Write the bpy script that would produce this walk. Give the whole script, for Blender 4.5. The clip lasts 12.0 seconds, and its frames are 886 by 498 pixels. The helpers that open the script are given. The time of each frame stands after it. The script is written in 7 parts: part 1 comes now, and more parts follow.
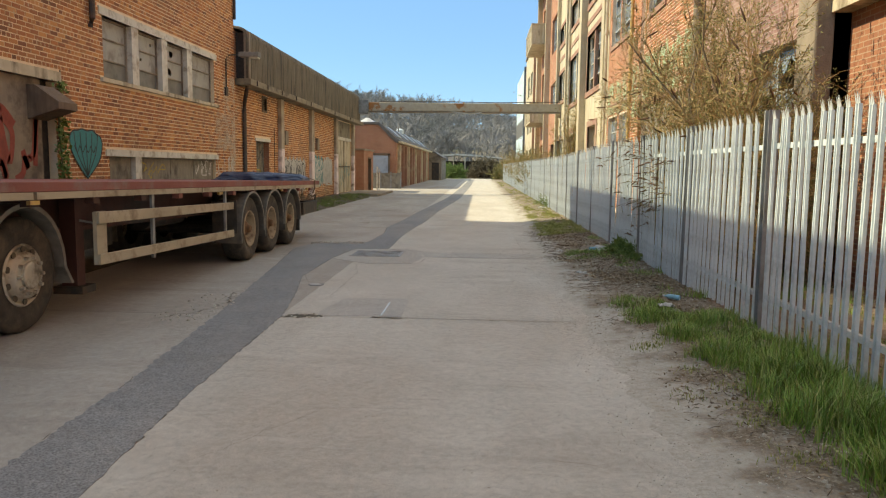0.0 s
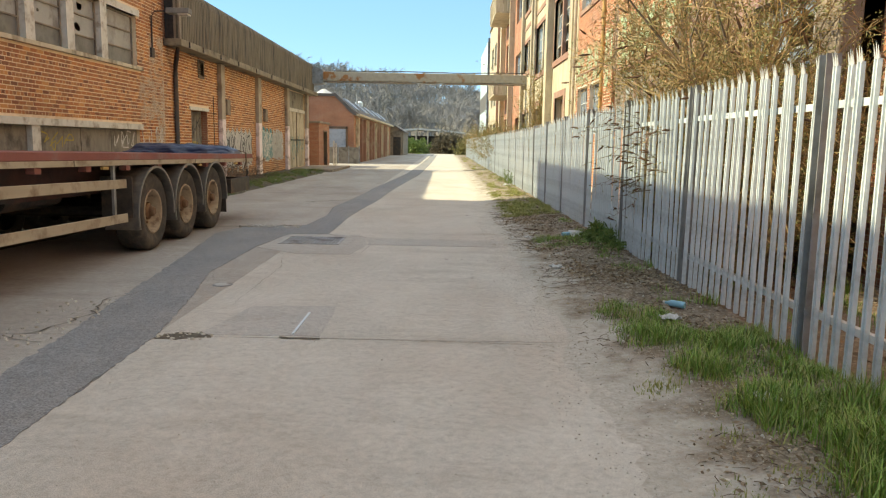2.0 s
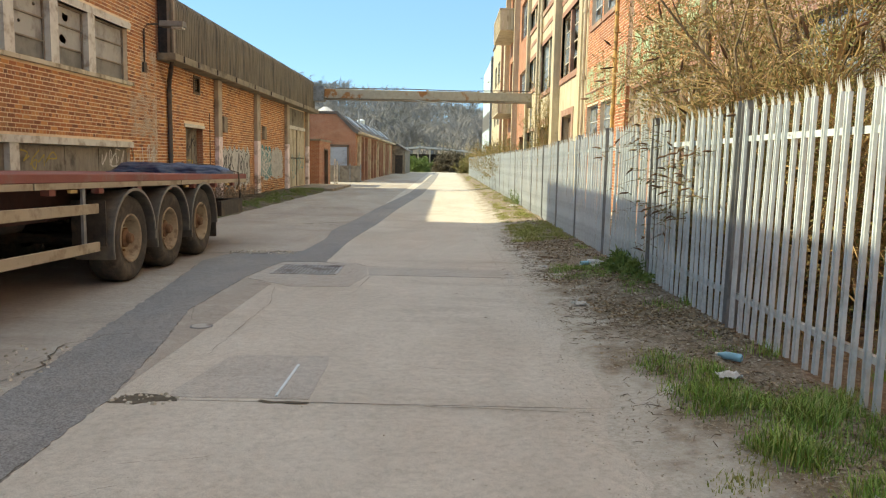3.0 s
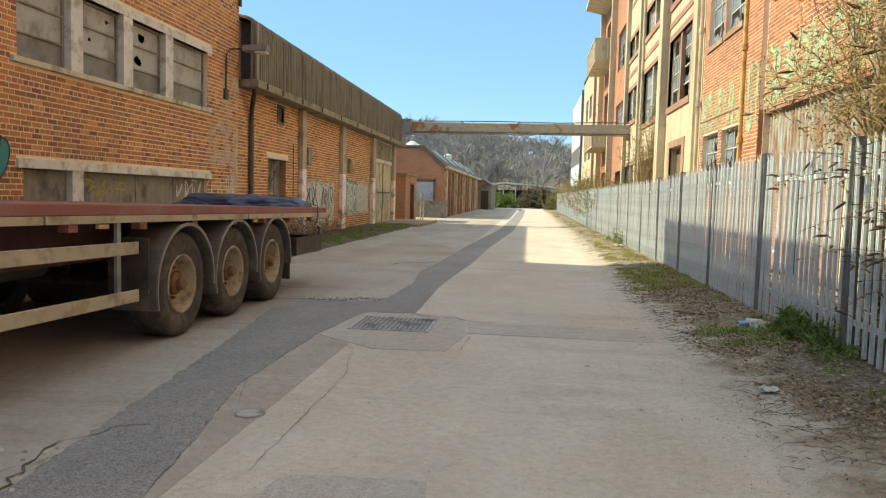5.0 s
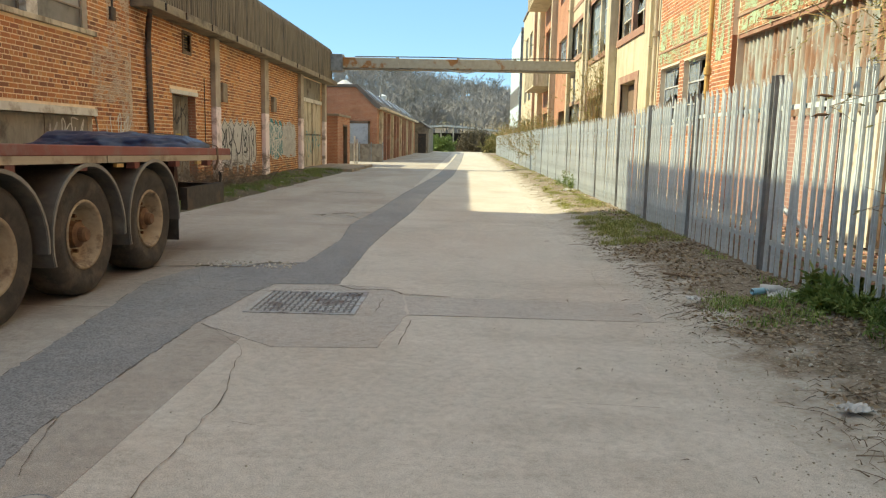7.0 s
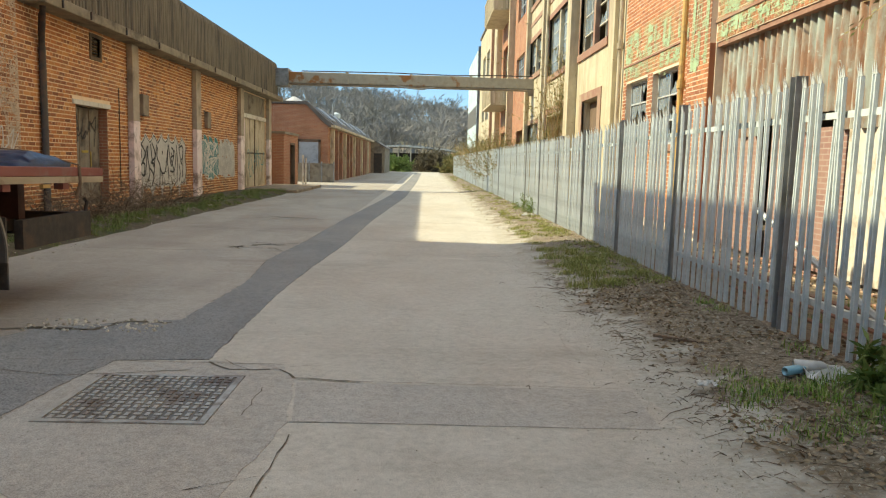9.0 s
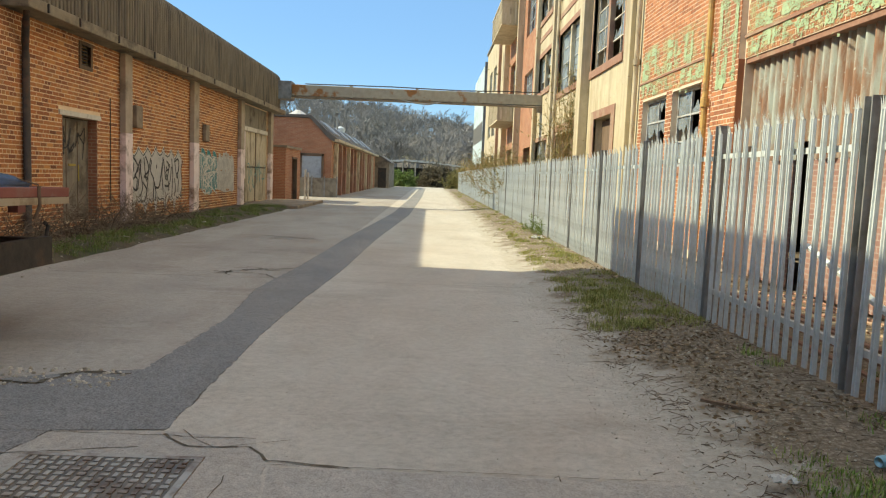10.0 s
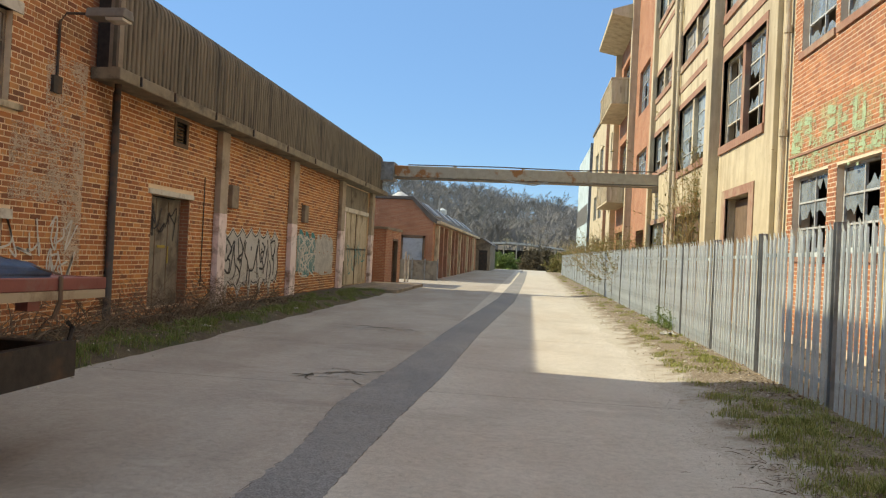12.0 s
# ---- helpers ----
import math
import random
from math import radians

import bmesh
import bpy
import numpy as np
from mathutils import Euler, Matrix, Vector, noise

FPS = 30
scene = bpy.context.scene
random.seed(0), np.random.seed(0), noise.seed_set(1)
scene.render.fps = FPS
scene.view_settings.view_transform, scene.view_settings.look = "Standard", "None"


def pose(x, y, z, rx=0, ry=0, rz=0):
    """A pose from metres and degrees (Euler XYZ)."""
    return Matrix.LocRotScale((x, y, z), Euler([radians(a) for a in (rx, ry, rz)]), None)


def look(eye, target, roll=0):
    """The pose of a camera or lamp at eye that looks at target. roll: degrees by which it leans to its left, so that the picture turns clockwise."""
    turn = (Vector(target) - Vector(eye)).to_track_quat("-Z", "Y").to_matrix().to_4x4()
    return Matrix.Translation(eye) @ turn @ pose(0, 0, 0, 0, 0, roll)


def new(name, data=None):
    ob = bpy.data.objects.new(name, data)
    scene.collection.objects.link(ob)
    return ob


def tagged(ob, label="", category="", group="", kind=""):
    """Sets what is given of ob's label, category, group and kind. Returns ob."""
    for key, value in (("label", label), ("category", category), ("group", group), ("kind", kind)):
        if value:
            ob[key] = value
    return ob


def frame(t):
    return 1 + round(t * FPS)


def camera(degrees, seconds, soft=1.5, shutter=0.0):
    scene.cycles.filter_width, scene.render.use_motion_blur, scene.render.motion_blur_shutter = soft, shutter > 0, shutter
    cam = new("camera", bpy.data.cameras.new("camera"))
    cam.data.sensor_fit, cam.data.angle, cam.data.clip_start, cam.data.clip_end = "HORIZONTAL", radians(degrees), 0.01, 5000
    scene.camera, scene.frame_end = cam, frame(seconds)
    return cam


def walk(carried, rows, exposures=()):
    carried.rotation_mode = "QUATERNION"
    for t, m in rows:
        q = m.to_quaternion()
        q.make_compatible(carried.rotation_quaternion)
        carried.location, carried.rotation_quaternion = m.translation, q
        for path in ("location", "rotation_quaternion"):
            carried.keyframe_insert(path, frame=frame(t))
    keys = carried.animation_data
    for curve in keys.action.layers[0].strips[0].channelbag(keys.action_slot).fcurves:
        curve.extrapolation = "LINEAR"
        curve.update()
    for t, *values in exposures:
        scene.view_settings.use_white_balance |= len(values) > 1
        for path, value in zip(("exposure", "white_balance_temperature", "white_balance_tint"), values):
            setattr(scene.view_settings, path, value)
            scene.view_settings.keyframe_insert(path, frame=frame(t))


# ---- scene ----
cam = camera(62.2, 12.0, 1.2)
EXPOSURES = [(0, 1.6, 9000, -1), (1.5, 1.9, 9000, -2), (3.5, 1.8, 9100, -2), (5.5, 1.75, 9100, -3), (7, 1.8, 9100, -4), (9.5, 1.6, 8900, -4), (10.5, 1.45, 8700, 0), (12, 1.35, 8600, 2)]
PATH = [
    (0, (0.123, 0.197, 1.61), (0.026, 2.183, 1.389), 0.7),
    (0.5, (0.216, 0.706, 1.553), (0.17, 2.688, 1.285), 0.8),
    (1, (0.26, 1.22, 1.546), (0.241, 3.2, 1.265), 0.9),
    (1.5, (0.222, 1.714, 1.583), (0.22, 3.694, 1.298), 1.0),
    (2, (0.27, 2.254, 1.545), (0.272, 4.234, 1.26), 1.0),
    (2.5, (0.243, 2.765, 1.533), (0.242, 4.747, 1.265), 1.1),
    (3, (0.174, 3.264, 1.581), (0.172, 5.25, 1.344), 1.2),
    (3.5, (0.12, 3.791, 1.574), (0.069, 5.782, 1.39), 1.3),
    (3.7, (0.066, 3.977, 1.578), (-0.026, 5.967, 1.41), 1.4),
    (5.3, (-0.327, 5.623, 1.462), (-0.558, 7.604, 1.317), 1.5),
    (5.5, (-0.384, 5.856, 1.429), (-0.607, 7.837, 1.269), 1.5),
    (6, (-0.435, 6.33, 1.44), (-0.648, 8.309, 1.239), 1.1),
    (6.5, (-0.412, 6.858, 1.461), (-0.541, 8.837, 1.196), 1.0),
    (7, (-0.423, 7.412, 1.423), (-0.478, 9.39, 1.132), 1.2),
    (7.2, (-0.397, 7.608, 1.46), (-0.438, 9.588, 1.181), 1.0),
    (8.8, (-0.192, 9.233, 1.44), (-0.151, 11.22, 1.214), 1.4),
    (9, (-0.16, 9.443, 1.419), (-0.106, 11.428, 1.184), 1.5),
    (9.5, (-0.136, 9.895, 1.427), (-0.054, 11.874, 1.148), 2.1),
    (10, (-0.181, 10.385, 1.511), (-0.137, 12.375, 1.315), 2.3),
    (10.5, (-0.204, 10.871, 1.523), (-0.245, 12.869, 1.442), 2.2),
    (11, (-0.355, 11.36, 1.515), (-0.475, 13.357, 1.499), 2.8),
    (11.5, (-0.459, 11.82, 1.528), (-0.641, 13.812, 1.547), 2.9),
    (12, (-0.458, 12.313, 1.565), (-0.692, 14.299, 1.579), 2.8),
]
walk(cam, [(t, look(eye, target, roll)) for t, eye, target, roll in PATH], EXPOSURES)

# ---- light ----
SUN_ELEV, SUN_DIR = radians(39.5), Vector((-1.0, 0.115, 0.0)).normalized()
world = bpy.data.worlds.new("world")
scene.world = world
world.use_nodes = True
wn = world.node_tree.nodes
sky = wn.new("ShaderNodeTexSky")
sky.sky_type = "NISHITA"
sky.sun_disc = False
sky.sun_elevation = SUN_ELEV
sky.sun_rotation = math.atan2(SUN_DIR.x, SUN_DIR.y)
sky.air_density, sky.dust_density, sky.ozone_density = 1.0, 0.0, 8.0
wn["Background"].inputs["Strength"].default_value = 0.13
sky_tint = wn.new("ShaderNodeHueSaturation")
sky_tint.inputs["Saturation"].default_value = 1.12
sky_tint.inputs["Hue"].default_value = 0.509
world.node_tree.links.new(sky.outputs[0], sky_tint.inputs["Color"])
# even blue low down; unseen zenith brightened, an added fill for the shaded street
sky_blend = wn.new("ShaderNodeMix")
sky_blend.data_type = "RGBA"
sky_blend.inputs[0].default_value = 0.75
aloft, rise, zenith_fill = wn.new("ShaderNodeTexCoord"), wn.new("ShaderNodeMapRange"), wn.new("ShaderNodeMix")
split = wn.new("ShaderNodeSeparateXYZ")
world.node_tree.links.new(aloft.outputs["Generated"], split.inputs[0])
world.node_tree.links.new(split.outputs[2], rise.inputs[0])
rise.interpolation_type = "SMOOTHSTEP"
rise.inputs[1].default_value, rise.inputs[2].default_value = 0.35, 0.9
zenith_fill.data_type = "RGBA"
zenith_fill.inputs[6].default_value, zenith_fill.inputs[7].default_value = (0.60, 1.28, 2.78, 1), (2.5, 2.8, 3.5, 1)
world.node_tree.links.new(rise.outputs[0], zenith_fill.inputs[0])
world.node_tree.links.new(zenith_fill.outputs[2], sky_blend.inputs[7])
world.node_tree.links.new(sky_tint.outputs[0], sky_blend.inputs[6])
world.node_tree.links.new(sky_blend.outputs[2], wn["Background"].inputs["Color"])
sun_data = bpy.data.lights.new("sun", "SUN")
sun_data.energy, sun_data.angle, sun_data.color = 2.1, radians(0.5), (1.0, 0.95, 0.87)
sun = new("sun", sun_data)
sun.matrix_world = look((-60, 8, 50), (-60 - SUN_DIR.x, 8 - SUN_DIR.y, 50 - math.tan(SUN_ELEV)))


# ---- materials ----
def ramp(nt, fac, stops):
    r = nt.nodes.new("ShaderNodeValToRGB")
    el = r.color_ramp.elements
    while len(el) < len(stops):
        el.new(0.5)
    for e, (p, c) in zip(el, stops):
        e.position, e.color = p, (*c, 1)
    nt.links.new(fac, r.inputs[0])
    return r.outputs[0]


def tex(nt, kind, scale, vec, detail=4, stretch=None, rough=0.6, w=0.0):
    n = nt.nodes.new(kind)
    n.inputs["Scale"].default_value = scale
    if kind == "ShaderNodeTexNoise":
        n.inputs["Detail"].default_value = detail
        n.inputs["Roughness"].default_value = rough
    m = nt.nodes.new("ShaderNodeMapping")
    m.inputs["Scale"].default_value = stretch or (1, 1, 1)
    m.inputs["Location"].default_value = (w, w * 1.7, w * 0.6)
    nt.links.new(vec, m.inputs[0])
    nt.links.new(m.outputs[0], n.inputs["Vector"])
    return n.outputs["Fac" if kind == "ShaderNodeTexNoise" else "Distance"]


def mix(nt, fac, a, b, mode="MIX"):
    n = nt.nodes.new("ShaderNodeMix")
    n.data_type, n.blend_type = "RGBA", mode
    for sock, v in ((n.inputs[0], fac), (n.inputs[6], a), (n.inputs[7], b)):
        if isinstance(v, (int, float)):
            sock.default_value = v
        elif isinstance(v, tuple):
            sock.default_value = (*v, 1)
        else:
            nt.links.new(v, sock)
    return n.outputs[2]


def calc(nt, op, a, b=0.0):
    n = nt.nodes.new("ShaderNodeMath")
    n.operation = op
    for sock, v in zip(n.inputs, (a, b)):
        if isinstance(v, (int, float)):
            sock.default_value = v
        else:
            nt.links.new(v, sock)
    return n.outputs[0]


def piece_random(nt):
    g, o = nt.nodes.new("ShaderNodeNewGeometry"), nt.nodes.new("ShaderNodeObjectInfo")
    return calc(nt, "FRACT", calc(nt, "ADD", g.outputs["Random Per Island"], o.outputs["Random"]))


def start_mat(name):
    m = bpy.data.materials.new(name)
    m.use_nodes = True
    nt = m.node_tree
    tc = nt.nodes.new("ShaderNodeTexCoord")
    return m, nt, nt.nodes["Principled BSDF"], tc.outputs["Object"]


def surface(name, a, b, scale=8.0, rough=0.8, metal=0.0, stain=None, stain_scale=0.7, stain_at=(0.5, 0.65), bump=0.3, bump_scale=40.0,
            stretch=None, dist=0.01, stain_stretch=None, pieces=None, speck=None, speck_scale=120.0, speck_at=(0.62, 0.7), bump_stretch=None):
    """A worn surface: grain from a to b, larger stains, a fine relief; pieces: colours by which single pieces vary."""
    m, nt, p, vec = start_mat(name)
    col = ramp(nt, tex(nt, "ShaderNodeTexNoise", scale, vec, 6, stretch), [(0.3, a), (0.7, b)])
    if pieces:
        col = mix(nt, 0.75, col, ramp(nt, piece_random(nt), [(i / (len(pieces) - 1), c) for i, c in enumerate(pieces)]))
    if speck:
        f = ramp(nt, tex(nt, "ShaderNodeTexNoise", speck_scale, vec, 2, None, 0.5, 3.1), [(speck_at[0], (0, 0, 0)), (speck_at[1], (1, 1, 1))])
        col = mix(nt, f, col, speck)
    if stain:
        f = ramp(nt, tex(nt, "ShaderNodeTexNoise", stain_scale, vec, 7, stain_stretch, 0.65, 7.3), [(stain_at[0], (0, 0, 0)), (stain_at[1], (1, 1, 1))])
        col = mix(nt, f, col, stain)
    nt.links.new(col, p.inputs["Base Color"])
    rr = nt.nodes.new("ShaderNodeMapRange")
    rr.inputs[3].default_value, rr.inputs[4].default_value = max(rough - 0.12, 0.05), min(rough + 0.12, 1)
    nt.links.new(tex(nt, "ShaderNodeTexNoise", scale * 1.7, vec, 4), rr.inputs[0])
    nt.links.new(rr.outputs[0], p.inputs["Roughness"])
    p.inputs["Metallic"].default_value = metal
    if bump:
        bn = nt.nodes.new("ShaderNodeBump")
        bn.inputs["Strength"].default_value, bn.inputs["Distance"].default_value = bump, dist
        nt.links.new(tex(nt, "ShaderNodeTexNoise", bump_scale, vec, 6, bump_stretch), bn.inputs["Height"])
        nt.links.new(bn.outputs[0], p.inputs["Normal"])
    return m


def road_mat(name, a, b, dirt, light, gritty=0.8):
    """Concrete or tarmac: broad tone, dust drifts, grit and dark spots."""
    m, nt, p, vec = start_mat(name)
    col = ramp(nt, tex(nt, "ShaderNodeTexNoise", 1.1, vec, 8, (1, 0.35, 1), 0.6), [(0.3, a), (0.7, b)])
    col = mix(nt, ramp(nt, tex(nt, "ShaderNodeTexNoise", 0.45, vec, 8, (1, 0.5, 1), 0.65, 4.0), [(0.45, (0, 0, 0)), (0.7, (0.8, 0.8, 0.8))]), col, dirt)
    col = mix(nt, ramp(nt, tex(nt, "ShaderNodeTexNoise", 2.3, vec, 8, (0.5, 1.6, 1), 0.7, 9.0), [(0.55, (0, 0, 0)), (0.75, (0.55, 0.55, 0.55))]), col, light)
    col = mix(nt, ramp(nt, tex(nt, "ShaderNodeTexNoise", 0.9, vec, 9, (0.35, 1.3, 1), 0.72, 14.0), [(0.52, (0, 0, 0)), (0.72, (0.5, 0.5, 0.5))]), col, tuple(v * 0.66 for v in dirt))
    grit = tex(nt, "ShaderNodeTexNoise", 90 if gritty > 0.9 else 170, vec, 3, None, 0.6, 1.0)
    col = mix(nt, gritty, col, ramp(nt, grit, [(0.32, (0.25, 0.25, 0.25)), (0.5, (0.5, 0.5, 0.5)), (0.7, (0.72, 0.71, 0.7))]), "OVERLAY")
    mott = tex(nt, "ShaderNodeTexNoise", 22, vec, 6, None, 0.75, 2.0)
    col = mix(nt, 0.5, col, ramp(nt, mott, [(0.3, (0.28, 0.28, 0.28)), (0.5, (0.5, 0.5, 0.5)), (0.7, (0.68, 0.67, 0.66))]), "OVERLAY")
    spots = ramp(nt, tex(nt, "ShaderNodeTexNoise", 38, vec, 1, None, 0.5, 5.0), [(0.74, (0, 0, 0)), (0.77, (0.75, 0.75, 0.75))])
    col = mix(nt, spots, col, tuple(v * 0.3 for v in a))
    nt.links.new(col, p.inputs["Base Color"])
    p.inputs["Roughness"].default_value = 0.88
    bn = nt.nodes.new("ShaderNodeBump")
    bn.inputs["Strength"].default_value, bn.inputs["Distance"].default_value = 0.35, 0.006
    nt.links.new(grit, bn.inputs["Height"])
    nt.links.new(bn.outputs[0], p.inputs["Normal"])
    return m


def brick_texture(name, c1, c2, mortar, scale=1.0, stain=None):
    """Brickwork that stays far off."""
    m, nt, p, vec = start_mat(name)
    sep, com = nt.nodes.new("ShaderNodeSeparateXYZ"), nt.nodes.new("ShaderNodeCombineXYZ")
    nt.links.new(vec, sep.inputs[0])
    nt.links.new(calc(nt, "ADD", sep.outputs[0], sep.outputs[1]), com.inputs[0])
    nt.links.new(sep.outputs[2], com.inputs[1])
    br = nt.nodes.new("ShaderNodeTexBrick")
    br.inputs["Scale"].default_value = scale
    br.inputs["Brick Width"].default_value, br.inputs["Row Height"].default_value, br.inputs["Mortar Size"].default_value = 0.225, 0.075, 0.008
    br.inputs["Color1"].default_value, br.inputs["Color2"].default_value, br.inputs["Mortar"].default_value = (*c1, 1), (*c2, 1), (*mortar, 1)
    nt.links.new(com.outputs[0], br.inputs["Vector"])
    col = mix(nt, ramp(nt, tex(nt, "ShaderNodeTexNoise", 0.8, vec, 7), [(0.45, (0, 0, 0)), (0.75, (0.7, 0.7, 0.7))]), br.outputs["Color"], stain or tuple(v * 0.5 for v in c1))
    nt.links.new(col, p.inputs["Base Color"])
    p.inputs["Roughness"].default_value = 0.9
    return m


def glass_mat(name, tint, dirt):
    m, nt, p, vec = start_mat(name)
    p.inputs["Base Color"].default_value = (*tint, 1)
    p.inputs["Roughness"].default_value = 0.06
    p.inputs["Alpha"].default_value = 0.45
    f = ramp(nt, tex(nt, "ShaderNodeTexNoise", 3.0, vec, 6), [(0.35, (0.35, 0.35, 0.35)), (0.7, (0.85, 0.85, 0.85))])
    nt.links.new(f, p.inputs["Alpha"])
    # second colour carries the sky mirrored in the panes as well as dirt
    nt.links.new(mix(nt, tex(nt, "ShaderNodeTexNoise", 5.0, vec, 6), tint, dirt), p.inputs["Base Color"])
    return m


CONCRETE = road_mat("concrete_road", (0.425, 0.405, 0.36), (0.53, 0.505, 0.455), (0.42, 0.365, 0.305), (0.60, 0.575, 0.52))
# Dirt plus the shade beside the trailer, both put into this lane's colour.
DIRTY_SHADED_LANE = road_mat("dirty_shaded_concrete", (0.32, 0.30, 0.27), (0.41, 0.385, 0.345), (0.27, 0.225, 0.185), (0.47, 0.45, 0.41))
TARMAC = road_mat("tarmac", (0.18, 0.185, 0.19), (0.235, 0.24, 0.245), (0.30, 0.285, 0.265), (0.32, 0.315, 0.31), 1.0)
PATCHMAT = road_mat("patch_concrete", (0.36, 0.345, 0.32), (0.445, 0.43, 0.40), (0.38, 0.335, 0.285), (0.50, 0.48, 0.44))
def verge_mat():
    """Pale road dust that gives way to brown earth away from the concrete."""
    m, nt, p, vec = start_mat("verge_dirt")
    sep = nt.nodes.new("ShaderNodeSeparateXYZ")
    nt.links.new(vec, sep.inputs[0])
    n1, n2 = tex(nt, "ShaderNodeTexNoise", 1.6, vec, 8, None, 0.7), tex(nt, "ShaderNodeTexNoise", 28, vec, 5, None, 0.7, 3.0)
    earth = ramp(nt, n2, [(0.3, (0.09, 0.068, 0.042)), (0.5, (0.19, 0.15, 0.105)), (0.7, (0.40, 0.345, 0.27))])
    dust = ramp(nt, n2, [(0.3, (0.33, 0.305, 0.26)), (0.7, (0.53, 0.50, 0.44))])
    f = calc(nt, "ADD", calc(nt, "MULTIPLY", calc(nt, "SUBTRACT", sep.outputs[0], 1.5), 1.3), calc(nt, "MULTIPLY", calc(nt, "SUBTRACT", n1, 0.5), 3.2))
    f = calc(nt, "ADD", f, calc(nt, "MULTIPLY", calc(nt, "SUBTRACT", n2, 0.5), 1.5))
    col = mix(nt, ramp(nt, f, [(0.0, (0, 0, 0)), (0.5, (1, 1, 1))]), dust, earth)
    nt.links.new(col, p.inputs["Base Color"])
    p.inputs["Roughness"].default_value = 0.95
    bn = nt.nodes.new("ShaderNodeBump")
    bn.inputs["Strength"].default_value, bn.inputs["Distance"].default_value = 0.7, 0.02
    nt.links.new(n2, bn.inputs["Height"])
    nt.links.new(bn.outputs[0], p.inputs["Normal"])
    return m


DIRT = verge_mat()
SOIL = surface("soil", (0.055, 0.045, 0.028), (0.13, 0.105, 0.065), 4.0, 0.95, stain=(0.05, 0.06, 0.02), bump=0.8, bump_scale=25, dist=0.04)
FIELD = surface("field", (0.15, 0.13, 0.10), (0.22, 0.19, 0.15), 0.05, 0.95, stain=(0.05, 0.06, 0.025), stain_scale=0.02, bump=0)
BRICK_L = surface("orange_brick", (0.30, 0.105, 0.042), (0.52, 0.21, 0.08), 14, 0.9, stain=(0.17, 0.095, 0.06), stain_scale=0.5, stain_at=(0.52, 0.76), bump=0.5, bump_scale=60, dist=0.004,
                  pieces=[(0.11, 0.045, 0.028), (0.48, 0.17, 0.062), (0.62, 0.26, 0.09), (0.34, 0.115, 0.048), (0.70, 0.34, 0.125), (0.18, 0.065, 0.036), (0.56, 0.215, 0.075), (0.28, 0.10, 0.05)], speck=(0.52, 0.42, 0.28), speck_scale=9, speck_at=(0.66, 0.76))
MORTAR_L = surface("buff_mortar", (0.76, 0.57, 0.37), (0.88, 0.70, 0.48), 10, 0.95, stain=(0.40, 0.28, 0.17), stain_scale=0.6, stain_at=(0.55, 0.8), bump=0.4)
BRICK_R = surface("red_brick", (0.36, 0.135, 0.065), (0.50, 0.20, 0.095), 14, 0.88, stain=(0.22, 0.085, 0.055), stain_scale=0.6, stain_at=(0.5, 0.75), bump=0.5, bump_scale=60, dist=0.004,
                  pieces=[(0.25, 0.09, 0.05), (0.46, 0.18, 0.085), (0.56, 0.24, 0.11), (0.36, 0.13, 0.062), (0.52, 0.22, 0.11)])
MORTAR_R = surface("pale_mortar", (0.70, 0.56, 0.42), (0.80, 0.66, 0.51), 10, 0.95, bump=0.4)
BRICK_FAR = brick_texture("far_brick", (0.43, 0.185, 0.10), (0.34, 0.135, 0.078), (0.48, 0.33, 0.22))
BRICK_PINK = brick_texture("pinkish_brick", (0.33, 0.19, 0.16), (0.27, 0.15, 0.13), (0.40, 0.31, 0.27), stain=(0.40, 0.27, 0.2))
BRICK_TRIM = surface("brown_brick_trim", (0.27, 0.14, 0.10), (0.37, 0.21, 0.15), 9, 0.9, stain=(0.40, 0.31, 0.22), bump=0.4, bump_scale=30)
CREAM = surface("cream_paint", (0.50, 0.425, 0.285), (0.63, 0.55, 0.385), 2.2, 0.75, stain=(0.33, 0.26, 0.175), stain_scale=1.0, stain_at=(0.44, 0.74), stain_stretch=(2.2, 2.2, 0.3), bump=0.25, bump_scale=25, speck=(0.30, 0.22, 0.14), speck_scale=16, speck_at=(0.70, 0.74))
CREAM_TRIM = surface("cream_concrete", (0.50, 0.42, 0.29), (0.62, 0.54, 0.40), 4, 0.85, stain=(0.22, 0.17, 0.11), stain_scale=1.6, stain_stretch=(1.5, 1.5, 0.5), bump=0.3)
PINK_PAINT = surface("faded_pink_paint", (0.80, 0.66, 0.63), (0.88, 0.76, 0.73), 5, 0.8, stain=(0.33, 0.24, 0.19), stain_scale=2.2, bump=0.3)
GREY_RENDER = surface("grey_concrete", (0.22, 0.175, 0.13), (0.33, 0.27, 0.20), 3, 0.9, stain=(0.13, 0.10, 0.075), stain_scale=1.4, bump=0.4)
CLADDING = surface("grimy_corrugated_sheet", (0.09, 0.074, 0.05), (0.24, 0.195, 0.135), 3.5, 0.85, stain=(0.07, 0.06, 0.042), stain_scale=1.5, stretch=(1, 4.0, 0.3), stain_stretch=(1, 2.5, 0.3), bump=0.3)
RUST_SHEET = surface("rusty_painted_sheet", (0.24, 0.125, 0.08), (0.38, 0.22, 0.14), 5, 0.75, stain=(0.44, 0.50, 0.46), stain_scale=2.2, stain_at=(0.42, 0.62), stretch=(1, 3.5, 0.4), stain_stretch=(1, 3.5, 0.5), bump=0.35, speck=(0.50, 0.50, 0.45), speck_scale=14, speck_at=(0.66, 0.70))
GALV = surface("galvanised_steel", (0.54, 0.61, 0.635), (0.66, 0.73, 0.75), 12, 0.5, 0.06, stain=(0.42, 0.475, 0.49), stain_scale=3.0, bump=0.1)
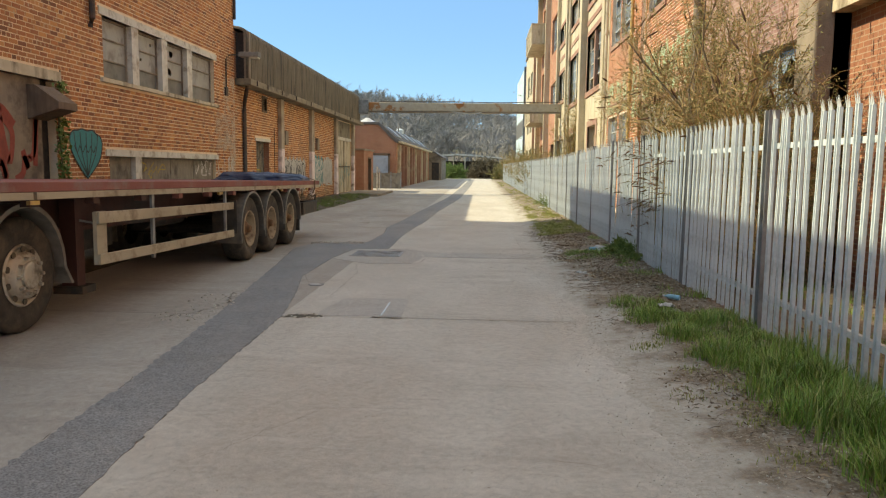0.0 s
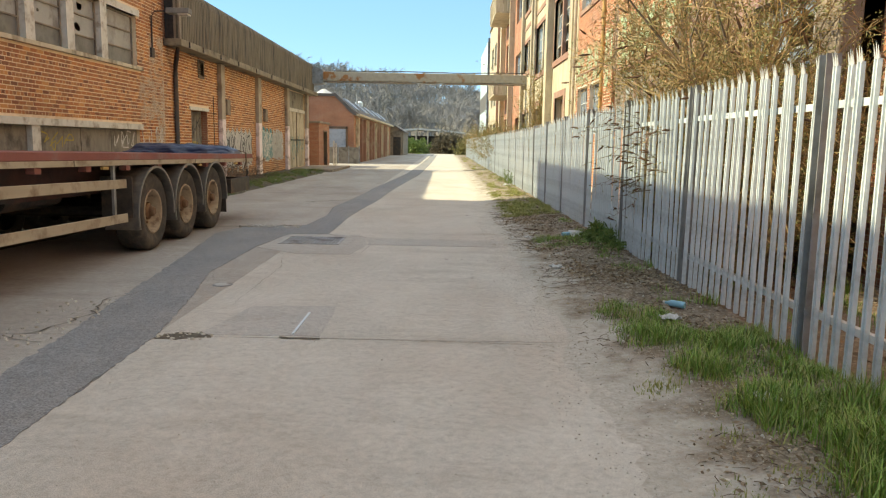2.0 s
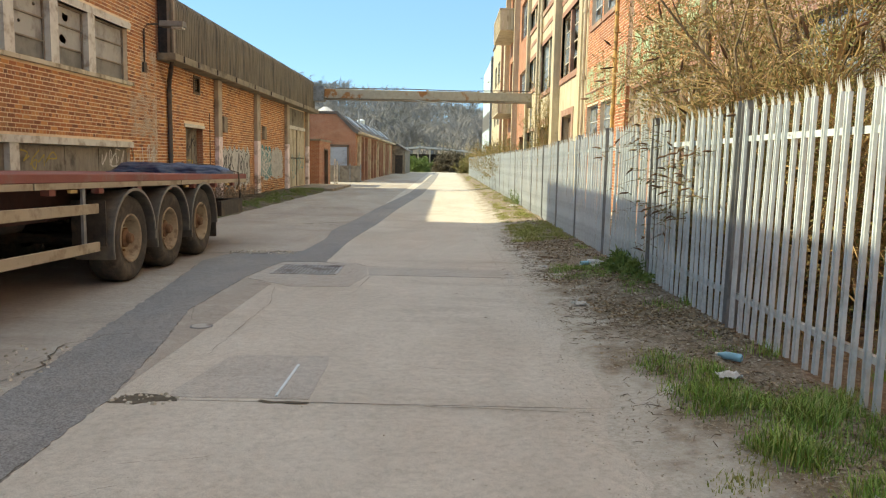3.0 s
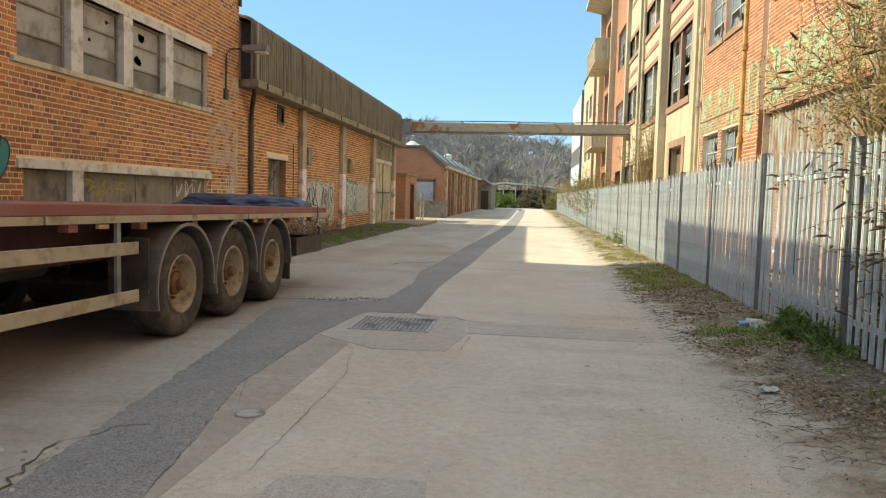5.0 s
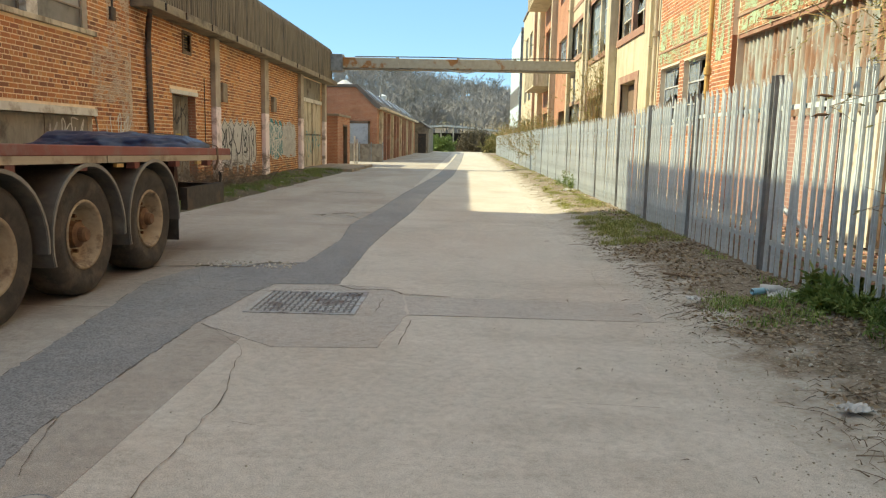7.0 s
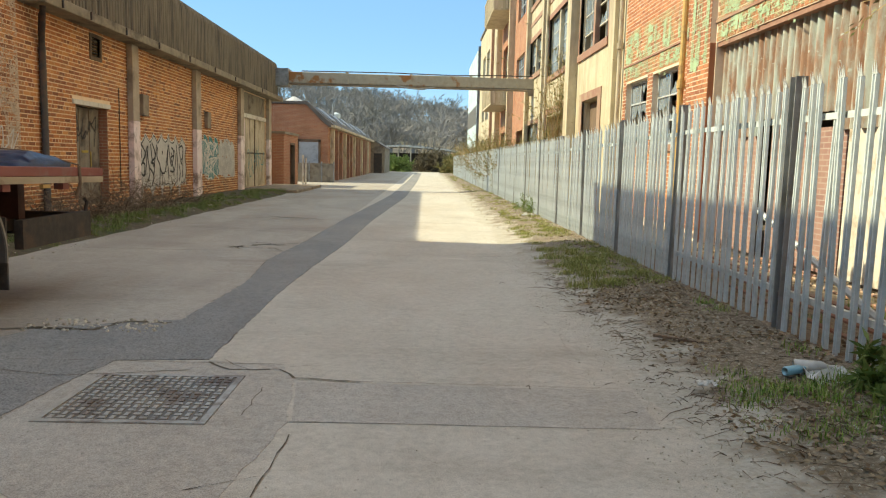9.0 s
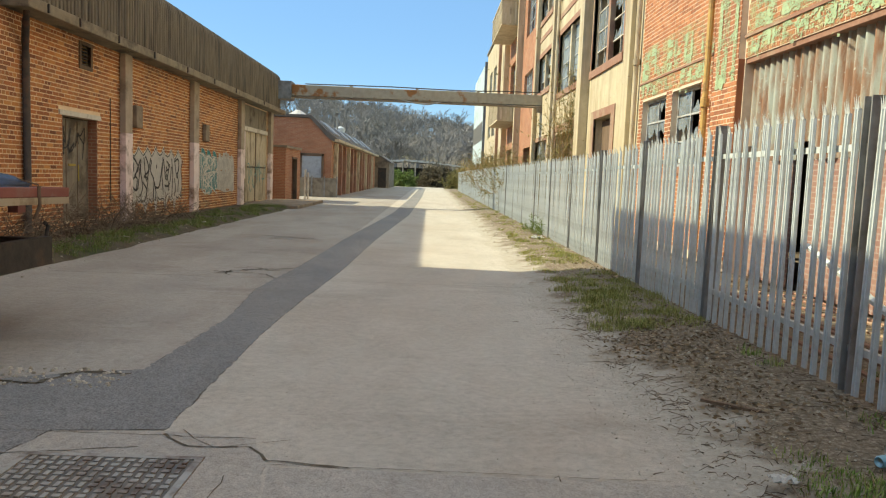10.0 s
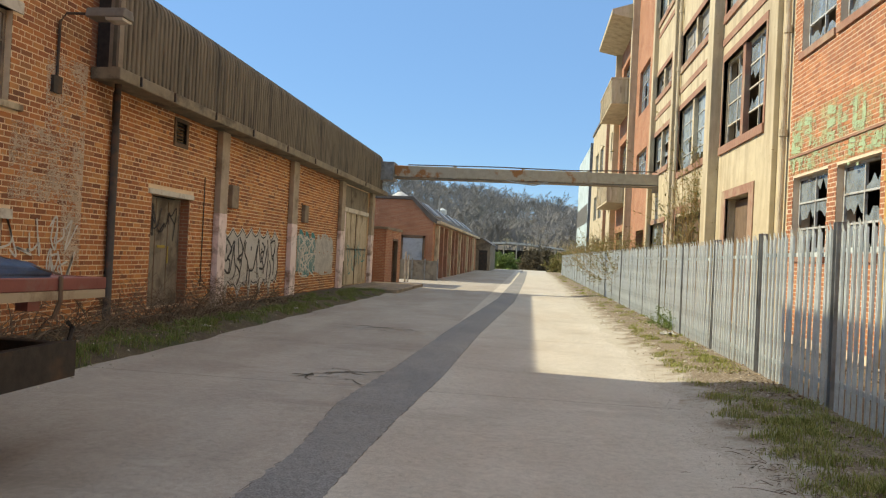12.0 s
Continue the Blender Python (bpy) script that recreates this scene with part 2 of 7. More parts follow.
GALV_DARK = surface("weathered_steel_post", (0.23, 0.24, 0.24), (0.32, 0.33, 0.33), 8, 0.6, 0.2, stain=(0.17, 0.17, 0.165), stain_scale=2.5, bump=0.15)
DARKSTEEL = surface("dark_steel", (0.025, 0.022, 0.02), (0.06, 0.05, 0.042), 10, 0.65, 0.2, stain=(0.09, 0.06, 0.04), stain_scale=3, bump=0.2)
RUBBER = surface("tyre_rubber", (0.032, 0.028, 0.024), (0.075, 0.063, 0.05), 7, 0.85, stain=(0.12, 0.095, 0.07), stain_scale=3.5, bump=0.35, bump_scale=50)
RIM = surface("dusty_wheel_rim", (0.30, 0.235, 0.16), (0.44, 0.36, 0.25), 9, 0.7, 0.15, stain=(0.12, 0.07, 0.04), stain_scale=5, bump=0.2)
HUBRUST = surface("rusty_hub", (0.13, 0.065, 0.035), (0.22, 0.12, 0.06), 14, 0.75, 0.2, bump=0.3)
ALLOY = surface("dull_alloy", (0.44, 0.40, 0.33), (0.58, 0.53, 0.44), 9, 0.45, 0.3, stain=(0.18, 0.14, 0.10), stain_scale=4, bump=0.15)
FENDER = surface("grey_plastic", (0.085, 0.075, 0.065), (0.14, 0.125, 0.105), 8, 0.6, stain=(0.20, 0.17, 0.13), stain_scale=2.5, bump=0.1)
LORRYGUARD = surface("dusty_grey_plastic", (0.20, 0.185, 0.16), (0.30, 0.28, 0.245), 8, 0.6, stain=(0.14, 0.12, 0.10), stain_scale=2.5, bump=0.1)
MUDEDGE = surface("pale_mudguard_edge", (0.17, 0.155, 0.13), (0.27, 0.25, 0.21), 8, 0.55, bump=0.1)
DECKRED = surface("faded_red_deck", (0.22, 0.075, 0.06), (0.32, 0.12, 0.10), 3, 0.8, stain=(0.26, 0.17, 0.15), stain_scale=2, stretch=(1, 0.3, 1), bump=0.3)
DARKRED = surface("dark_red_chassis", (0.06, 0.022, 0.018), (0.11, 0.04, 0.03), 5, 0.7, stain=(0.05, 0.035, 0.03), bump=0.2)
GUARD = surface("weathered_side_guard", (0.36, 0.30, 0.21), (0.48, 0.41, 0.30), 4, 0.75, stain=(0.24, 0.18, 0.12), stain_scale=3, stretch=(1, 0.3, 1), bump=0.2)
TARP = surface("navy_tarpaulin", (0.009, 0.017, 0.05), (0.02, 0.038, 0.095), 5, 0.42, stain=(0.035, 0.05, 0.09), stain_scale=4, bump=0.3, bump_scale=14, dist=0.02)
BOARD = surface("weathered_board", (0.19, 0.165, 0.13), (0.30, 0.265, 0.21), 4, 0.85, stain=(0.11, 0.09, 0.07), stain_scale=2.0, stretch=(1, 2, 0.6), bump=0.4)
OLDWOOD = surface("old_timber", (0.13, 0.085, 0.055), (0.22, 0.15, 0.10), 6, 0.85, stretch=(3, 3, 0.3), stain=(0.08, 0.055, 0.04), bump=0.4)
WHITEWOOD = surface("chipped_white_paint", (0.58, 0.54, 0.46), (0.70, 0.66, 0.57), 6, 0.7, stain=(0.36, 0.29, 0.21), stain_scale=3, bump=0.2)
STEELWIN = surface("pale_steel_frame", (0.40, 0.43, 0.44), (0.55, 0.57, 0.57), 9, 0.6, stain=(0.28, 0.22, 0.16), stain_scale=4, bump=0.2)
WHITEPANE = surface("whitened_glass", (0.30, 0.29, 0.265), (0.40, 0.385, 0.35), 2.5, 0.35, stain=(0.20, 0.18, 0.155), stain_scale=2.5, bump=0.05)
GREYPANE = surface("dusty_glass", (0.15, 0.145, 0.13), (0.22, 0.21, 0.19), 3, 0.35, stain=(0.10, 0.095, 0.085), stain_scale=2, bump=0.05)
# Reflected sky is painted in as pale blue, on top of the dirt.
GLASS = glass_mat("dirty_sky_glass", (0.13, 0.17, 0.21), (0.42, 0.49, 0.54))
# Pale blue base colour puts the reflected sky into these panes.
SKY_GLASS = surface("sky_toned_glass", (0.30, 0.38, 0.44), (0.42, 0.50, 0.55), 2.0, 0.15, stain=(0.14, 0.18, 0.21), stain_scale=1.3, bump=0)
PILASTER = surface("bare_pilaster_concrete", (0.36, 0.295, 0.22), (0.47, 0.39, 0.30), 5, 0.9, stain=(0.22, 0.175, 0.125), stain_scale=1.2, bump=0.4)
DARKGRASS = surface("dull_grass_blades", (0.05, 0.09, 0.02), (0.11, 0.16, 0.035), 1.2, 0.7, bump=0, pieces=[(0.08, 0.15, 0.025), (0.15, 0.25, 0.05), (0.22, 0.27, 0.08), (0.28, 0.25, 0.12), (0.11, 0.19, 0.035)])
GUTTERMAT = surface("grimy_concrete", (0.20, 0.165, 0.115), (0.31, 0.26, 0.18), 4, 0.9, stain=(0.10, 0.08, 0.055), stain_scale=1.8, stain_stretch=(1, 0.6, 1), bump=0.3)
INTERIOR = surface("interior_plaster", (0.16, 0.13, 0.10), (0.24, 0.20, 0.16), 2, 0.95, bump=0)
ROOFING = surface("old_roof_sheet", (0.10, 0.09, 0.08), (0.17, 0.155, 0.14), 2, 0.85, stain=(0.22, 0.20, 0.17), stain_scale=0.8, bump=0.3)
BEAMPAINT = surface("peeling_beam_paint", (0.36, 0.31, 0.23), (0.47, 0.42, 0.32), 4, 0.75, stain=(0.34, 0.15, 0.05), stain_scale=1.1, stain_at=(0.56, 0.62), bump=0.3)
YELLOWPIPE = surface("ochre_painted_pipe", (0.50, 0.31, 0.09), (0.60, 0.40, 0.15), 8, 0.6, stain=(0.3, 0.17, 0.07), stain_scale=5, bump=0.2)
TEALWALL = surface("pale_teal_panel", (0.46, 0.56, 0.58), (0.54, 0.64, 0.66), 2, 0.6, stain=(0.34, 0.45, 0.44), bump=0.1)
IRON = surface("cast_iron", (0.34, 0.325, 0.29), (0.46, 0.44, 0.40), 20, 0.55, 0.4, stain=(0.16, 0.11, 0.08), stain_scale=4, bump=0.3)
BLACKPIPE = surface("black_iron_pipe", (0.03, 0.025, 0.022), (0.065, 0.05, 0.04), 8, 0.6, stain=(0.11, 0.06, 0.035), stain_scale=3, bump=0.2)
GRASSMAT = surface("grass_blades", (0.13, 0.26, 0.025), (0.25, 0.40, 0.055), 1.2, 0.6, bump=0, pieces=[(0.08, 0.17, 0.025), (0.17, 0.31, 0.045), (0.27, 0.39, 0.075), (0.42, 0.37, 0.17), (0.14, 0.27, 0.035), (0.05, 0.11, 0.02), (0.30, 0.24, 0.11)])
DRYGRASS = surface("dry_grass_blades", (0.20, 0.19, 0.06), (0.30, 0.27, 0.10), 3, 0.8, bump=0, pieces=[(0.15, 0.22, 0.04), (0.28, 0.32, 0.07), (0.38, 0.34, 0.13), (0.20, 0.27, 0.05)])
TWIG = surface("tan_twigs", (0.34, 0.23, 0.10), (0.52, 0.37, 0.18), 3, 0.85, bump=0, pieces=[(0.16, 0.10, 0.05), (0.40, 0.27, 0.125), (0.52, 0.37, 0.19), (0.29, 0.185, 0.085)])
DARKTWIG = surface("dead_twigs", (0.10, 0.075, 0.05), (0.2, 0.15, 0.11), 5, 0.9, bump=0, pieces=[(0.09, 0.065, 0.045), (0.19, 0.14, 0.10), (0.30, 0.24, 0.17)])
LEAF = surface("olive_leaves", (0.14, 0.12, 0.04), (0.24, 0.19, 0.08), 3, 0.7, bump=0, pieces=[(0.32, 0.23, 0.09), (0.17, 0.175, 0.05), (0.12, 0.165, 0.04), (0.42, 0.31, 0.13), (0.075, 0.11, 0.03), (0.22, 0.21, 0.06)])
SEEDHEAD = surface("brown_seed_heads", (0.09, 0.05, 0.03), (0.16, 0.09, 0.05), 9, 0.9, bump=0)
HEDGE = surface("green_hedge_leaves", (0.08, 0.14, 0.03), (0.15, 0.22, 0.05), 3, 0.7, bump=0, pieces=[(0.07, 0.13, 0.025), (0.13, 0.20, 0.04), (0.20, 0.24, 0.06)])
# Lightened and greyed: the haze over the far hill is put into the colour.
HAZED_BARK = surface("hazed_wood_bark", (0.23, 0.22, 0.205), (0.32, 0.305, 0.285), 0.3, 0.9, bump=0, stain=(0.18, 0.175, 0.15), stain_scale=0.05)
BUSHDARK = surface("brown_bush_twigs", (0.11, 0.09, 0.055), (0.19, 0.15, 0.09), 2, 0.9, bump=0)
STONE = surface("pale_stones", (0.26, 0.23, 0.19), (0.42, 0.39, 0.34), 20, 0.9, bump=0, pieces=[(0.22, 0.195, 0.15), (0.40, 0.37, 0.30), (0.52, 0.49, 0.41), (0.64, 0.61, 0.53)])
CRACK = surface("crack_dirt", (0.07, 0.06, 0.045), (0.14, 0.12, 0.09), 20, 0.95, bump=0)


def paint(name, c, rough=0.6):
    return surface(name, tuple(v * 0.85 for v in c), c, 12, rough, bump=0.1, stain=tuple(v * 0.7 for v in c), stain_scale=4)


P_WHITE, P_SILVER, P_BLACK = paint("white_spray", (0.72, 0.69, 0.63)), paint("silver_spray", (0.58, 0.55, 0.51)), paint("black_spray", (0.025, 0.022, 0.022))
P_TEAL, P_RED, P_GREEN = paint("teal_spray", (0.03, 0.24, 0.25)), paint("red_spray", (0.32, 0.06, 0.04)), paint("mint_sign_paint", (0.40, 0.56, 0.32), 0.85)
P_YELLOW, P_BLUE, P_PALEBLUE = paint("yellow_spray", (0.45, 0.34, 0.06)), paint("blue_plastic", (0.05, 0.25, 0.6)), paint("pale_blue_plastic", (0.25, 0.52, 0.66), 0.35)
P_LITTER = paint("pale_litter", (0.6, 0.6, 0.58), 0.5)


def flaked(name, c, worn):
    """Old sign paint of which the weather has taken flakes."""
    m = paint(name, c, 0.85)
    nt = m.node_tree
    vec = nt.nodes.new("ShaderNodeTexCoord").outputs["Object"]
    f = calc(nt, "ADD", calc(nt, "MULTIPLY", tex(nt, "ShaderNodeTexNoise", 26, vec, 4, (1, 1, 1.6), 0.65), 0.6), calc(nt, "MULTIPLY", tex(nt, "ShaderNodeTexNoise", 2.4, vec, 4, None, 0.6, 5.0), 0.4))
    nt.links.new(ramp(nt, f, [(worn, (0, 0, 0)), (worn + 0.02, (1, 1, 1))]), nt.nodes["Principled BSDF"].inputs["Alpha"])
    return m


P_MINT, P_GHOST = flaked("flaked_mint_paint", (0.42, 0.56, 0.35), 0.47), flaked("ghost_of_sign_paint", (0.50, 0.50, 0.28), 0.535)
P_LAMPGREY = paint("lamp_grey", (0.22, 0.20, 0.17))
P_PANEL = paint("pale_blue_board", (0.42, 0.47, 0.52))


# ---- mesh building ----
class Shape:
    """Gathers faces for one mesh."""

    def __init__(self):
        self.v, self.f = [], []

    def add(self, verts, faces):
        n = len(self.v)
        self.v += [tuple(p) for p in verts]
        self.f += [tuple(i + n for i in q) for q in faces]
        return self

    def box(self, x0, x1, y0, y1, z0, z1):
        return self.add([(x, y, z) for z in (z0, z1) for y in (y0, y1) for x in (x0, x1)],
                        [(0, 2, 3, 1), (4, 5, 7, 6), (0, 1, 5, 4), (2, 6, 7, 3), (0, 4, 6, 2), (1, 3, 7, 5)])

    def prism(self, poly, axis, a, b):
        """A polygon in the other two axes, drawn out along axis from a to b."""
        def at(p, d):
            q = list(p)
            q.insert("xyz".index(axis), d)
            return q
        n = len(poly)
        self.add([at(p, a) for p in poly] + [at(p, b) for p in poly],
                 [tuple(range(n))[::-1], tuple(range(n, 2 * n))] + [(i, (i + 1) % n, n + (i + 1) % n, n + i) for i in range(n)])
        return self

    def tube(self, pts, radii, n=8, caps=True):
        pts = [Vector(p) for p in pts]
        if isinstance(radii, (int, float)):
            radii = [radii] * len(pts)
        base = len(self.v)
        for i, (p, r) in enumerate(zip(pts, radii)):
            d = (pts[min(i + 1, len(pts) - 1)] - pts[max(i - 1, 0)]).normalized()
            u = d.cross(Vector((0.3, 0.2, 1)) if abs(d.z) < 0.9 else Vector((1, 0, 0.1))).normalized()
            w = d.cross(u)
            self.v += [tuple(p + r * (math.cos(6.2832 * k / n) * u + math.sin(6.2832 * k / n) * w)) for k in range(n)]
        for i in range(len(pts) - 1):
            for k in range(n):
                a, b = base + i * n + k, base + i * n + (k + 1) % n
                self.f.append((a, b, b + n, a + n))
        if caps:
            self.f += [tuple(base + k for k in range(n)), tuple(base + (len(pts) - 1) * n + k for k in range(n))[::-1]]
        return self

    def lathe(self, profile, c, n=28):
        """Turned round the x axis through c: profile of (x, radius)."""
        base, m = len(self.v), len(profile)
        for k in range(n):
            s, co = math.sin(6.2832 * k / n), math.cos(6.2832 * k / n)
            self.v += [(c[0] + x, c[1] + r * co, c[2] + r * s) for x, r in profile]
        for k in range(n):
            for i in range(m - 1):
                a, b = base + k * m + i, base + ((k + 1) % n) * m + i
                self.f.append((a, b, b + 1, a + 1))
        return self

    def ribbon(self, pts, width, place):
        """A flat stroke of paint: points (u, v) laid on a surface by place(u, v)."""
        pts = [Vector(p) for p in pts]
        base = len(self.v)
        for i, p in enumerate(pts):
            d = pts[min(i + 1, len(pts) - 1)] - pts[max(i - 1, 0)]
            nrm = Vector((-d.y, d.x)).normalized() * width * 0.5 if d.length > 1e-6 else Vector((width / 2, 0))
            self.v += [place(*(p + nrm)), place(*(p - nrm))]
        self.f += [(base + 2 * i, base + 2 * i + 1, base + 2 * i + 3, base + 2 * i + 2) for i in range(len(pts) - 1)]
        return self

    def mesh(self, name):
        me = bpy.data.meshes.new(name)
        me.from_pydata(self.v, [], self.f)
        me.update()
        return me


def part(name, shape, material, parent=None, label="", smooth=False, fix=False):
    me = shape.mesh(name) if isinstance(shape, Shape) else shape
    if fix:
        bm = bmesh.new()
        bm.from_mesh(me)
        bmesh.ops.recalc_face_normals(bm, faces=bm.faces)
        bm.to_mesh(me)
        bm.free()
    if not me.materials:
        me.materials.append(material)
    if smooth:
        me.shade_smooth()
    ob = new(name, me)
    if parent:
        ob.parent = parent
    if label:
        ob["label"] = label
    return ob


def soft(ob, width=0.01):
    b = ob.modifiers.new("bevel", "BEVEL")
    b.width, b.segments, b.limit_method = width, 2, "ANGLE"
    return ob


def thing(name, label, category, group="", kind="", at=(0, 0, 0)):
    ob = new(name)
    ob.location = at
    return tagged(ob, label, category, group, kind)


def quad_mesh(name, verts, faces, material):
    me = bpy.data.meshes.new(name)
    me.from_pydata(verts, [], faces)
    me.materials.append(material)
    return me


def plate(x0, x1, ys, zs, solid):
    """One joined slab across y and z, with the cells left out for which solid(i, j) is false."""
    s, idx = Shape(), {}

    def vert(i, j, k):
        if (i, j, k) not in idx:
            idx[i, j, k] = len(s.v)
            s.v.append(((x0, x1)[k], ys[i], zs[j]))
        return idx[i, j, k]
    ny, nz = len(ys) - 1, len(zs) - 1
    full = {(i, j) for i in range(ny) for j in range(nz) if solid(i, j)}
    for i, j in full:
        q = [(i, j), (i + 1, j), (i + 1, j + 1), (i, j + 1)]
        s.f.append(tuple(vert(*c, 1) for c in q))
        s.f.append(tuple(vert(*c, 0) for c in q[::-1]))
        for (di, dj), (c, d) in (((0, -1), (0, 1)), ((1, 0), (1, 2)), ((0, 1), (2, 3)), ((-1, 0), (3, 0))):
            if (i + di, j + dj) not in full:
                s.f.append((vert(*q[c], 0), vert(*q[d], 0), vert(*q[d], 1), vert(*q[c], 1)))
    return s


def wall_shape(x0, x1, y0, y1, z0, z1, holes):
    """A wall along y with openings (ya, yb, za, zb) cut through."""
    ys = sorted({y0, y1, *[min(max(h[i], y0), y1) for h in holes for i in (0, 1)]})
    zs = sorted({z0, z1, *[min(max(h[i], z0), z1) for h in holes for i in (2, 3)]})

    def solid(i, j):
        y, z = (ys[i] + ys[i + 1]) / 2, (zs[j] + zs[j + 1]) / 2
        return not any(h[0] < y < h[1] and h[2] < z < h[3] for h in holes)
    return plate(x0, x1, ys, zs, solid)


def brick_spots(y0, y1, z0, z1, holes, rng):
    """Stretcher courses with a header course every fourth: (y, z, length, height), cut round openings."""
    out, k, z = [], 0, z0
    while z + 0.07 <= z1:
        head = k % 4 == 3
        step = 0.12 if head else 0.24
        y = y0 - (0.118 if k % 2 else 0.0) - (0.059 if head else 0)
        while y < y1:
            spans = [(max(y, y0), min(y + step - 0.023, y1))]
            for ha, hb, za, zb in holes:
                if za - 0.03 < z + 0.03 < zb + 0.03:
                    spans = [q for a, b in spans for q in ((a, min(b, ha)), (max(a, hb), b)) if q[1] - q[0] > 0.02]
            out += [(a, z, b - a, 0.066) for a, b in spans if b - a > 0.02]
            y += step
        z += 0.085
        k += 1
    return out


def brick_wall(parent, x, face, spots, material, single, rng):
    """Bricks standing proud of the mortar. single(y, z): whether a brick is an object of its own."""
    V, F, shared, count = [], [], {}, 0
    for y, z, l, h in spots:
        d = face * (0.005 + rng.uniform(-0.002, 0.003))
        if count < 300 and single(y, z):
            key = round(l, 2)
            if key not in shared:
                s = Shape().box(0, face * 0.012, 0, l, 0, h)
                shared[key] = s.mesh("brick")
                shared[key].materials.append(material)
            ob = new("brick", shared[key])
            ob.location = (x - face * 0.003 + d - face * 0.009, y, z)
            ob.parent = parent
            count += 1
            continue
        n = len(V)
        xb, xf = x - face * 0.004, x + d
        V += [(xb, y, z), (xb, y + l, z), (xb, y + l, z + h), (xb, y, z + h), (xf, y, z), (xf, y + l, z), (xf, y + l, z + h), (xf, y, z + h)]
        q = [(4, 5, 6, 7), (0, 1, 5, 4), (2, 3, 7, 6), (1, 2, 6, 5), (3, 0, 4, 7)]
        F += [tuple(n + i for i in (f if face > 0 else f[::-1])) for f in q]
    ob = part("brickwork", quad_mesh("brickwork", V, F, material), material, parent)
    return tagged(ob, kind="stuff")


def bar_window(parent, x, face, y0, y1, z0, z1, cols, rows, rng, frame=STEELWIN, bar=0.035, broken=0.3, gone=0.12, glass=GLASS, label=""):
    """A window of bars with one object a pane; some panes are broken or gone."""
    d = 0.05
    xa, xb = sorted((x, x - face * d))

    def breaks(a, b, n):
        out = [a]
        for i in range(n + 1):
            w = bar * (1.6 if i in (0, n) else 1.0)
            m = a + (b - a) * i / n
            lo = a if i == 0 else (b - w if i == n else m - w / 2)
            out += [lo, lo + w] if i else [lo + w]
        return out
    ysb, zsb = breaks(y0, y1, cols), breaks(z0, z1, rows)
    s = plate(xa, xb, ysb, zsb, lambda i, j: i % 2 == 0 or j % 2 == 0)
    win = part("window", s, frame, parent, label)
    for i in range(cols):
        for j in range(rows):
            ya, yb = y0 + (y1 - y0) * i / cols + bar / 2, y0 + (y1 - y0) * (i + 1) / cols - bar / 2
            za, zb = z0 + (z1 - z0) * j / rows + bar / 2, z0 + (z1 - z0) * (j + 1) / rows - bar / 2
            r = rng.random()
            if r < gone:
                continue
            xm = x - face * 0.025
            if r < gone + broken:
                poly = jagged(ya, yb, za, zb, rng)
            else:
                poly = [(ya, za), (yb, za), (yb, zb), (ya, zb)]
            p = part("pane", Shape().prism(poly, "x", xm - 0.002, xm + 0.002), glass, win)
            p.visible_shadow = False
    return win


def jagged(ya, yb, za, zb, rng):
    """What is left of a broken pane: one side with a torn edge."""
    n = 6
    up = rng.random() < 0.5
    pts = []
    for i in range(n + 1):
        y = ya + (yb - ya) * i / n
        f = rng.uniform(0.15, 0.75)
        pts.append((y, zb - (zb - za) * f if up else za + (zb - za) * f))
    return ([(ya, zb)] + pts + [(yb, zb)])[::-1] if up else [(ya, za)] + pts + [(yb, za)]


# ---- ground and road ----
def smooth_step(a, b, v):
    t = min(max((v - a) / (b - a), 0), 1)
    return t * t * (3 - 2 * t)


def land(x, y):
    """Height of the open land: flat by the works, a wooded hill beyond."""
    far = smooth_step(150, 340, y)
    crest = 30 - 20 * smooth_step(-70, 55, x) + 3 * math.sin(x * 0.03)
    return -0.06 + far * crest - 6 * smooth_step(400, 900, y)


xs = [-1500, -700, -400] + list(range(-300, 301, 20)) + [400, 700, 1500]
ys = [-1000, -300, -60, 0, 60, 110, 140] + list(range(160, 421, 20)) + [500, 650, 900, 2000]
gs = Shape().add([(x, y, land(x, y)) for y in ys for x in xs],
                 [(j * len(xs) + i, j * len(xs) + i + 1, (j + 1) * len(xs) + i + 1, (j + 1) * len(xs) + i) for j in range(len(ys) - 1) for i in range(len(xs) - 1)])
tagged(part("ground", gs, FIELD, smooth=True), "dull green and brown open land rising to a hill", "ground", kind="structure")

road = thing("road", "worn pale concrete service road with tarmac repairs", "road", kind="structure")
bed = part("road_bed", Shape().box(-9.5, 1.8, -14, 125, -0.30, -0.025), CRACK, road, "dark joint filler under the slabs")
JOINTS = [-14, -8, -2.6, 2.6, 7.9, 13.3, 20.6, 26.5, 32.5, 38.5, 45, 52, 60, 70, 82, 96, 124]
for i, (a, b) in enumerate(zip(JOINTS, JOINTS[1:])):
    for lane, (xa, xb) in enumerate(((-9.4, -2.002), (-2.0, 1.75))):
        s = Shape().box(xa, xb, a + 0.006, b - 0.006, -0.15, 0.0)
        part("slab", s, CONCRETE if lane else DIRTY_SHADED_LANE, road)


def on_road(h):
    return lambda u, v: (u, v, h)


def flat_patch(name, pts, h, material, parent, label):
    s = Shape()
    s.prism(pts, "z", -0.02, h)
    return part(name, s, material, parent, label, fix=True)


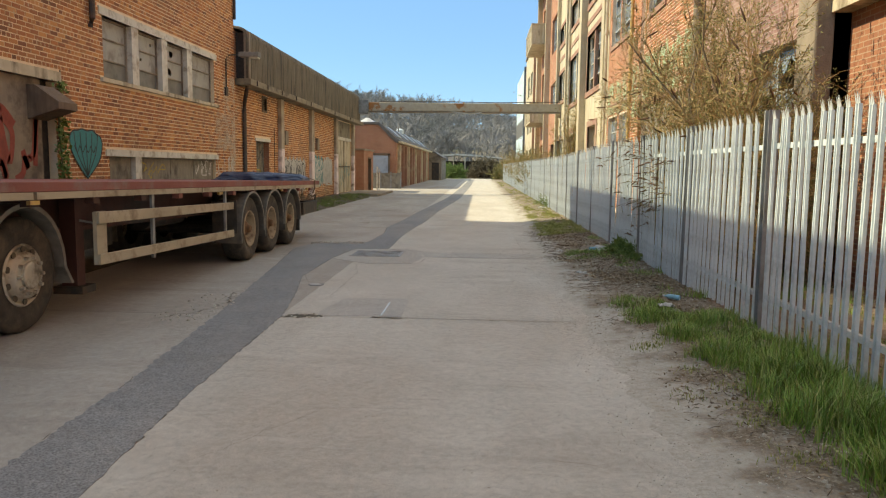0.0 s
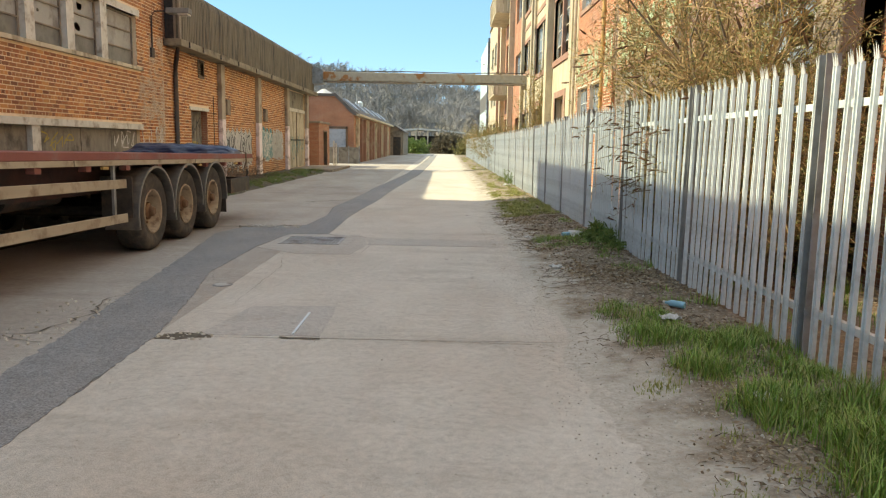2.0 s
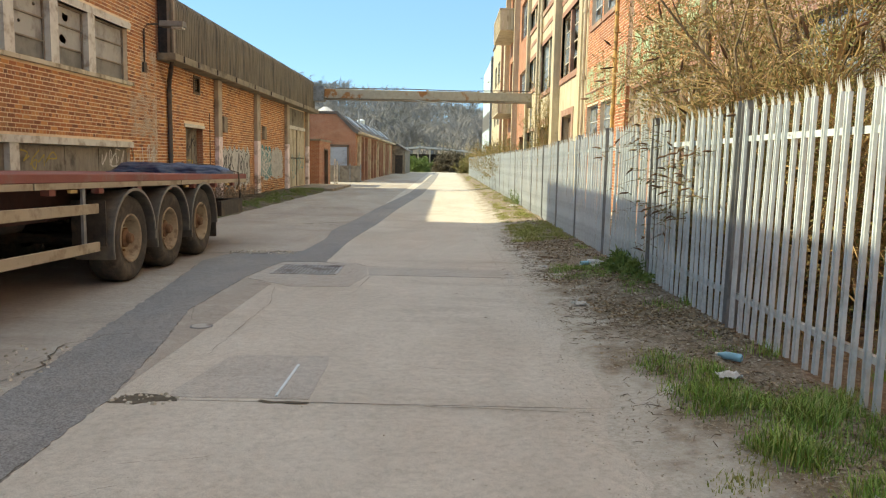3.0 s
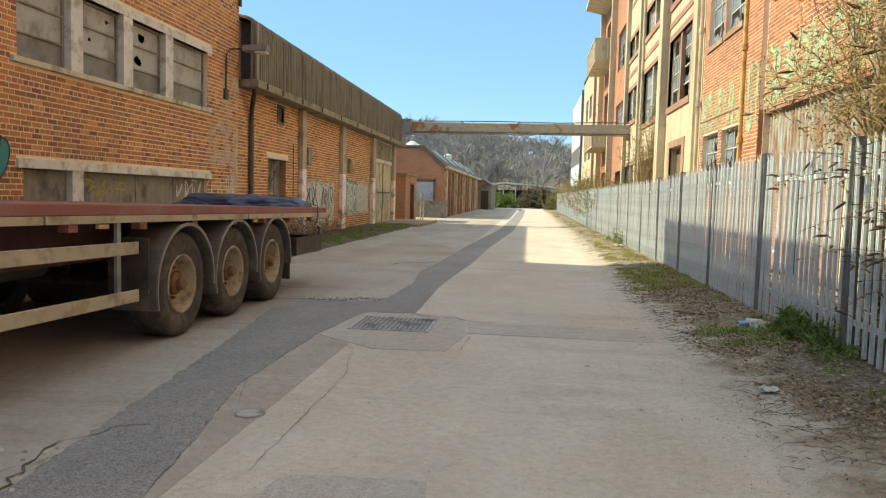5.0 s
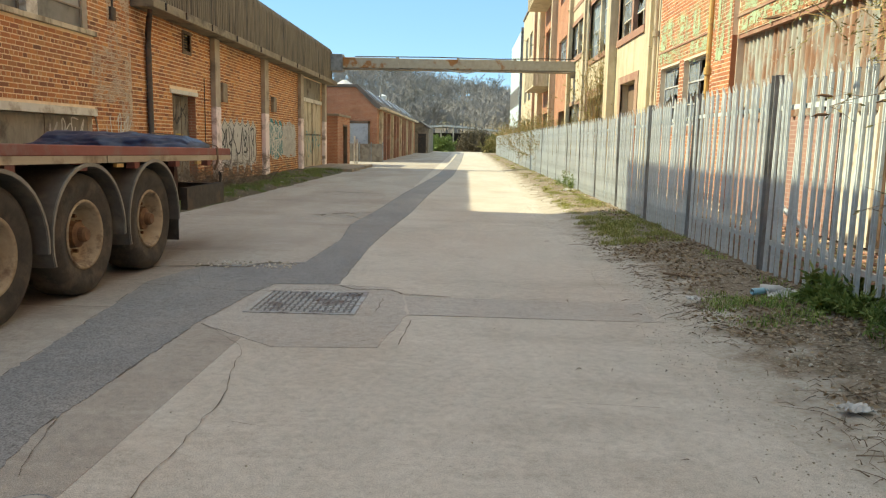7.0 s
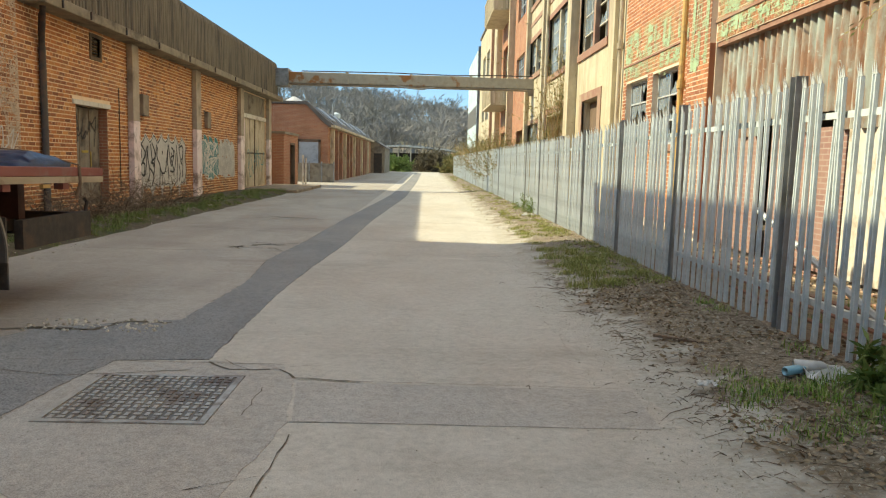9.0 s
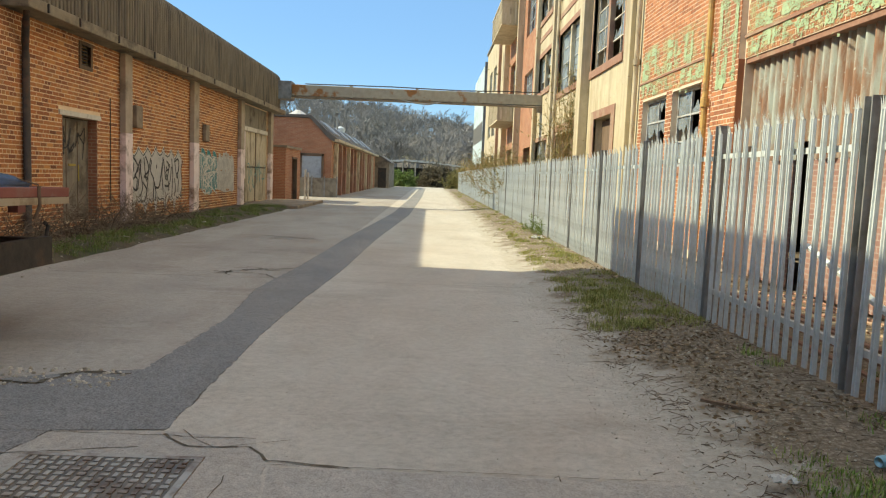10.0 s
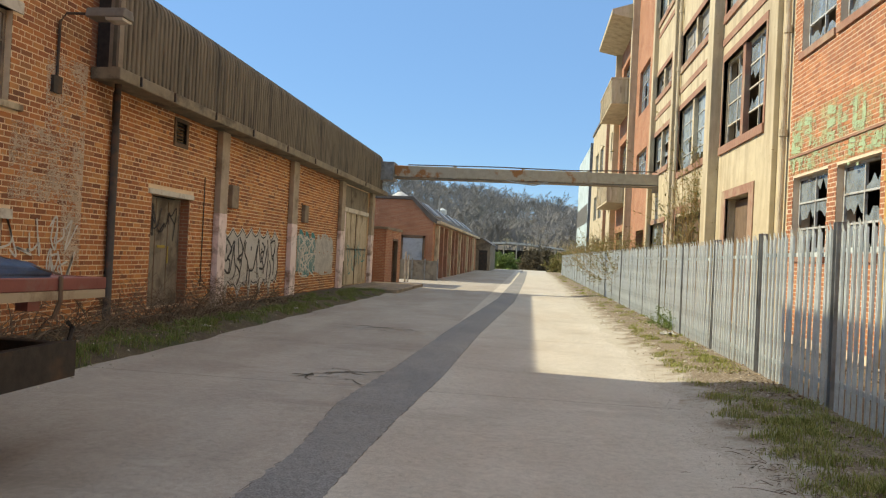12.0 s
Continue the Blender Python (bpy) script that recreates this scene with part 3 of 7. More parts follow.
def rough_edge(pts, rng, amount=0.03, step=0.25):
    out = []
    for (x0, y0), (x1, y1) in zip(pts, pts[1:]):
        n = max(1, int(math.hypot(x1 - x0, y1 - y0) / step))
        out += [(x0 + (x1 - x0) * i / n + rng.uniform(-amount, amount), y0 + (y1 - y0) * i / n + rng.uniform(-amount, amount) * 0.5) for i in range(n)]
    return out + [pts[-1]]


rng = random.Random(4)
right_edge = [(-1.6, -14), (-1.7, 0), (-1.79, 3.5), (-1.90, 5.1), (-1.98, 7.9), (-2.2, 9.4), (-2.45, 10.7), (-2.45, 12.84), (-2.35, 14.0), (-2.25, 14.45),
              (-1.64, 14.5), (-1.67, 17.2), (-1.62, 19), (-1.49, 21.5), (-1.37, 27.2), (-0.91, 38.4), (-0.7, 60), (-0.6, 100)]
left_edge = [(-1.3, 100), (-1.4, 60), (-1.56, 39.5), (-2.03, 28), (-2.19, 22.2), (-2.33, 19.7), (-2.17, 17.8), (-2.24, 15.75), (-2.7, 15.6), (-3.3, 15.3), (-3.5, 14.4), (-3.2, 12.2), (-2.9, 9.6), (-2.72, 8.2), (-2.44, 5.2), (-2.38, 3.8), (-2.3, 0), (-2.2, -14)]
flat_patch("tarmac_strip", rough_edge(right_edge, rng, 0.012, 0.05) + rough_edge(left_edge, rng, 0.02, 0.05), 0.004, TARMAC, road, "grey tarmac trench repair")
flat_patch("cross_patch", rough_edge([(-0.86, 13.3), (1.16, 13.27)], rng, 0.02) + rough_edge([(1.2, 13.95), (-0.95, 14.02)], rng, 0.02), 0.003, PATCHMAT, road, "darker trench patch")
flat_patch("cover_surround", rough_edge([(-2.42, 12.84), (-1.72, 12.26), (-1.0, 12.31), (-0.88, 13.28), (-0.97, 14.03), (-1.1, 14.4), (-1.62, 14.48), (-2.26, 14.42), (-2.33, 14.0)], rng, 0.012, 0.12), 0.0035, PATCHMAT, road, "grey concrete patch round the cover")
flat_patch("smooth_patch", rough_edge([(-1.65, 7.96), (-0.68, 7.96), (-0.72, 9.05), (-1.5, 9.0)], rng, 0.02), 0.003, PATCHMAT, road, "smooth grey patch")
flat_patch("pothole", rough_edge([(-1.98, 7.82), (-1.8, 7.80), (-1.66, 7.86), (-1.52, 7.88), (-1.6, 7.97), (-1.85, 8.0)], rng, 0.02, 0.05), 0.0045, CRACK, road, "small crumbled pothole")

# cracks and broken joint edges
cr = Shape()
def crack(pts, w, wob=0.03):
    p = rough_edge(pts, rng, wob, 0.08)
    for a, b in zip(p, p[1:]):
        cr.ribbon([a, b], w * (rng.uniform(0.2, 0.9) if w > 0.02 else rng.uniform(0.15, 0.5)), on_road(0.0065))
crack([(-1.9, 7.9), (-1.55, 7.93)], 0.07, 0.05)
crack([(-1.0, 7.9), (-0.68, 7.88)], 0.05, 0.03)
crack([(-0.68, 7.9), (1.15, 7.8)], 0.016, 0.012)
crack([(-4.8, 7.9), (-2.75, 8.0)], 0.012, 0.012)
crack([(-3.3, 7.6), (-2.95, 7.9), (-2.85, 8.6), (-2.95, 9.2)], 0.022, 0.06)
crack([(-3.25, 7.95), (-3.0, 7.72), (-2.75, 7.65)], 0.02, 0.05)
crack([(-2.95, 9.2), (-2.75, 9.6), (-2.6, 9.65)], 0.02, 0.05)
crack([(-3.1, 8.2), (-2.85, 9.0)], 0.012, 0.05)
crack([(-4.2, 15.1), (-3.2, 15.35), (-2.81, 15.29), (-2.68, 15.65), (-2.28, 15.62)], 0.05, 0.04)
crack([(-3.3, 15.36), (-2.85, 15.3)], 0.10, 0.04)
crack([(-2.75, 15.55), (-2.4, 15.66)], 0.07, 0.04)
crack([(-4.4, 14.45), (-1.1, 14.4)], 0.015, 0.02)
crack([(-2.45, 10.9), (-2.34, 10.5), (-2.25, 10.25)], 0.012, 0.01)
crack([(-2.4, 12.85), (-1.9, 12.2), (-1.72, 11.2), (-1.7, 9)], 0.012, 0.015)
for k in range(9):
    cx, cy = (rng.uniform(-4.2, -3.0), rng.uniform(26.6, 27.5)) if k < 5 else (rng.uniform(-3.5, -2.7), rng.uniform(20.7, 21.8))
    crack([(cx, cy), (cx + rng.uniform(0.1, 0.4), cy + rng.uniform(-0.3, 0.3)), (cx + rng.uniform(0.3, 0.6), cy + rng.uniform(-0.3, 0.3))], 0.035, 0.09)
crack([(-3.6, 14.3), (-2.9, 14.17), (-2.72, 14.11), (-2.45, 14.06), (-1.69, 14.23)], 0.02, 0.015)
crack([(-1.63, 14.44), (-1.44, 14.26), (-1.09, 14.27), (-0.98, 14.1), (-0.54, 14.03)], 0.022, 0.015)
crack([(-1.13, 13.89), (-1.14, 13.38)], 0.016, 0.012)
crack([(-0.83, 13.11), (-0.85, 12.6), (-0.86, 12.39)], 0.02, 0.015)
crack([(-1.16, 12.44), (-1.02, 12.53), (-0.87, 12.6)], 0.014, 0.015)
crack([(-3.2, 21.1), (-2.8, 21.4), (-2.25, 21.7)], 0.05, 0.10)
crack([(-3.3, 20.9), (-2.7, 21.1)], 0.03, 0.10)
crack([(-4.0, 26.8), (-2.9, 27.3)], 0.06, 0.12)
crack([(-3.9, 27.3), (-3.0, 26.9)], 0.05, 0.12)
crack([(-2.3, 29.9), (-1.4, 30.2)], 0.05, 0.08)
crack([(-0.95, 14.05), (1.15, 13.98)], 0.014, 0.015)
crack([(-0.95, 13.3), (1.15, 13.25)], 0.012, 0.012)
crack([(-1.55, 14.5), (-1.3, 14.25), (-0.9, 14.4)], 0.014, 0.02)
crack([(-1.4, 4.0), (-0.9, 4.9), (-0.2, 4.95)], 0.006, 0.02)
for edge in (right_edge[2:], left_edge[2:-2]):
    p = rough_edge(edge, rng, 0.012, 0.10)
    for a, b in zip(p, p[1:]):
        if rng.random() < 0.22 and a[1] < 32:
            cr.ribbon([a, b], rng.uniform(0.003, 0.008), on_road(0.0065))
for k in range(26):
    cx, cy = rng.uniform(-3.5, 0.9), rng.uniform(3.0, 30.0)
    crack([(cx, cy), (cx + rng.uniform(-0.3, 0.5), cy + rng.uniform(-0.1, 0.25))], 0.008, 0.02)
tagged(part("crack", cr, CRACK, road, "dark cracks and crumbled joints"), kind="stuff")

cover = thing("inspection_cover", "rectangular cast iron inspection cover set in the road", "manhole cover", at=(-1.755, 13.665, 0))
part("cover_frame", Shape().box(-0.46, 0.46, -0.44, -0.40, -0.02, 0.012).box(-0.46, 0.46, 0.40, 0.44, -0.02, 0.012).box(-0.46, -0.42, -0.40, 0.40, -0.02, 0.012).box(0.42, 0.46, -0.40, 0.40, -0.02, 0.012), IRON, cover)
part("cover_plate", Shape().box(-0.415, 0.415, -0.395, 0.395, -0.02, 0.006), FENDER, cover)
st = Shape()
for i in range(15):
    for j in range(13):
        x, y = -0.385 + i * 0.055, -0.365 + j * 0.061
        (st.box(x - 0.020, x + 0.020, y - 0.016, y + 0.016, 0.004, 0.0125) if (i + j) % 2 else st.box(x - 0.012, x + 0.012, y - 0.026, y + 0.026, 0.004, 0.0125))
tagged(part("tread", st, IRON, cover, "raised tread blocks"), kind="stuff")
small = thing("stopcock_cover", "small round iron stopcock cover in the concrete", "manhole cover", at=(-2.08, 10.0, 0))
part("lid", Shape().prism([(0.088 * math.cos(a * 0.314), 0.088 * math.sin(a * 0.314)) for a in range(20)], "z", -0.01, 0.008), IRON, small)
part("rim", Shape().prism([(0.105 * math.cos(a * 0.314), 0.105 * math.sin(a * 0.314)) for a in range(20)], "z", -0.01, 0.005), TARMAC, small)
slot = thing("metal_edging", "short pale metal strip let into the patch", "metal strip")
part("strip", Shape().box(-0.93, -0.91, 8.0, 8.75, 0.0, 0.012), GALV, slot)


def strip_mesh(x0, x1, y0, y1, nx, ny, height):
    s = Shape()
    s.add([(x0 + (x1 - x0) * i / nx, y0 + (y1 - y0) * j / ny, height(x0 + (x1 - x0) * i / nx, y0 + (y1 - y0) * j / ny)) for j in range(ny + 1) for i in range(nx + 1)],
          [(j * (nx + 1) + i, j * (nx + 1) + i + 1, (j + 1) * (nx + 1) + i + 1, (j + 1) * (nx + 1) + i) for j in range(ny) for i in range(nx)])
    return s


def verge_r(x, y):
    edge = 1.28 + 0.22 * noise.noise((0, y * 0.5, 3)) + 0.16 * noise.noise((x, y * 1.7, 9)) + 0.10 * noise.noise((x * 3, y * 5.0, 2))
    d = x - edge
    return max(-0.02, 0.02 * d if d < 0 else 0.035 * min(d * 4, 1) * 0.3 + 0.095 * smooth_step(0, 1.3, d)) + 0.016 * noise.noise((x * 2.2, y * 2.2, 1)) * smooth_step(0.1, 0.5, d)


def verge_l(x, y):
    return 0.11 - 0.14 * smooth_step(-6.1, -5.5, x + 0.12 * noise.noise((1, y * 0.7, 4))) + 0.02 * noise.noise((x * 2, y * 2, 5))


tagged(part("verge_east", strip_mesh(0.85, 4.9, -8, 100, 60, 900, verge_r), DIRT, smooth=True), "bare gritty verge strewn with dead leaves", "verge", kind="structure")
tagged(part("verge_west", strip_mesh(-7.7, -5.2, -14, 39.6, 16, 220, verge_l), SOIL, smooth=True), "raised earth verge along the brick wall", "verge", kind="structure")
tagged(soft(part("pavement", Shape().box(-7.65, -5.35, 39.6, 46.5, -0.1, 0.13), GREY_RENDER), 0.03), "raised concrete apron before the loading door", "pavement", kind="structure")


# ---- brick works with the flat wall: tall part ----
WX = -7.65
TALL = thing("factory_block", "tall orange brick factory block with broken windows", "building")
HOLES_T = [(15.25, 21.6, 3.36, 4.62), (15.35, 21.6, 0.75, 1.76), (9.6, 13.45, 0.0, 3.08)]
wall_t = part("wall", wall_shape(WX - 0.35, WX, -12, 23.4, -0.1, 9.6, HOLES_T), MORTAR_L, TALL, "orange brick wall")
# unseen back walls, floor and partition, added so the windows look into darkness
part("shell", Shape().box(-19.3, -19, -12, 23.4, -0.1, 9.6).box(-19, WX - 0.35, -12, -11.7, -0.1, 9.6).box(-19, WX - 0.35, 23.1, 23.4, -0.1, 9.6), MORTAR_L, TALL)
part("roof", Shape().box(-19.4, WX + 0.06, -12.1, 23.46, 9.6, 9.75), ROOFING, TALL)
part("added_inner_floor", Shape().box(-19, WX - 0.35, -11.7, 23.1, 2.5, 2.7).box(-19, WX - 0.35, -11.7, 23.1, -0.1, 0.05), INTERIOR, TALL)
part("added_inner_wall", Shape().box(-12.2, -12, -11.7, 23.1, 0.05, 2.5).box(-12.2, -12, -11.7, 23.1, 2.7, 9.5), INTERIOR, TALL)
rngb = random.Random(11)
spots = brick_spots(8.6, 23.4, 0.0, 8.2, HOLES_T + [(15.1, 21.8, 4.62, 4.80), (15.1, 21.8, 3.26, 3.36), (15.2, 21.75, 1.76, 1.92), (9.4, 13.6, 3.08, 3.26)], rngb)
brick_wall(wall_t, WX, 1, spots, BRICK_L, lambda y, z: 21.9 < y < 23.4 and 1.2 < z < 5.0, rngb)

# upper window: four lights between white concrete mullions
wr = random.Random(21)
win = part("window", Shape().box(WX - 0.2, WX + 0.03, 15.1, 21.78, 4.62, 4.78), WHITEWOOD, TALL, "long window with whitened broken panes")
soft(part("sill", Shape().box(WX - 0.2, WX + 0.07, 15.1, 21.82, 3.27, 3.36), CREAM_TRIM, win), 0.01)
MULL = [(16.5, 16.82), (18.05, 18.36), (19.6, 19.92)]
for a, b in MULL:
    part("mullion", Shape().box(WX - 0.16, WX + 0.02, a, b, 3.36, 4.62), WHITEWOOD, win)
lights = [(15.25, 16.5), (16.82, 18.05), (18.36, 19.6), (19.92, 21.6)]
for k, (a, b) in enumerate(lights):
    s = plate(WX - 0.16, WX - 0.10, [a, a + 0.05, b - 0.05, b], [3.36, 3.41, 3.74, 3.77, 4.18, 4.21, 4.57, 4.62], lambda i, j: i != 1 or j % 2 == 0)
    part("casement", s, GREY_RENDER, win)
    for (za, zb, m) in ((3.41, 3.74, GREYPANE), (3.77, 4.18, WHITEPANE), (4.21, 4.57, WHITEPANE)):
        bm = bmesh.new()
        loops = [[(a + 0.05, za), (b - 0.05, za), (b - 0.05, zb), (a + 0.05, zb)]]
        holes = 1 if (k in (1, 2) and m is WHITEPANE) else 0
        for h in range(holes):
            cy, cz = wr.uniform(a + 0.3, b - 0.3), wr.uniform(za + 0.14, zb - 0.13)
            big = 0.16 if k == 2 else 0.07
            loops.append([(cy + big * wr.uniform(0.5, 1) * math.cos(q * 0.785), cz + 0.7 * big * wr.uniform(0.5, 1) * math.sin(q * 0.785)) for q in range(8)])
        edges = []
        for lp in loops:
            vs = [bm.verts.new((WX - 0.13, y, z)) for y, z in lp]
            edges += [bm.edges.new((vs[i], vs[(i + 1) % len(vs)])) for i in range(len(vs))]
        bmesh.ops.triangle_fill(bm, edges=edges, use_beauty=True, normal=(1, 0, 0))
        me = bpy.data.meshes.new("pane")
        bm.to_mesh(me)
        bm.free()
        part("pane", me, m, win)

# lower window, boarded
low = part("window", Shape().box(WX - 0.2, WX + 0.04, 15.2, 21.75, 1.76, 1.90), WHITEWOOD, TALL, "boarded window under a white lintel")
part("mullion", Shape().box(WX - 0.16, WX + 0.02, 16.5, 16.8, 0.75, 1.76), WHITEWOOD, low)
for a, b in ((15.35, 16.5), (16.8, 18.6), (18.63, 20.1), (20.13, 21.6)):
    part("board", Shape().box(WX - 0.13, WX - 0.09, a, b, 0.75, 1.75), BOARD, low)

# rendered loading door with its concrete lintel and a metal hood
door = part("door", Shape().box(WX - 0.18, WX - 0.06, 9.6, 13.1, 0.0, 3.08), GREY_RENDER, TALL, "grey rendered panel with red spray")
part("lintel", Shape().box(WX - 0.2, WX + 0.05, 9.4, 13.6, 3.08, 3.26), CREAM_TRIM, door)
part("reveal", Shape().box(WX - 0.3, WX - 0.16, 13.1, 13.45, 0.0, 3.08), DARKSTEEL, door)
hood = part("hood", Shape().prism([(WX - 0.06, 2.95), (WX + 0.08, 2.95), (WX + 0.50, 2.66), (WX + 0.50, 2.54), (WX - 0.06, 2.36)], "y", 12.7, 13.3), OLDWOOD, TALL, "rusty brown metal ventilation hood", fix=True)

# pipes and brackets of the tall block
part("downpipe", Shape().tube([(WX + 0.1, 14.7, 9.5), (WX + 0.1, 14.7, 5.0), (WX + 0.1, 14.7, 4.45), (WX + 0.02, 14.75, 4.3)], 0.06, 10).box(WX, WX + 0.18, 14.58, 14.82, 4.9, 5.1), BLACKPIPE, TALL, smooth=False)
part("downpipe", Shape().tube([(WX + 0.07, 23.3, 9.5), (WX + 0.07, 23.3, 6.1)], 0.045, 10), BLACKPIPE, TALL)
wall_lamp = part("wall_lamp", Shape().tube([(WX + 0.03, 22.55, 3.75), (WX + 0.04, 22.55, 4.78), (WX + 0.12, 22.58, 4.91), (WX + 0.45, 22.7, 4.94)], 0.022, 8).box(WX, WX + 0.06, 22.45, 22.65, 3.7, 3.95), BLACKPIPE, TALL, "old street lamp on a bent bracket")
soft(part("lamp_head", Shape().prism([(22.58, 4.87), (22.90, 4.87), (22.86, 5.02), (22.62, 5.02)], "x", WX + 0.40, WX + 1.02), P_LAMPGREY, wall_lamp, fix=True), 0.02)
part("lens", Shape().prism([(22.62, 4.83), (22.86, 4.83), (22.88, 4.87), (22.60, 4.87)], "x", WX + 0.72, WX + 0.99), WHITEWOOD, wall_lamp, fix=True)

# ---- low part with corrugated upper storey ----
LOW = thing("warehouse", "low orange brick warehouse under a corrugated upper storey", "building")
HOLES_L = [(25.55, 27.15, 0.25, 2.45), (26.36, 26.80, 3.56, 3.98), (40.0, 44.4, 0.1, 4.1)]
wall_l = part("wall", wall_shape(WX - 0.33, WX, 23.4, 45.4, -0.1, 4.25, HOLES_L), MORTAR_L, LOW, "orange brick wall")
part("shell", Shape().box(-19.3, -19, 23.4, 45.4, -0.1, 5.8).box(-19, WX - 0.33, 45.1, 45.4, -0.1, 5.8).box(WX - 0.33, WX, 23.4, 45.4, 4.25, 5.8).box(-19, WX - 0.33, 23.45, 45.1, -0.1, 0.05), BRICK_FAR, LOW)
spots = brick_spots(23.4, 45.4, 0.0, 4.25, HOLES_L + [(25.4, 27.3, 2.45, 2.56)], rngb)
brick_wall(wall_l, WX, 1, spots, BRICK_L, lambda y, z: 23.5 < y < 25.5 and 1.0 < z < 3.6, rngb)
# corrugated cladding, rounded at the top
prof = [(-7.20, 4.33), (-7.20, 5.55), (-7.23, 5.70), (-7.31, 5.82), (-7.45, 5.89), (-7.7, 5.93), (-9.0, 6.05), (-13, 6.4), (-19.2, 5.9)]
n_rib, y0c, y1c = 146 * 10, 23.39, 44.9
cv, cf = [], []
for i in range(n_rib + 1):
    y = y0c + (y1c - y0c) * i / n_rib
    off = 0.02 - 0.085 * max(0.0, math.cos(6.2832 * (y - y0c) / 0.1462)) ** 3
    for k, (x, z) in enumerate(prof):
        nx, nz = (1, 0) if k < 2 else ((0.9, 0.4) if k == 2 else ((0.6, 0.8) if k == 3 else (0.15, 1)))
        cv.append((x + off * nx, y, z + off * nz))
m = len(prof)
for i in range(n_rib):
    for k in range(m - 1):
        a = i * m + k
        cf.append((a, a + m, a + m + 1, a + 1))
clad = part("cladding", quad_mesh("cladding", cv, cf, CLADDING), CLADDING, LOW, "grimy brown corrugated cladding", smooth=True)
part("cladding_edge", Shape().box(-7.34, -7.17, 23.41, 23.54, 4.3, 5.75), GREY_RENDER, LOW)
for y in (23.54, 44.85):
    part("cladding_back", Shape().box(-7.63, -7.25, y, y + 0.05, 4.32, 5.75), DARKSTEEL, LOW)
soft(part("gutter", Shape().box(-7.64, -7.12, 23.4, 45.9, 4.12, 4.32), GUTTERMAT, LOW, "stained concrete gutter beam"), 0.02)
for y in (24.0, 25.2, 27.0, 29.1, 31.6, 34.2, 36.8, 41.2):
    part("gutter_bracket", Shape().box(-7.13, -7.085, y, y + 0.03, 4.14, 4.30), BLACKPIPE, LOW)
# pilasters, pink below and bare concrete above
for a, b in ((28.3, 28.72), (33.45, 33.95), (39.15, 39.65), (44.45, 44.95)):
    pil = soft(part("pilaster", Shape().box(WX + 0.012, WX + 0.16, a, b, 2.25, 4.12), PILASTER, LOW, "concrete pilaster painted pink below"), 0.012)
    soft(part("painted_base", Shape().box(WX + 0.012, WX + 0.163, a - 0.003, b + 0.003, 0.02, 2.25), PINK_PAINT, pil), 0.012)
part("downpipe", Shape().tube([(WX + 0.3, 23.75, 4.2), (WX + 0.25, 23.8, 3.95), (WX + 0.1, 24.05, 3.6), (WX + 0.08, 24.1, 3.4), (WX + 0.08, 24.1, 0.1)], 0.065, 12), BLACKPIPE, LOW, "dark iron rainwater pipe", smooth=True)
part("conduit", Shape().tube([(WX + 0.03, 27.75, 3.0), (WX + 0.03, 27.75, 0.6)], 0.012, 6), BLACKPIPE, LOW)
# side door
d1 = part("door", Shape().box(WX - 0.26, WX - 0.20, 25.62, 27.1, 0.25, 2.42), BOARD, LOW, "weathered grey plank door")
for y in (26.1, 26.6):
    part("batten", Shape().box(WX - 0.20, WX - 0.192, y, y + 0.02, 0.3, 2.4), OLDWOOD, d1)
part("door_lintel", Shape().box(WX - 0.05, WX + 0.025, 25.42, 27.28, 2.45, 2.55), WHITEWOOD, d1)
part("hasp", Shape().box(WX - 0.195, WX - 0.18, 26.2, 26.5, 1.42, 1.47).box(WX - 0.195, WX - 0.18, 26.62, 26.65, 1.1, 1.45), P_YELLOW, d1)
for y in (25.554, 27.12):
    part("reveal", Shape().box(WX - 0.2, WX - 0.004, y, y + 0.026, 0.25, 2.44), BRICK_FAR, d1)
vent = part("vent", Shape().box(WX - 0.06, WX + 0.03, 26.28, 26.88, 3.98, 4.06).box(WX - 0.06, WX + 0.03, 26.28, 26.88, 3.48, 3.56).box(WX - 0.06, WX + 0.03, 26.28, 26.36, 3.56, 3.98).box(WX - 0.06, WX + 0.03, 26.80, 26.88, 3.56, 3.98), OLDWOOD, LOW, "small timber framed wall vent")
for k in range(6):
    part("louvre", Shape().box(WX - 0.09, WX - 0.03, 26.36, 26.80, 3.58 + k * 0.068, 3.60 + k * 0.068), DARKSTEEL, vent)
for a, z in ((29.05, 2.42), (34.75, 2.35)):
    soft(part("meter_box", Shape().box(WX + 0.012, WX + 0.13, a, a + 0.4, z, z + 0.55), GREY_RENDER, LOW, "grey steel meter box"), 0.015)
# loading bay closed with stained boards
bay = part("loading_door", Shape().box(WX - 0.12, WX - 0.06, 40.75, 44.4, 0.14, 3.05), CREAM_TRIM, LOW, "stained pale loading door")
part("transom", Shape().box(WX - 0.14, WX + 0.02, 40.0, 44.4, 3.05, 3.22), WHITEWOOD, bay)
for a, b in ((40.0, 41.4), (41.45, 42.9), (42.95, 44.4)):
    part("board", Shape().box(WX - 0.12, WX - 0.07, a, b, 3.22, 4.1), BOARD, bay)
part("leaf", Shape().box(WX - 0.06, WX - 0.03, 42.3, 42.36, 0.14, 3.05).box(WX - 0.06, WX - 0.03, 41.0, 44.3, 1.55, 1.62), OLDWOOD, bay)
part("leaf", Shape().box(WX - 0.14, WX - 0.08, 40.0, 40.75, 1.1, 3.05), PINK_PAINT, bay)

# thin skim of old cement left on the corner of the tall block
CEMENT = flaked("worn_cement_skim", (0.64, 0.50, 0.37), 0.50)
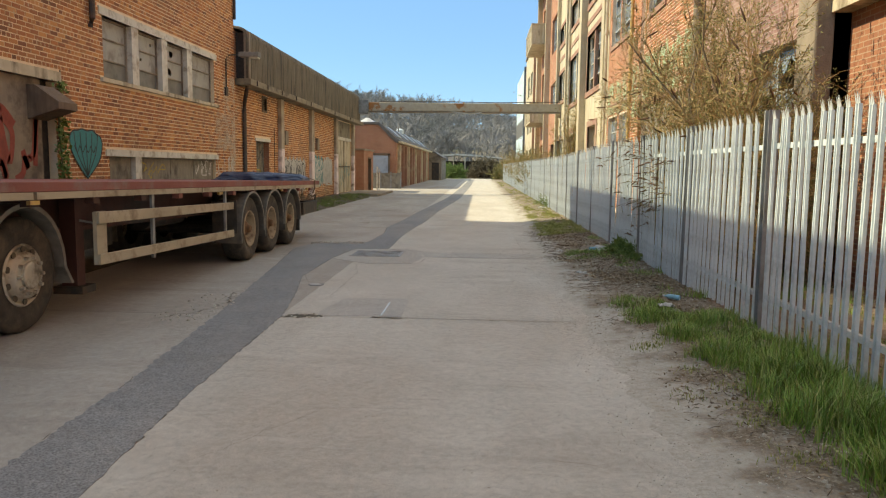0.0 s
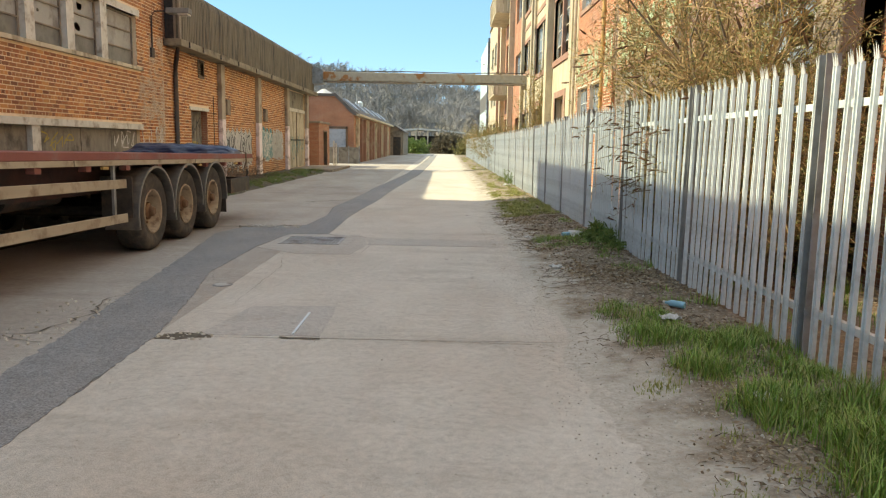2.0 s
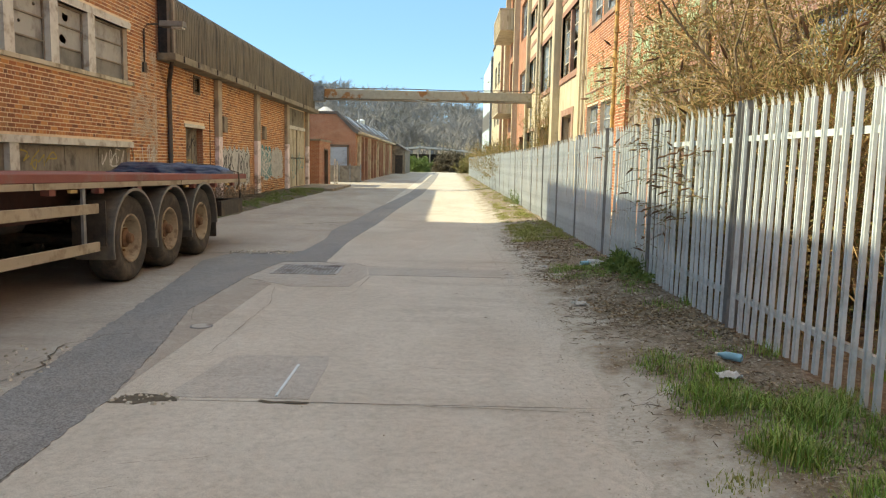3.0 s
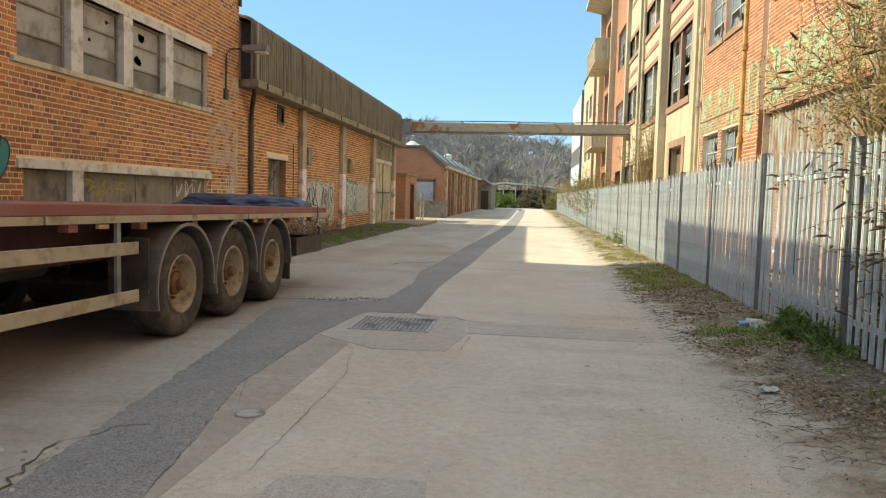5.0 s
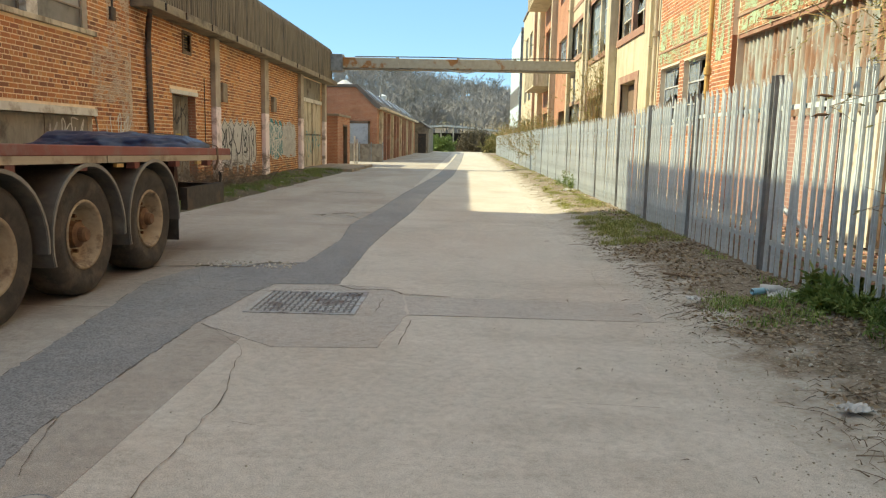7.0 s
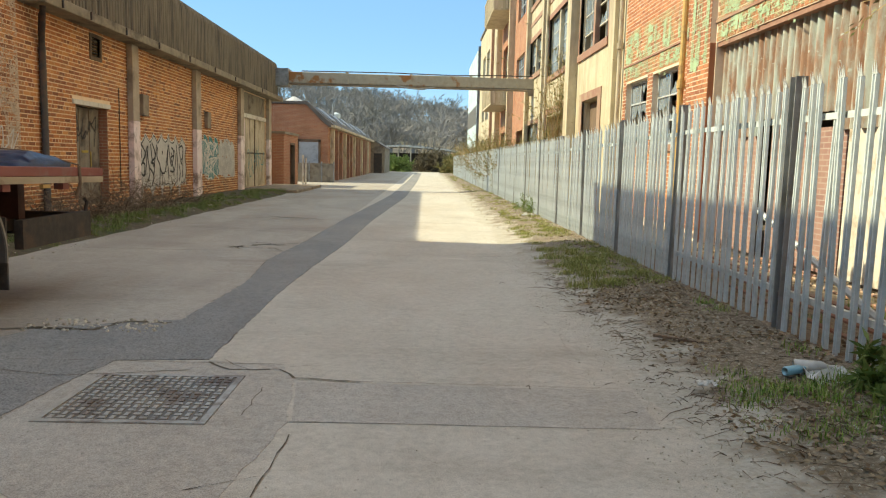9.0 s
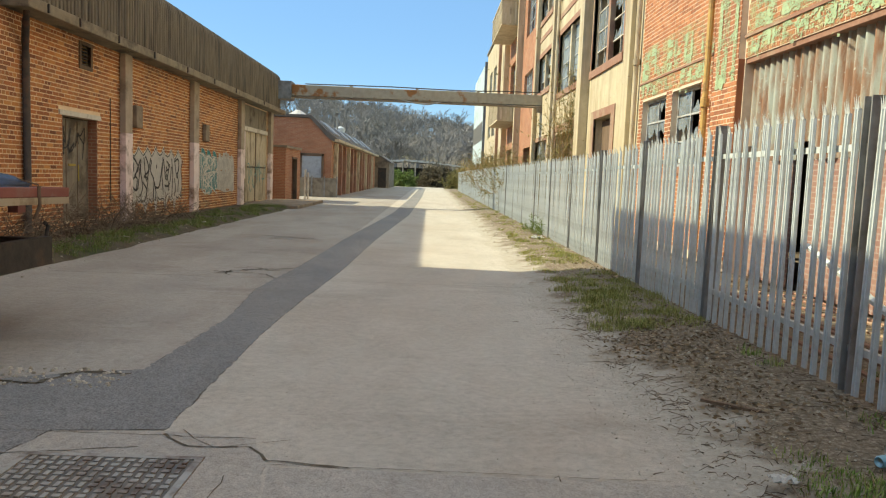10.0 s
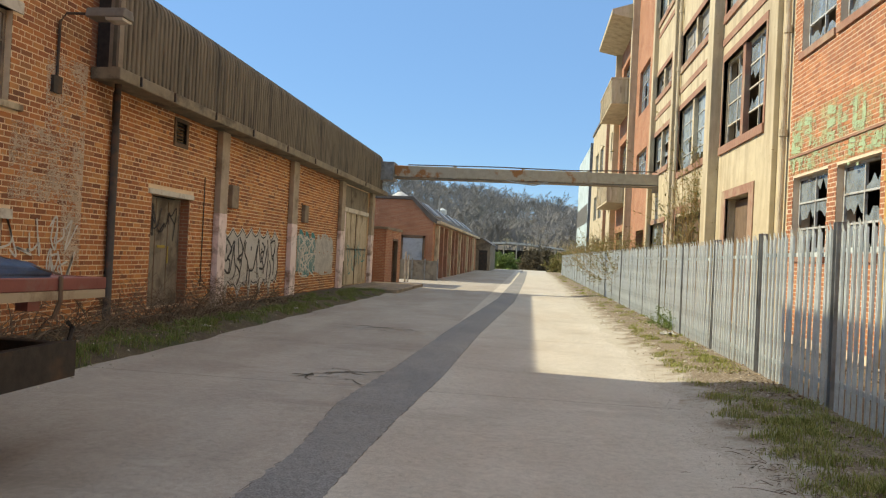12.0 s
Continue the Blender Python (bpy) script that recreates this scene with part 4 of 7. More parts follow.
for k, (y, z, w, h) in enumerate(((22.85, 3.2, 1.0, 2.2), (22.3, 2.6, 1.3, 1.1), (23.1, 1.7, 0.5, 1.2))):
    skim = Shape()
    skim.ribbon([(y - w / 2, z), (y + w / 2, z)], h, lambda u, v: (WX + 0.0115 + 0.0006 * k, u, v))
    part("cement_skim", skim, CEMENT, TALL, "flaking buff cement skim")

# ---- small brick store beyond ----
STORE = thing("brick_store", "small flat-roofed brick store with a dark doorway", "building")
part("wall", wall_shape(-7.4, -7.15, 46.2, 50.2, -0.05, 2.6, [(47.9, 49.2, 0.0, 2.1)]), BRICK_FAR, STORE)
part("shell", Shape().box(-10, -7.4, 46.2, 46.4, -0.05, 2.6).box(-10, -7.4, 50.0, 50.2, -0.05, 2.6).box(-10.2, -10, 46.2, 50.2, -0.05, 2.6), BRICK_FAR, STORE)
part("roof", Shape().box(-10.2, -7.08, 46.15, 50.25, 2.6, 2.72), GREY_RENDER, STORE)
part("door_frame", Shape().box(-7.3, -7.12, 49.1, 49.22, 0.0, 2.15).box(-7.3, -7.12, 47.85, 49.22, 2.1, 2.2), OLDWOOD, STORE)

# ---- gabled workshop ----
WK = thing("gabled_workshop", "long red brick workshop with a mansard roof", "building")
gp = [(-16.5, -0.1), (-6.25, -0.1), (-6.25, 3.45), (-6.6, 3.7), (-7.6, 4.75), (-15, 4.75), (-16.5, 3.6)]
gable = part("gable", Shape().prism(gp, "y", 56.0, 56.3), BRICK_FAR, WK, fix=True)
part("coping", Shape().prism([(-6.1, 3.4), (-6.1, 3.6), (-7.55, 4.95), (-15.1, 4.95), (-15.1, 4.78), (-7.65, 4.78), (-6.35, 3.5)], "y", 55.9, 56.32), ROOFING, WK, fix=True)
part("wall", Shape().box(-6.55, -6.25, 56.3, 92, -0.1, 3.4), BRICK_FAR, WK, "brick side wall")
for k in range(13):
    y = 57.0 + k * 2.4
    part("pier", Shape().box(-6.25, -6.01, y, y + 0.45, -0.1, 3.3), BRICK_TRIM if k % 3 else CREAM_TRIM, WK)
    part("window", Shape().box(-6.26, -6.235, y + 0.7, y + 2.1, 1.2, 2.9), GREYPANE, WK)
part("eave", Shape().box(-6.45, -5.85, 56.3, 92, 3.4, 3.56), CREAM_TRIM, WK)
part("roof", Shape().prism([(-5.95, 3.56), (-7.55, 4.85), (-15.1, 4.85), (-16.6, 3.56)], "y", 56.32, 92), ROOFING, WK, fix=True)
for k in range(5):
    y = 58 + k * 6.5
    part("skylight", Shape().prism([(-6.38, 3.92), (-7.33, 4.69), (-7.27, 4.76), (-6.32, 3.99)], "y", y, y + 2.6), P_PANEL, WK, fix=True)
gd = part("door", Shape().box(-8.05, -6.85, 55.94, 55.99, 0.1, 2.45), P_PANEL, WK, "pale blue boarded doorway")
part("door_frame", Shape().box(-8.2, -8.05, 55.9, 56.0, 0.0, 2.6).box(-6.85, -6.72, 55.9, 56.0, 0.0, 2.6).box(-8.2, -6.72, 55.9, 56.0, 2.47, 2.62), OLDWOOD, WK)
part("vent_pipe", Shape().tube([(-7.2, 66, 4.4), (-7.2, 66, 5.6)], 0.07, 8), GALV_DARK, WK)
part("vent_cowl", Shape().tube([(-7.7, 72, 4.7), (-7.7, 72, 5.15), (-7.7, 72, 5.3)], [0.35, 0.38, 0.1], 10), GALV, WK)
part("roof_cowl", Shape().tube([(-8.9, 59, 4.8), (-8.9, 59, 5.1), (-8.9, 59, 5.45)], [0.8, 0.7, 0.12], 12), P_LITTER, WK)
panelf = thing("panel_fence", "low weathered board fence before the gable", "fence")
for k in range(3):
    part("board", Shape().box(-8.0 + k * 0.75, -7.3 + k * 0.75, 54.9, 54.96, 0.0, 1.15), BOARD, panelf)
for x in (-8.05, -7.28, -6.53, -5.78):
    part("post", Shape().box(x, x + 0.07, 54.85, 54.92, 0.0, 1.25), GALV_DARK, panelf)
bol = thing("white_post", "slim white painted steel post", "post")
soft(part("post", Shape().box(-6.98, -6.88, 50.6, 50.7, 0, 1.6).box(-6.82, -6.74, 50.6, 50.7, 0, 1.45), WHITEWOOD, bol), 0.01)
shed = thing("lean_to_shed", "low pale lean-to shed past the workshop", "shed")
part("wall", Shape().prism([(-7, 0), (-4.7, 0), (-4.7, 2.8), (-5.6, 3.4), (-7, 3.4)], "y", 92.3, 104), GREY_RENDER, shed, fix=True)
part("door", Shape().box(-5.9, -5.0, 92.2, 92.29, 0, 2.2), DARKSTEEL, shed)
part("roof", Shape().prism([(-7.1, 3.55), (-5.6, 3.55), (-4.5, 2.85), (-4.5, 2.75), (-5.6, 3.4), (-7.1, 3.4)], "y", 92.1, 104.2), ROOFING, shed, fix=True)
barn = thing("open_barn", "far open-sided shed with a pale arched roof", "building")
part("roof", Shape().prism([(-13, 3.0), (-8, 3.7), (-4, 4.0), (0, 3.8), (6, 3.2), (6, 2.95), (0, 3.5), (-4, 3.7), (-8, 3.4), (-13, 2.75)], "y", 128, 138), WHITEWOOD, barn, fix=True)
part("back_wall", Shape().box(-13, 6, 137.5, 137.8, 0, 2.8), DARKSTEEL, barn)
for k in range(10):
    part("column", Shape().box(-12.6 + k * 2.0, -12.4 + k * 2.0, 128.2, 128.4, -0.1, 3.0 + 0.75 * math.sin(0.35 * k)), CREAM_TRIM, barn)

# ---- pipe bridge over the road ----
BR = thing("pipe_bridge", "rusting pale steel duct bridging the road", "overhead duct")
YB = 44.5
for k, (a, b) in enumerate(zip((-6.6, -3.9, -0.9, 1.9), (-3.9, -0.9, 1.9, 5.0))):
    soft(part("duct", Shape().box(a + 0.01, b - 0.01, YB, YB + 0.6, 4.92 + 0.005 * (k % 2), 5.42 - 0.02 * (k % 2)), BEAMPAINT, BR), 0.02)
    part("joint", Shape().box(b - 0.06, b + 0.06, YB - 0.02, YB + 0.62, 4.90, 5.45), BEAMPAINT, BR)
part("end_box", Shape().box(-7.3, -6.6, YB - 0.15, YB + 0.75, 4.75, 5.55), GALV_DARK, BR)
part("lower_flange", Shape().box(-6.6, 5.0, YB - 0.03, YB + 0.63, 4.86, 4.90), GREY_RENDER, BR)
part("cable", Shape().tube([(-6, YB + 0.1, 5.47), (-2, YB + 0.1, 5.50), (1.2, YB + 0.1, 5.46), (3.2, YB - 0.05, 5.5), (5.0, YB - 0.05, 5.5)], 0.025, 6), BLACKPIPE, BR)
part("cable", Shape().tube([(-1.6, YB - 0.06, 4.9), (-1.0, YB - 0.08, 4.80), (-0.4, YB - 0.08, 4.75), (0.2, YB - 0.06, 4.88)], 0.03, 6), GALV_DARK, BR)
part("bracket", Shape().tube([(4.8, YB - 0.1, 4.85), (3.0, YB - 0.05, 4.86)], 0.03, 6).box(4.6, 4.9, YB - 0.1, YB, 4.6, 4.9), GREY_RENDER, BR)

# ---- cream and red brick factory across the yard ----
EX = 4.85
FAC = thing("cream_factory", "tall cream painted and red brick factory with broken windows", "building")
HOLES_R = [(16.9, 22.4, 0.0, 3.6), (24.3, 25.95, 1.9, 3.47), (26.35, 28.1, 1.9, 3.47), (24.4, 26.1, 6.0, 8.2), (26.3, 27.95, 6.0, 8.2), (17.5, 19.5, 6.0, 8.2), (20, 22, 6.0, 8.2)]
wall_r = part("wall", wall_shape(EX, EX + 0.35, 16.5, 28.4, -0.1, 13, HOLES_R), MORTAR_R, FAC, "red brick wall with old mint sign paint")
spots = brick_spots(16.5, 28.4, 0.3, 10.0, HOLES_R + [(22.4, 23.5, 0, 10.2)], rngb)
brick_wall(wall_r, EX, -1, spots, BRICK_R, lambda y, z: 23.6 < y < 26.5 and 3.5 < z < 5.3, rngb)
pier = part("pier", Shape().box(EX - 0.1, EX, 22.45, 23.5, -0.05, 13), MORTAR_R, FAC, "red brick pier")
brick_wall(pier, EX - 0.1, -1, brick_spots(22.45, 23.5, 0.3, 10.0, [], rngb), BRICK_R, lambda y, z: False, rngb)
part("pier_return", Shape().box(EX - 0.1, EX + 0.3, 22.43, 22.447, 0, 3.6), BRICK_R, FAC)
wg = random.Random(5)
for a, b, z0, z1, r in ((24.3, 25.95, 1.9, 3.47, 3), (26.35, 28.1, 1.9, 3.47, 3), (24.4, 26.1, 6.0, 8.2, 4), (26.3, 27.95, 6.0, 8.2, 4), (17.5, 19.5, 6.0, 8.2, 4), (20, 22, 6.0, 8.2, 4)):
    w = bar_window(FAC, EX + 0.12, -1, a, b, z0, z1, 2, r, wg, broken=0.65, gone=0.06, label="broken steel window with jagged panes")
    part("sill", Shape().box(EX - 0.05, EX + 0.2, a - 0.05, b + 0.05, z0 - 0.14, z0), BRICK_TRIM, w)
part("string_course", Shape().box(EX - 0.03, EX + 0.01, 16.5, 22.44, 3.93, 3.98).box(EX - 0.03, EX + 0.01, 23.52, 28.4, 3.88, 3.92), BRICK_TRIM, FAC)
# rusty corrugated door of the loading bay
cv, cf, nn = [], [], 330
for i in range(nn + 1):
    y = 17.0 + 5.4 * i / nn
    o = 0.05 * math.cos(6.2832 * y / 0.19)
    cv += [(EX + 0.17 + o, y, 1.95 + (0.25 if (y % 1.7) < 0.5 else 0)), (EX + 0.17 + o, y, 3.6)]
    if i:
        cf.append((2 * i - 2, 2 * i, 2 * i + 1, 2 * i - 1))
cdoor = part("corrugated_door", quad_mesh("corrugated_door", cv, cf, RUST_SHEET), RUST_SHEET, FAC, "rust streaked corrugated sheet door with peeling pale paint", smooth=True)
for a, b in ((17.0, 18.46), (18.5, 20.5), (20.95, 22.4)):
    part("lower_panel", Shape().box(EX + 0.2, EX + 0.24, a, b, 0.1, 2.0), WHITEWOOD if a < 18 else BRICK_PINK, cdoor)
part("door_track", Shape().box(EX + 0.02, EX + 0.2, 16.9, 22.4, 3.52, 3.6), BRICK_TRIM, cdoor)
part("downpipe", Shape().tube([(EX - 0.12, 23.75, 11), (EX - 0.12, 23.75, 0.2)], 0.055, 10).tube([(EX - 0.12, 23.75, 3.1), (EX - 0.12, 23.75, 2.95)], 0.08, 10).tube([(EX - 0.12, 23.75, 5.3), (EX - 0.12, 23.75, 5.15)], 0.08, 10), YELLOWPIPE, FAC, "ochre painted downpipe", smooth=False)
part("downpipe", Shape().tube([(EX - 0.1, 16.75, 8), (EX - 0.1, 16.75, 0.2)], 0.09, 10), GREY_RENDER, FAC, "grey downpipe")
# older pinkish wall with an open bay between concrete columns
part("wall", wall_shape(EX, EX + 0.35, -10, 16.5, -0.1, 13, [(3.0, 10.6, 0.0, 3.9), (11.2, 13.6, 1.5, 3.6)]), BRICK_PINK, FAC, "pinkish weathered brick wall")
for y in (2.4, 10.6):
    soft(part("column", Shape().box(EX - 0.25, EX + 0.3, y, y + 0.6, 0, 6), GREY_RENDER, FAC, "stained concrete column"), 0.03)
part("bay_beam", Shape().box(EX - 0.05, EX + 0.215, 3.0, 10.6, 3.74, 3.95), CREAM_TRIM, FAC)
part("bay_back", Shape().box(EX + 0.22, EX + 0.34, 3.004, 10.596, 0, 3.896), BRICK_FAR, FAC)
bar_window(FAC, EX + 0.15, -1, 11.2, 13.6, 1.5, 3.6, 3, 3, wg, broken=0.5)
# cream painted frame
HOLES_C = [(30.3, 34.15, 5.0, 7.45), (31.15, 33.3, 0.1, 3.45), (30.3, 34.15, 8.8, 11.2), (35.9, 40.4, 5.0, 7.3), (35.9, 40.4, 8.9, 10.1), (36.2, 40.3, 0.1, 3.35), (42.4, 46.0, 5.6, 7.2), (42.4, 46.0, 8.9, 9.9), (42.6, 45.9, 1.6, 3.3),
           (30.3, 34.15, 12.3, 14.6), (35.9, 40.4, 12.3, 14.2), (42.4, 46.0, 12.3, 14.2)]
part("wall", wall_shape(EX, EX + 0.35, 28.4, 46.2, -0.1, 16.5, HOLES_C), CREAM, FAC, "peeling cream painted wall")
for k, (a, b, z0, z1) in enumerate(HOLES_C):
    if z0 > 1:
        cols = 4
        boarded = k in (4, 7)
        w = bar_window(FAC, EX + 0.15, -1, a, b, z0, z1, cols, max(2, round((z1 - z0) / 0.6)), wg, frame=WHITEWOOD if k == 0 else STEELWIN, broken=0.3 if k == 0 else 0.12, gone=0.25 if k == 0 else 0.04, glass=WHITEPANE if boarded else (GLASS if k == 0 else SKY_GLASS), label="tall steel window with broken panes")
        mid = (a + b) / 2
        part("mullion", Shape().box(EX + 0.02, EX + 0.16, mid - 0.12, mid + 0.12, z0, z1), BRICK_TRIM if k == 0 else CREAM_TRIM, w)
        part("sill", Shape().box(EX - 0.06, EX + 0.12, a - 0.1, b + 0.1, z0 - 0.22, z0), BRICK_TRIM, w)
        part("window_head", Shape().box(EX - 0.025, EX + 0.1, a - 0.1, b + 0.1, z1, z1 + 0.2), BRICK_TRIM, w)
        for y in (a - 0.12, b):
            part("jamb", Shape().box(EX - 0.025, EX + 0.1, y, y + 0.12, z0, z1), BRICK_TRIM, w)
# Dark sheets; the wider one stands in for the shade of an open doorway.
for a, b in ((31.15, 33.3), (36.2, 40.3)):
    dr = part("door", Shape().box(EX + 0.25, EX + 0.3, a, b, 0.1, 3.4), OLDWOOD, FAC, "dark timber sheet in the doorway")
    part("surround", Shape().box(EX - 0.03, EX + 0.05, a - 0.4, a, 0, 3.7).box(EX - 0.03, EX + 0.05, b, b + 0.4, 0, 3.7).box(EX - 0.03, EX + 0.05, a, b, 3.46, 3.7), BRICK_TRIM, dr)
part("band", Shape().box(EX - 0.03, EX + 0.01, 28.4, 46.2, 7.95, 8.15).box(EX - 0.03, EX + 0.01, 28.4, 46.2, 11.6, 11.8), BRICK_TRIM, FAC)
for a, b, d in ((29.2, 29.8, 0.12), (34.35, 35.0, 0.3), (40.65, 41.0, 0.25), (45.9, 46.3, 0.2)):
    soft(part("pilaster", Shape().box(EX - d, EX, a, b, -0.05, 16.5), CREAM, FAC, "cream painted pilaster"), 0.015)
for y, d in ((28.55, 0.1), (35.2, 0.12), (46.45, 0.1), (40.45, 0.1)):
    s = Shape().tube([(EX - d, y, 16), (EX - d, y, 0.1)], 0.06, 10)
    for z in (2.2, 4.4, 6.6, 8.8, 11):
        s.tube([(EX - d, y, z), (EX - d, y, z + 0.15)], 0.085, 10)
    part("downpipe", s, CREAM_TRIM, FAC, "cream painted downpipe")
# red brick strip, balcony tower, far wing
part("wall", wall_shape(EX, EX + 0.35, 46.2, 52.6, -0.1, 16.5, [(48.2, 51.5, 5.5, 7.2), (48.2, 51.5, 9.2, 11.5), (48, 50.5, 0.1, 3.2)]), BRICK_FAR, FAC, "red brick strip of wall")
for z0, z1 in ((5.5, 7.2), (9.2, 11.5)):
    bar_window(FAC, EX + 0.15, -1, 48.2, 51.5, z0, z1, 4, 3, wg, broken=0.1)
part("wall", wall_shape(EX, EX + 0.35, 52.6, 60.5, -0.1, 16.2, [(54, 59, 6.4, 8.8), (54, 59, 11.6, 13.6), (54, 59, 0.1, 3.4)]), BRICK_FAR, FAC)
for z0, z1 in ((6.4, 8.8), (11.6, 13.6), (0.1, 3.4)):
    bar_window(FAC, EX + 0.2, -1, 54, 59, z0, z1, 6, 4, wg, frame=OLDWOOD, broken=0.2)
for y in (52.7, 60.1):
    part("pilaster", Shape().box(EX - 0.35, EX, y, y + 0.4, -0.05, 16.2), CREAM, FAC)
for z in (4.85, 10.28):
    bal = part("balcony", Shape().box(EX - 1.25, EX, 53.3, 59.6, z, z + 0.18), CREAM, FAC, "projecting cream concrete balcony")
    part("balcony_front", Shape().box(EX - 1.25, EX - 1.13, 53.3, 59.6, z + 0.18, z + 1.35), CREAM, bal)
    for y in (53.3, 59.48):
        part("balcony_side", Shape().box(EX - 1.13, EX, y, y + 0.12, z + 0.18, z + 1.35), CREAM, bal)
    rb = Shape()
    for k in range(22):
        rb.box(EX - 1.28, EX - 1.25, 53.35 + k * 0.29, 53.45 + k * 0.29, z + 0.1, z + 1.3)
    for k in range(4):
        rb.box(EX - 1.1 + k * 0.29, EX - 1.0 + k * 0.29, 53.27, 53.3, z + 0.1, z + 1.3)
    part("rib", rb, CREAM_TRIM, bal)
    part("coping", Shape().box(EX - 1.30, EX, 53.25, 59.65, z + 1.35, z + 1.43), CREAM_TRIM, bal)
part("canopy", Shape().prism([(EX - 1.45, 15.1), (EX, 14.75), (EX, 15.75), (EX - 1.45, 15.35)], "y", 52.9, 60.4), CREAM, FAC, "sloping concrete roof canopy", fix=True)
part("stack", Shape().box(EX, EX + 1.5, 53, 56, 16.4, 19.5), BRICK_TRIM, FAC)
HOLES_F = [(62 + 4 * k, 64.6 + 4 * k, z, z + 2.0) for k in range(4) for z in (1.4, 5.0, 8.6)]
part("wall", wall_shape(EX, EX + 0.35, 60.5, 80, -0.1, 12.8, HOLES_F), CREAM, FAC, "cream painted far wing")
for a, b, z0, z1 in HOLES_F:
    bar_window(FAC, EX + 0.15, -1, a, b, z0, z1, 3, 3, wg, broken=0.1)
part("pilaster", Shape().box(EX - 0.2, EX, 66, 66.4, 0, 12.8), BRICK_TRIM, FAC)
# closing walls, floors and partition out of view, added to keep the rooms dark
part("shell", Shape().box(20, 20.3, -10, 80, -0.1, 13).box(EX + 0.35, 20, -10, -9.7, -0.1, 13).box(EX + 0.35, 20, 79.7, 80, -0.1, 12.7), BRICK_FAR, FAC)
part("floor_slab", Shape().box(EX + 0.35, 20, -9.7, 79.7, 4.2, 4.45).box(EX + 0.35, 20, -9.7, 79.7, 8.3, 8.5).box(EX + 0.35, 20, -9.7, 79.7, -0.1, 0.05), INTERIOR, FAC)
part("added_inner_wall", Shape().box(10, 10.2, -9.7, 79.7, 0.05, 4.2).box(10, 10.2, -9.7, 79.7, 4.45, 8.3).box(10, 10.2, -9.7, 79.7, 8.5, 12.5), INTERIOR, FAC)
part("roof", Shape().box(EX - 0.02, 20.4, -10.1, 28.4, 13, 13.2).box(EX - 0.05, 20.4, 28.4, 52.6, 16.5, 16.7).box(EX - 0.02, 20.4, 52.6, 60.5, 16.2, 16.4).box(EX - 0.1, 20.4, 60.5, 80.1, 12.8, 13.0), ROOFING, FAC)
TB = thing("teal_annexe", "pale teal panelled annexe with a strip window", "building")
part("wall", Shape().box(EX - 0.1, 16, 81.5, 97, -0.1, 12.3), TEALWALL, TB)
part("window", Shape().box(EX - 0.13, EX - 0.09, 82.5, 96.5, 5.2, 7.0).box(EX - 0.13, EX - 0.09, 82.5, 96.5, 1.2, 3.0), GREYPANE, TB)
part("corner_trim", Shape().box(EX - 0.15, EX + 0.2, 81.3, 81.5, -0.1, 12.5), GALV_DARK, TB)


# ---- palisade fence ----
FX, BAY = 2.84, 2.65
POSTS = [-0.70, 1.97, 4.63, 7.30, 10.0, 12.72, 15.43, 18.13, 20.65, 23.23] + [25.87 + 2.65 * k for k in range(24)]


def fence_z(y):
    """The fence follows the slight fall of the verge."""
    return -0.12 * smooth_step(15, 26, y)



fence = thing("palisade_fence", "grey galvanised steel palisade fence with splayed points", "fence")
post_me = Shape().prism([(-0.05, -0.05), (0.05, -0.05), (0.05, -0.042), (0.006, -0.042), (0.006, 0.042), (0.05, 0.042), (0.05, 0.05), (-0.05, 0.05), (-0.05, 0.042), (-0.006, 0.042), (-0.006, -0.042), (-0.05, -0.042)], "z", 0, 2.12).mesh("post")
post_me.materials.append(GALV_DARK)
rail_me = Shape().box(0, 0.006, 0.04, BAY - 0.04, -0.025, 0.025).box(0.006, 0.04, 0.04, BAY - 0.04, 0.019, 0.025).mesh("rail")
rail_me.materials.append(GALV)


def pale_shape():
    """A W-section pale with steep folds and a three-point head that leans a little to the road."""
    s = Shape()
    ring = [(0.011, -0.029), (-0.011, -0.023), (-0.011, -0.011), (0.009, -0.005), (0.009, 0.005), (-0.011, 0.011), (-0.011, 0.023), (0.011, 0.029)]
    m = len(ring)
    for z in (0.03, 2.0):
        s.v += [(x, y, z) for x, y in ring] + [(x + 0.004, y, z) for x, y in ring]
    for i in range(m - 1):
        s.f += [(i, i + 2 * m, i + 2 * m + 1, i + 1), (i + m, i + m + 1, i + 3 * m + 1, i + 3 * m)]
    s.f += [(0, m, 3 * m, 2 * m), (m - 1, 3 * m - 1, 4 * m - 1, 2 * m - 1)]
    for ya, yb, yt in ((-0.029, -0.010, -0.031), (-0.010, 0.010, 0.0), (0.010, 0.029, 0.031)):
        n = len(s.v)
        ym = (ya + yb) / 2
        s.v += [(-0.006, ya, 2.0), (-0.006, yb, 2.0), (-0.022, yt * 0.8, 2.09 + (0.015 if yt == 0 else 0)), (0.008, ym, 2.0)]
        s.f += [(n, n + 1, n + 2), (n + 1, n + 3, n + 2), (n + 3, n, n + 2)]
    return s


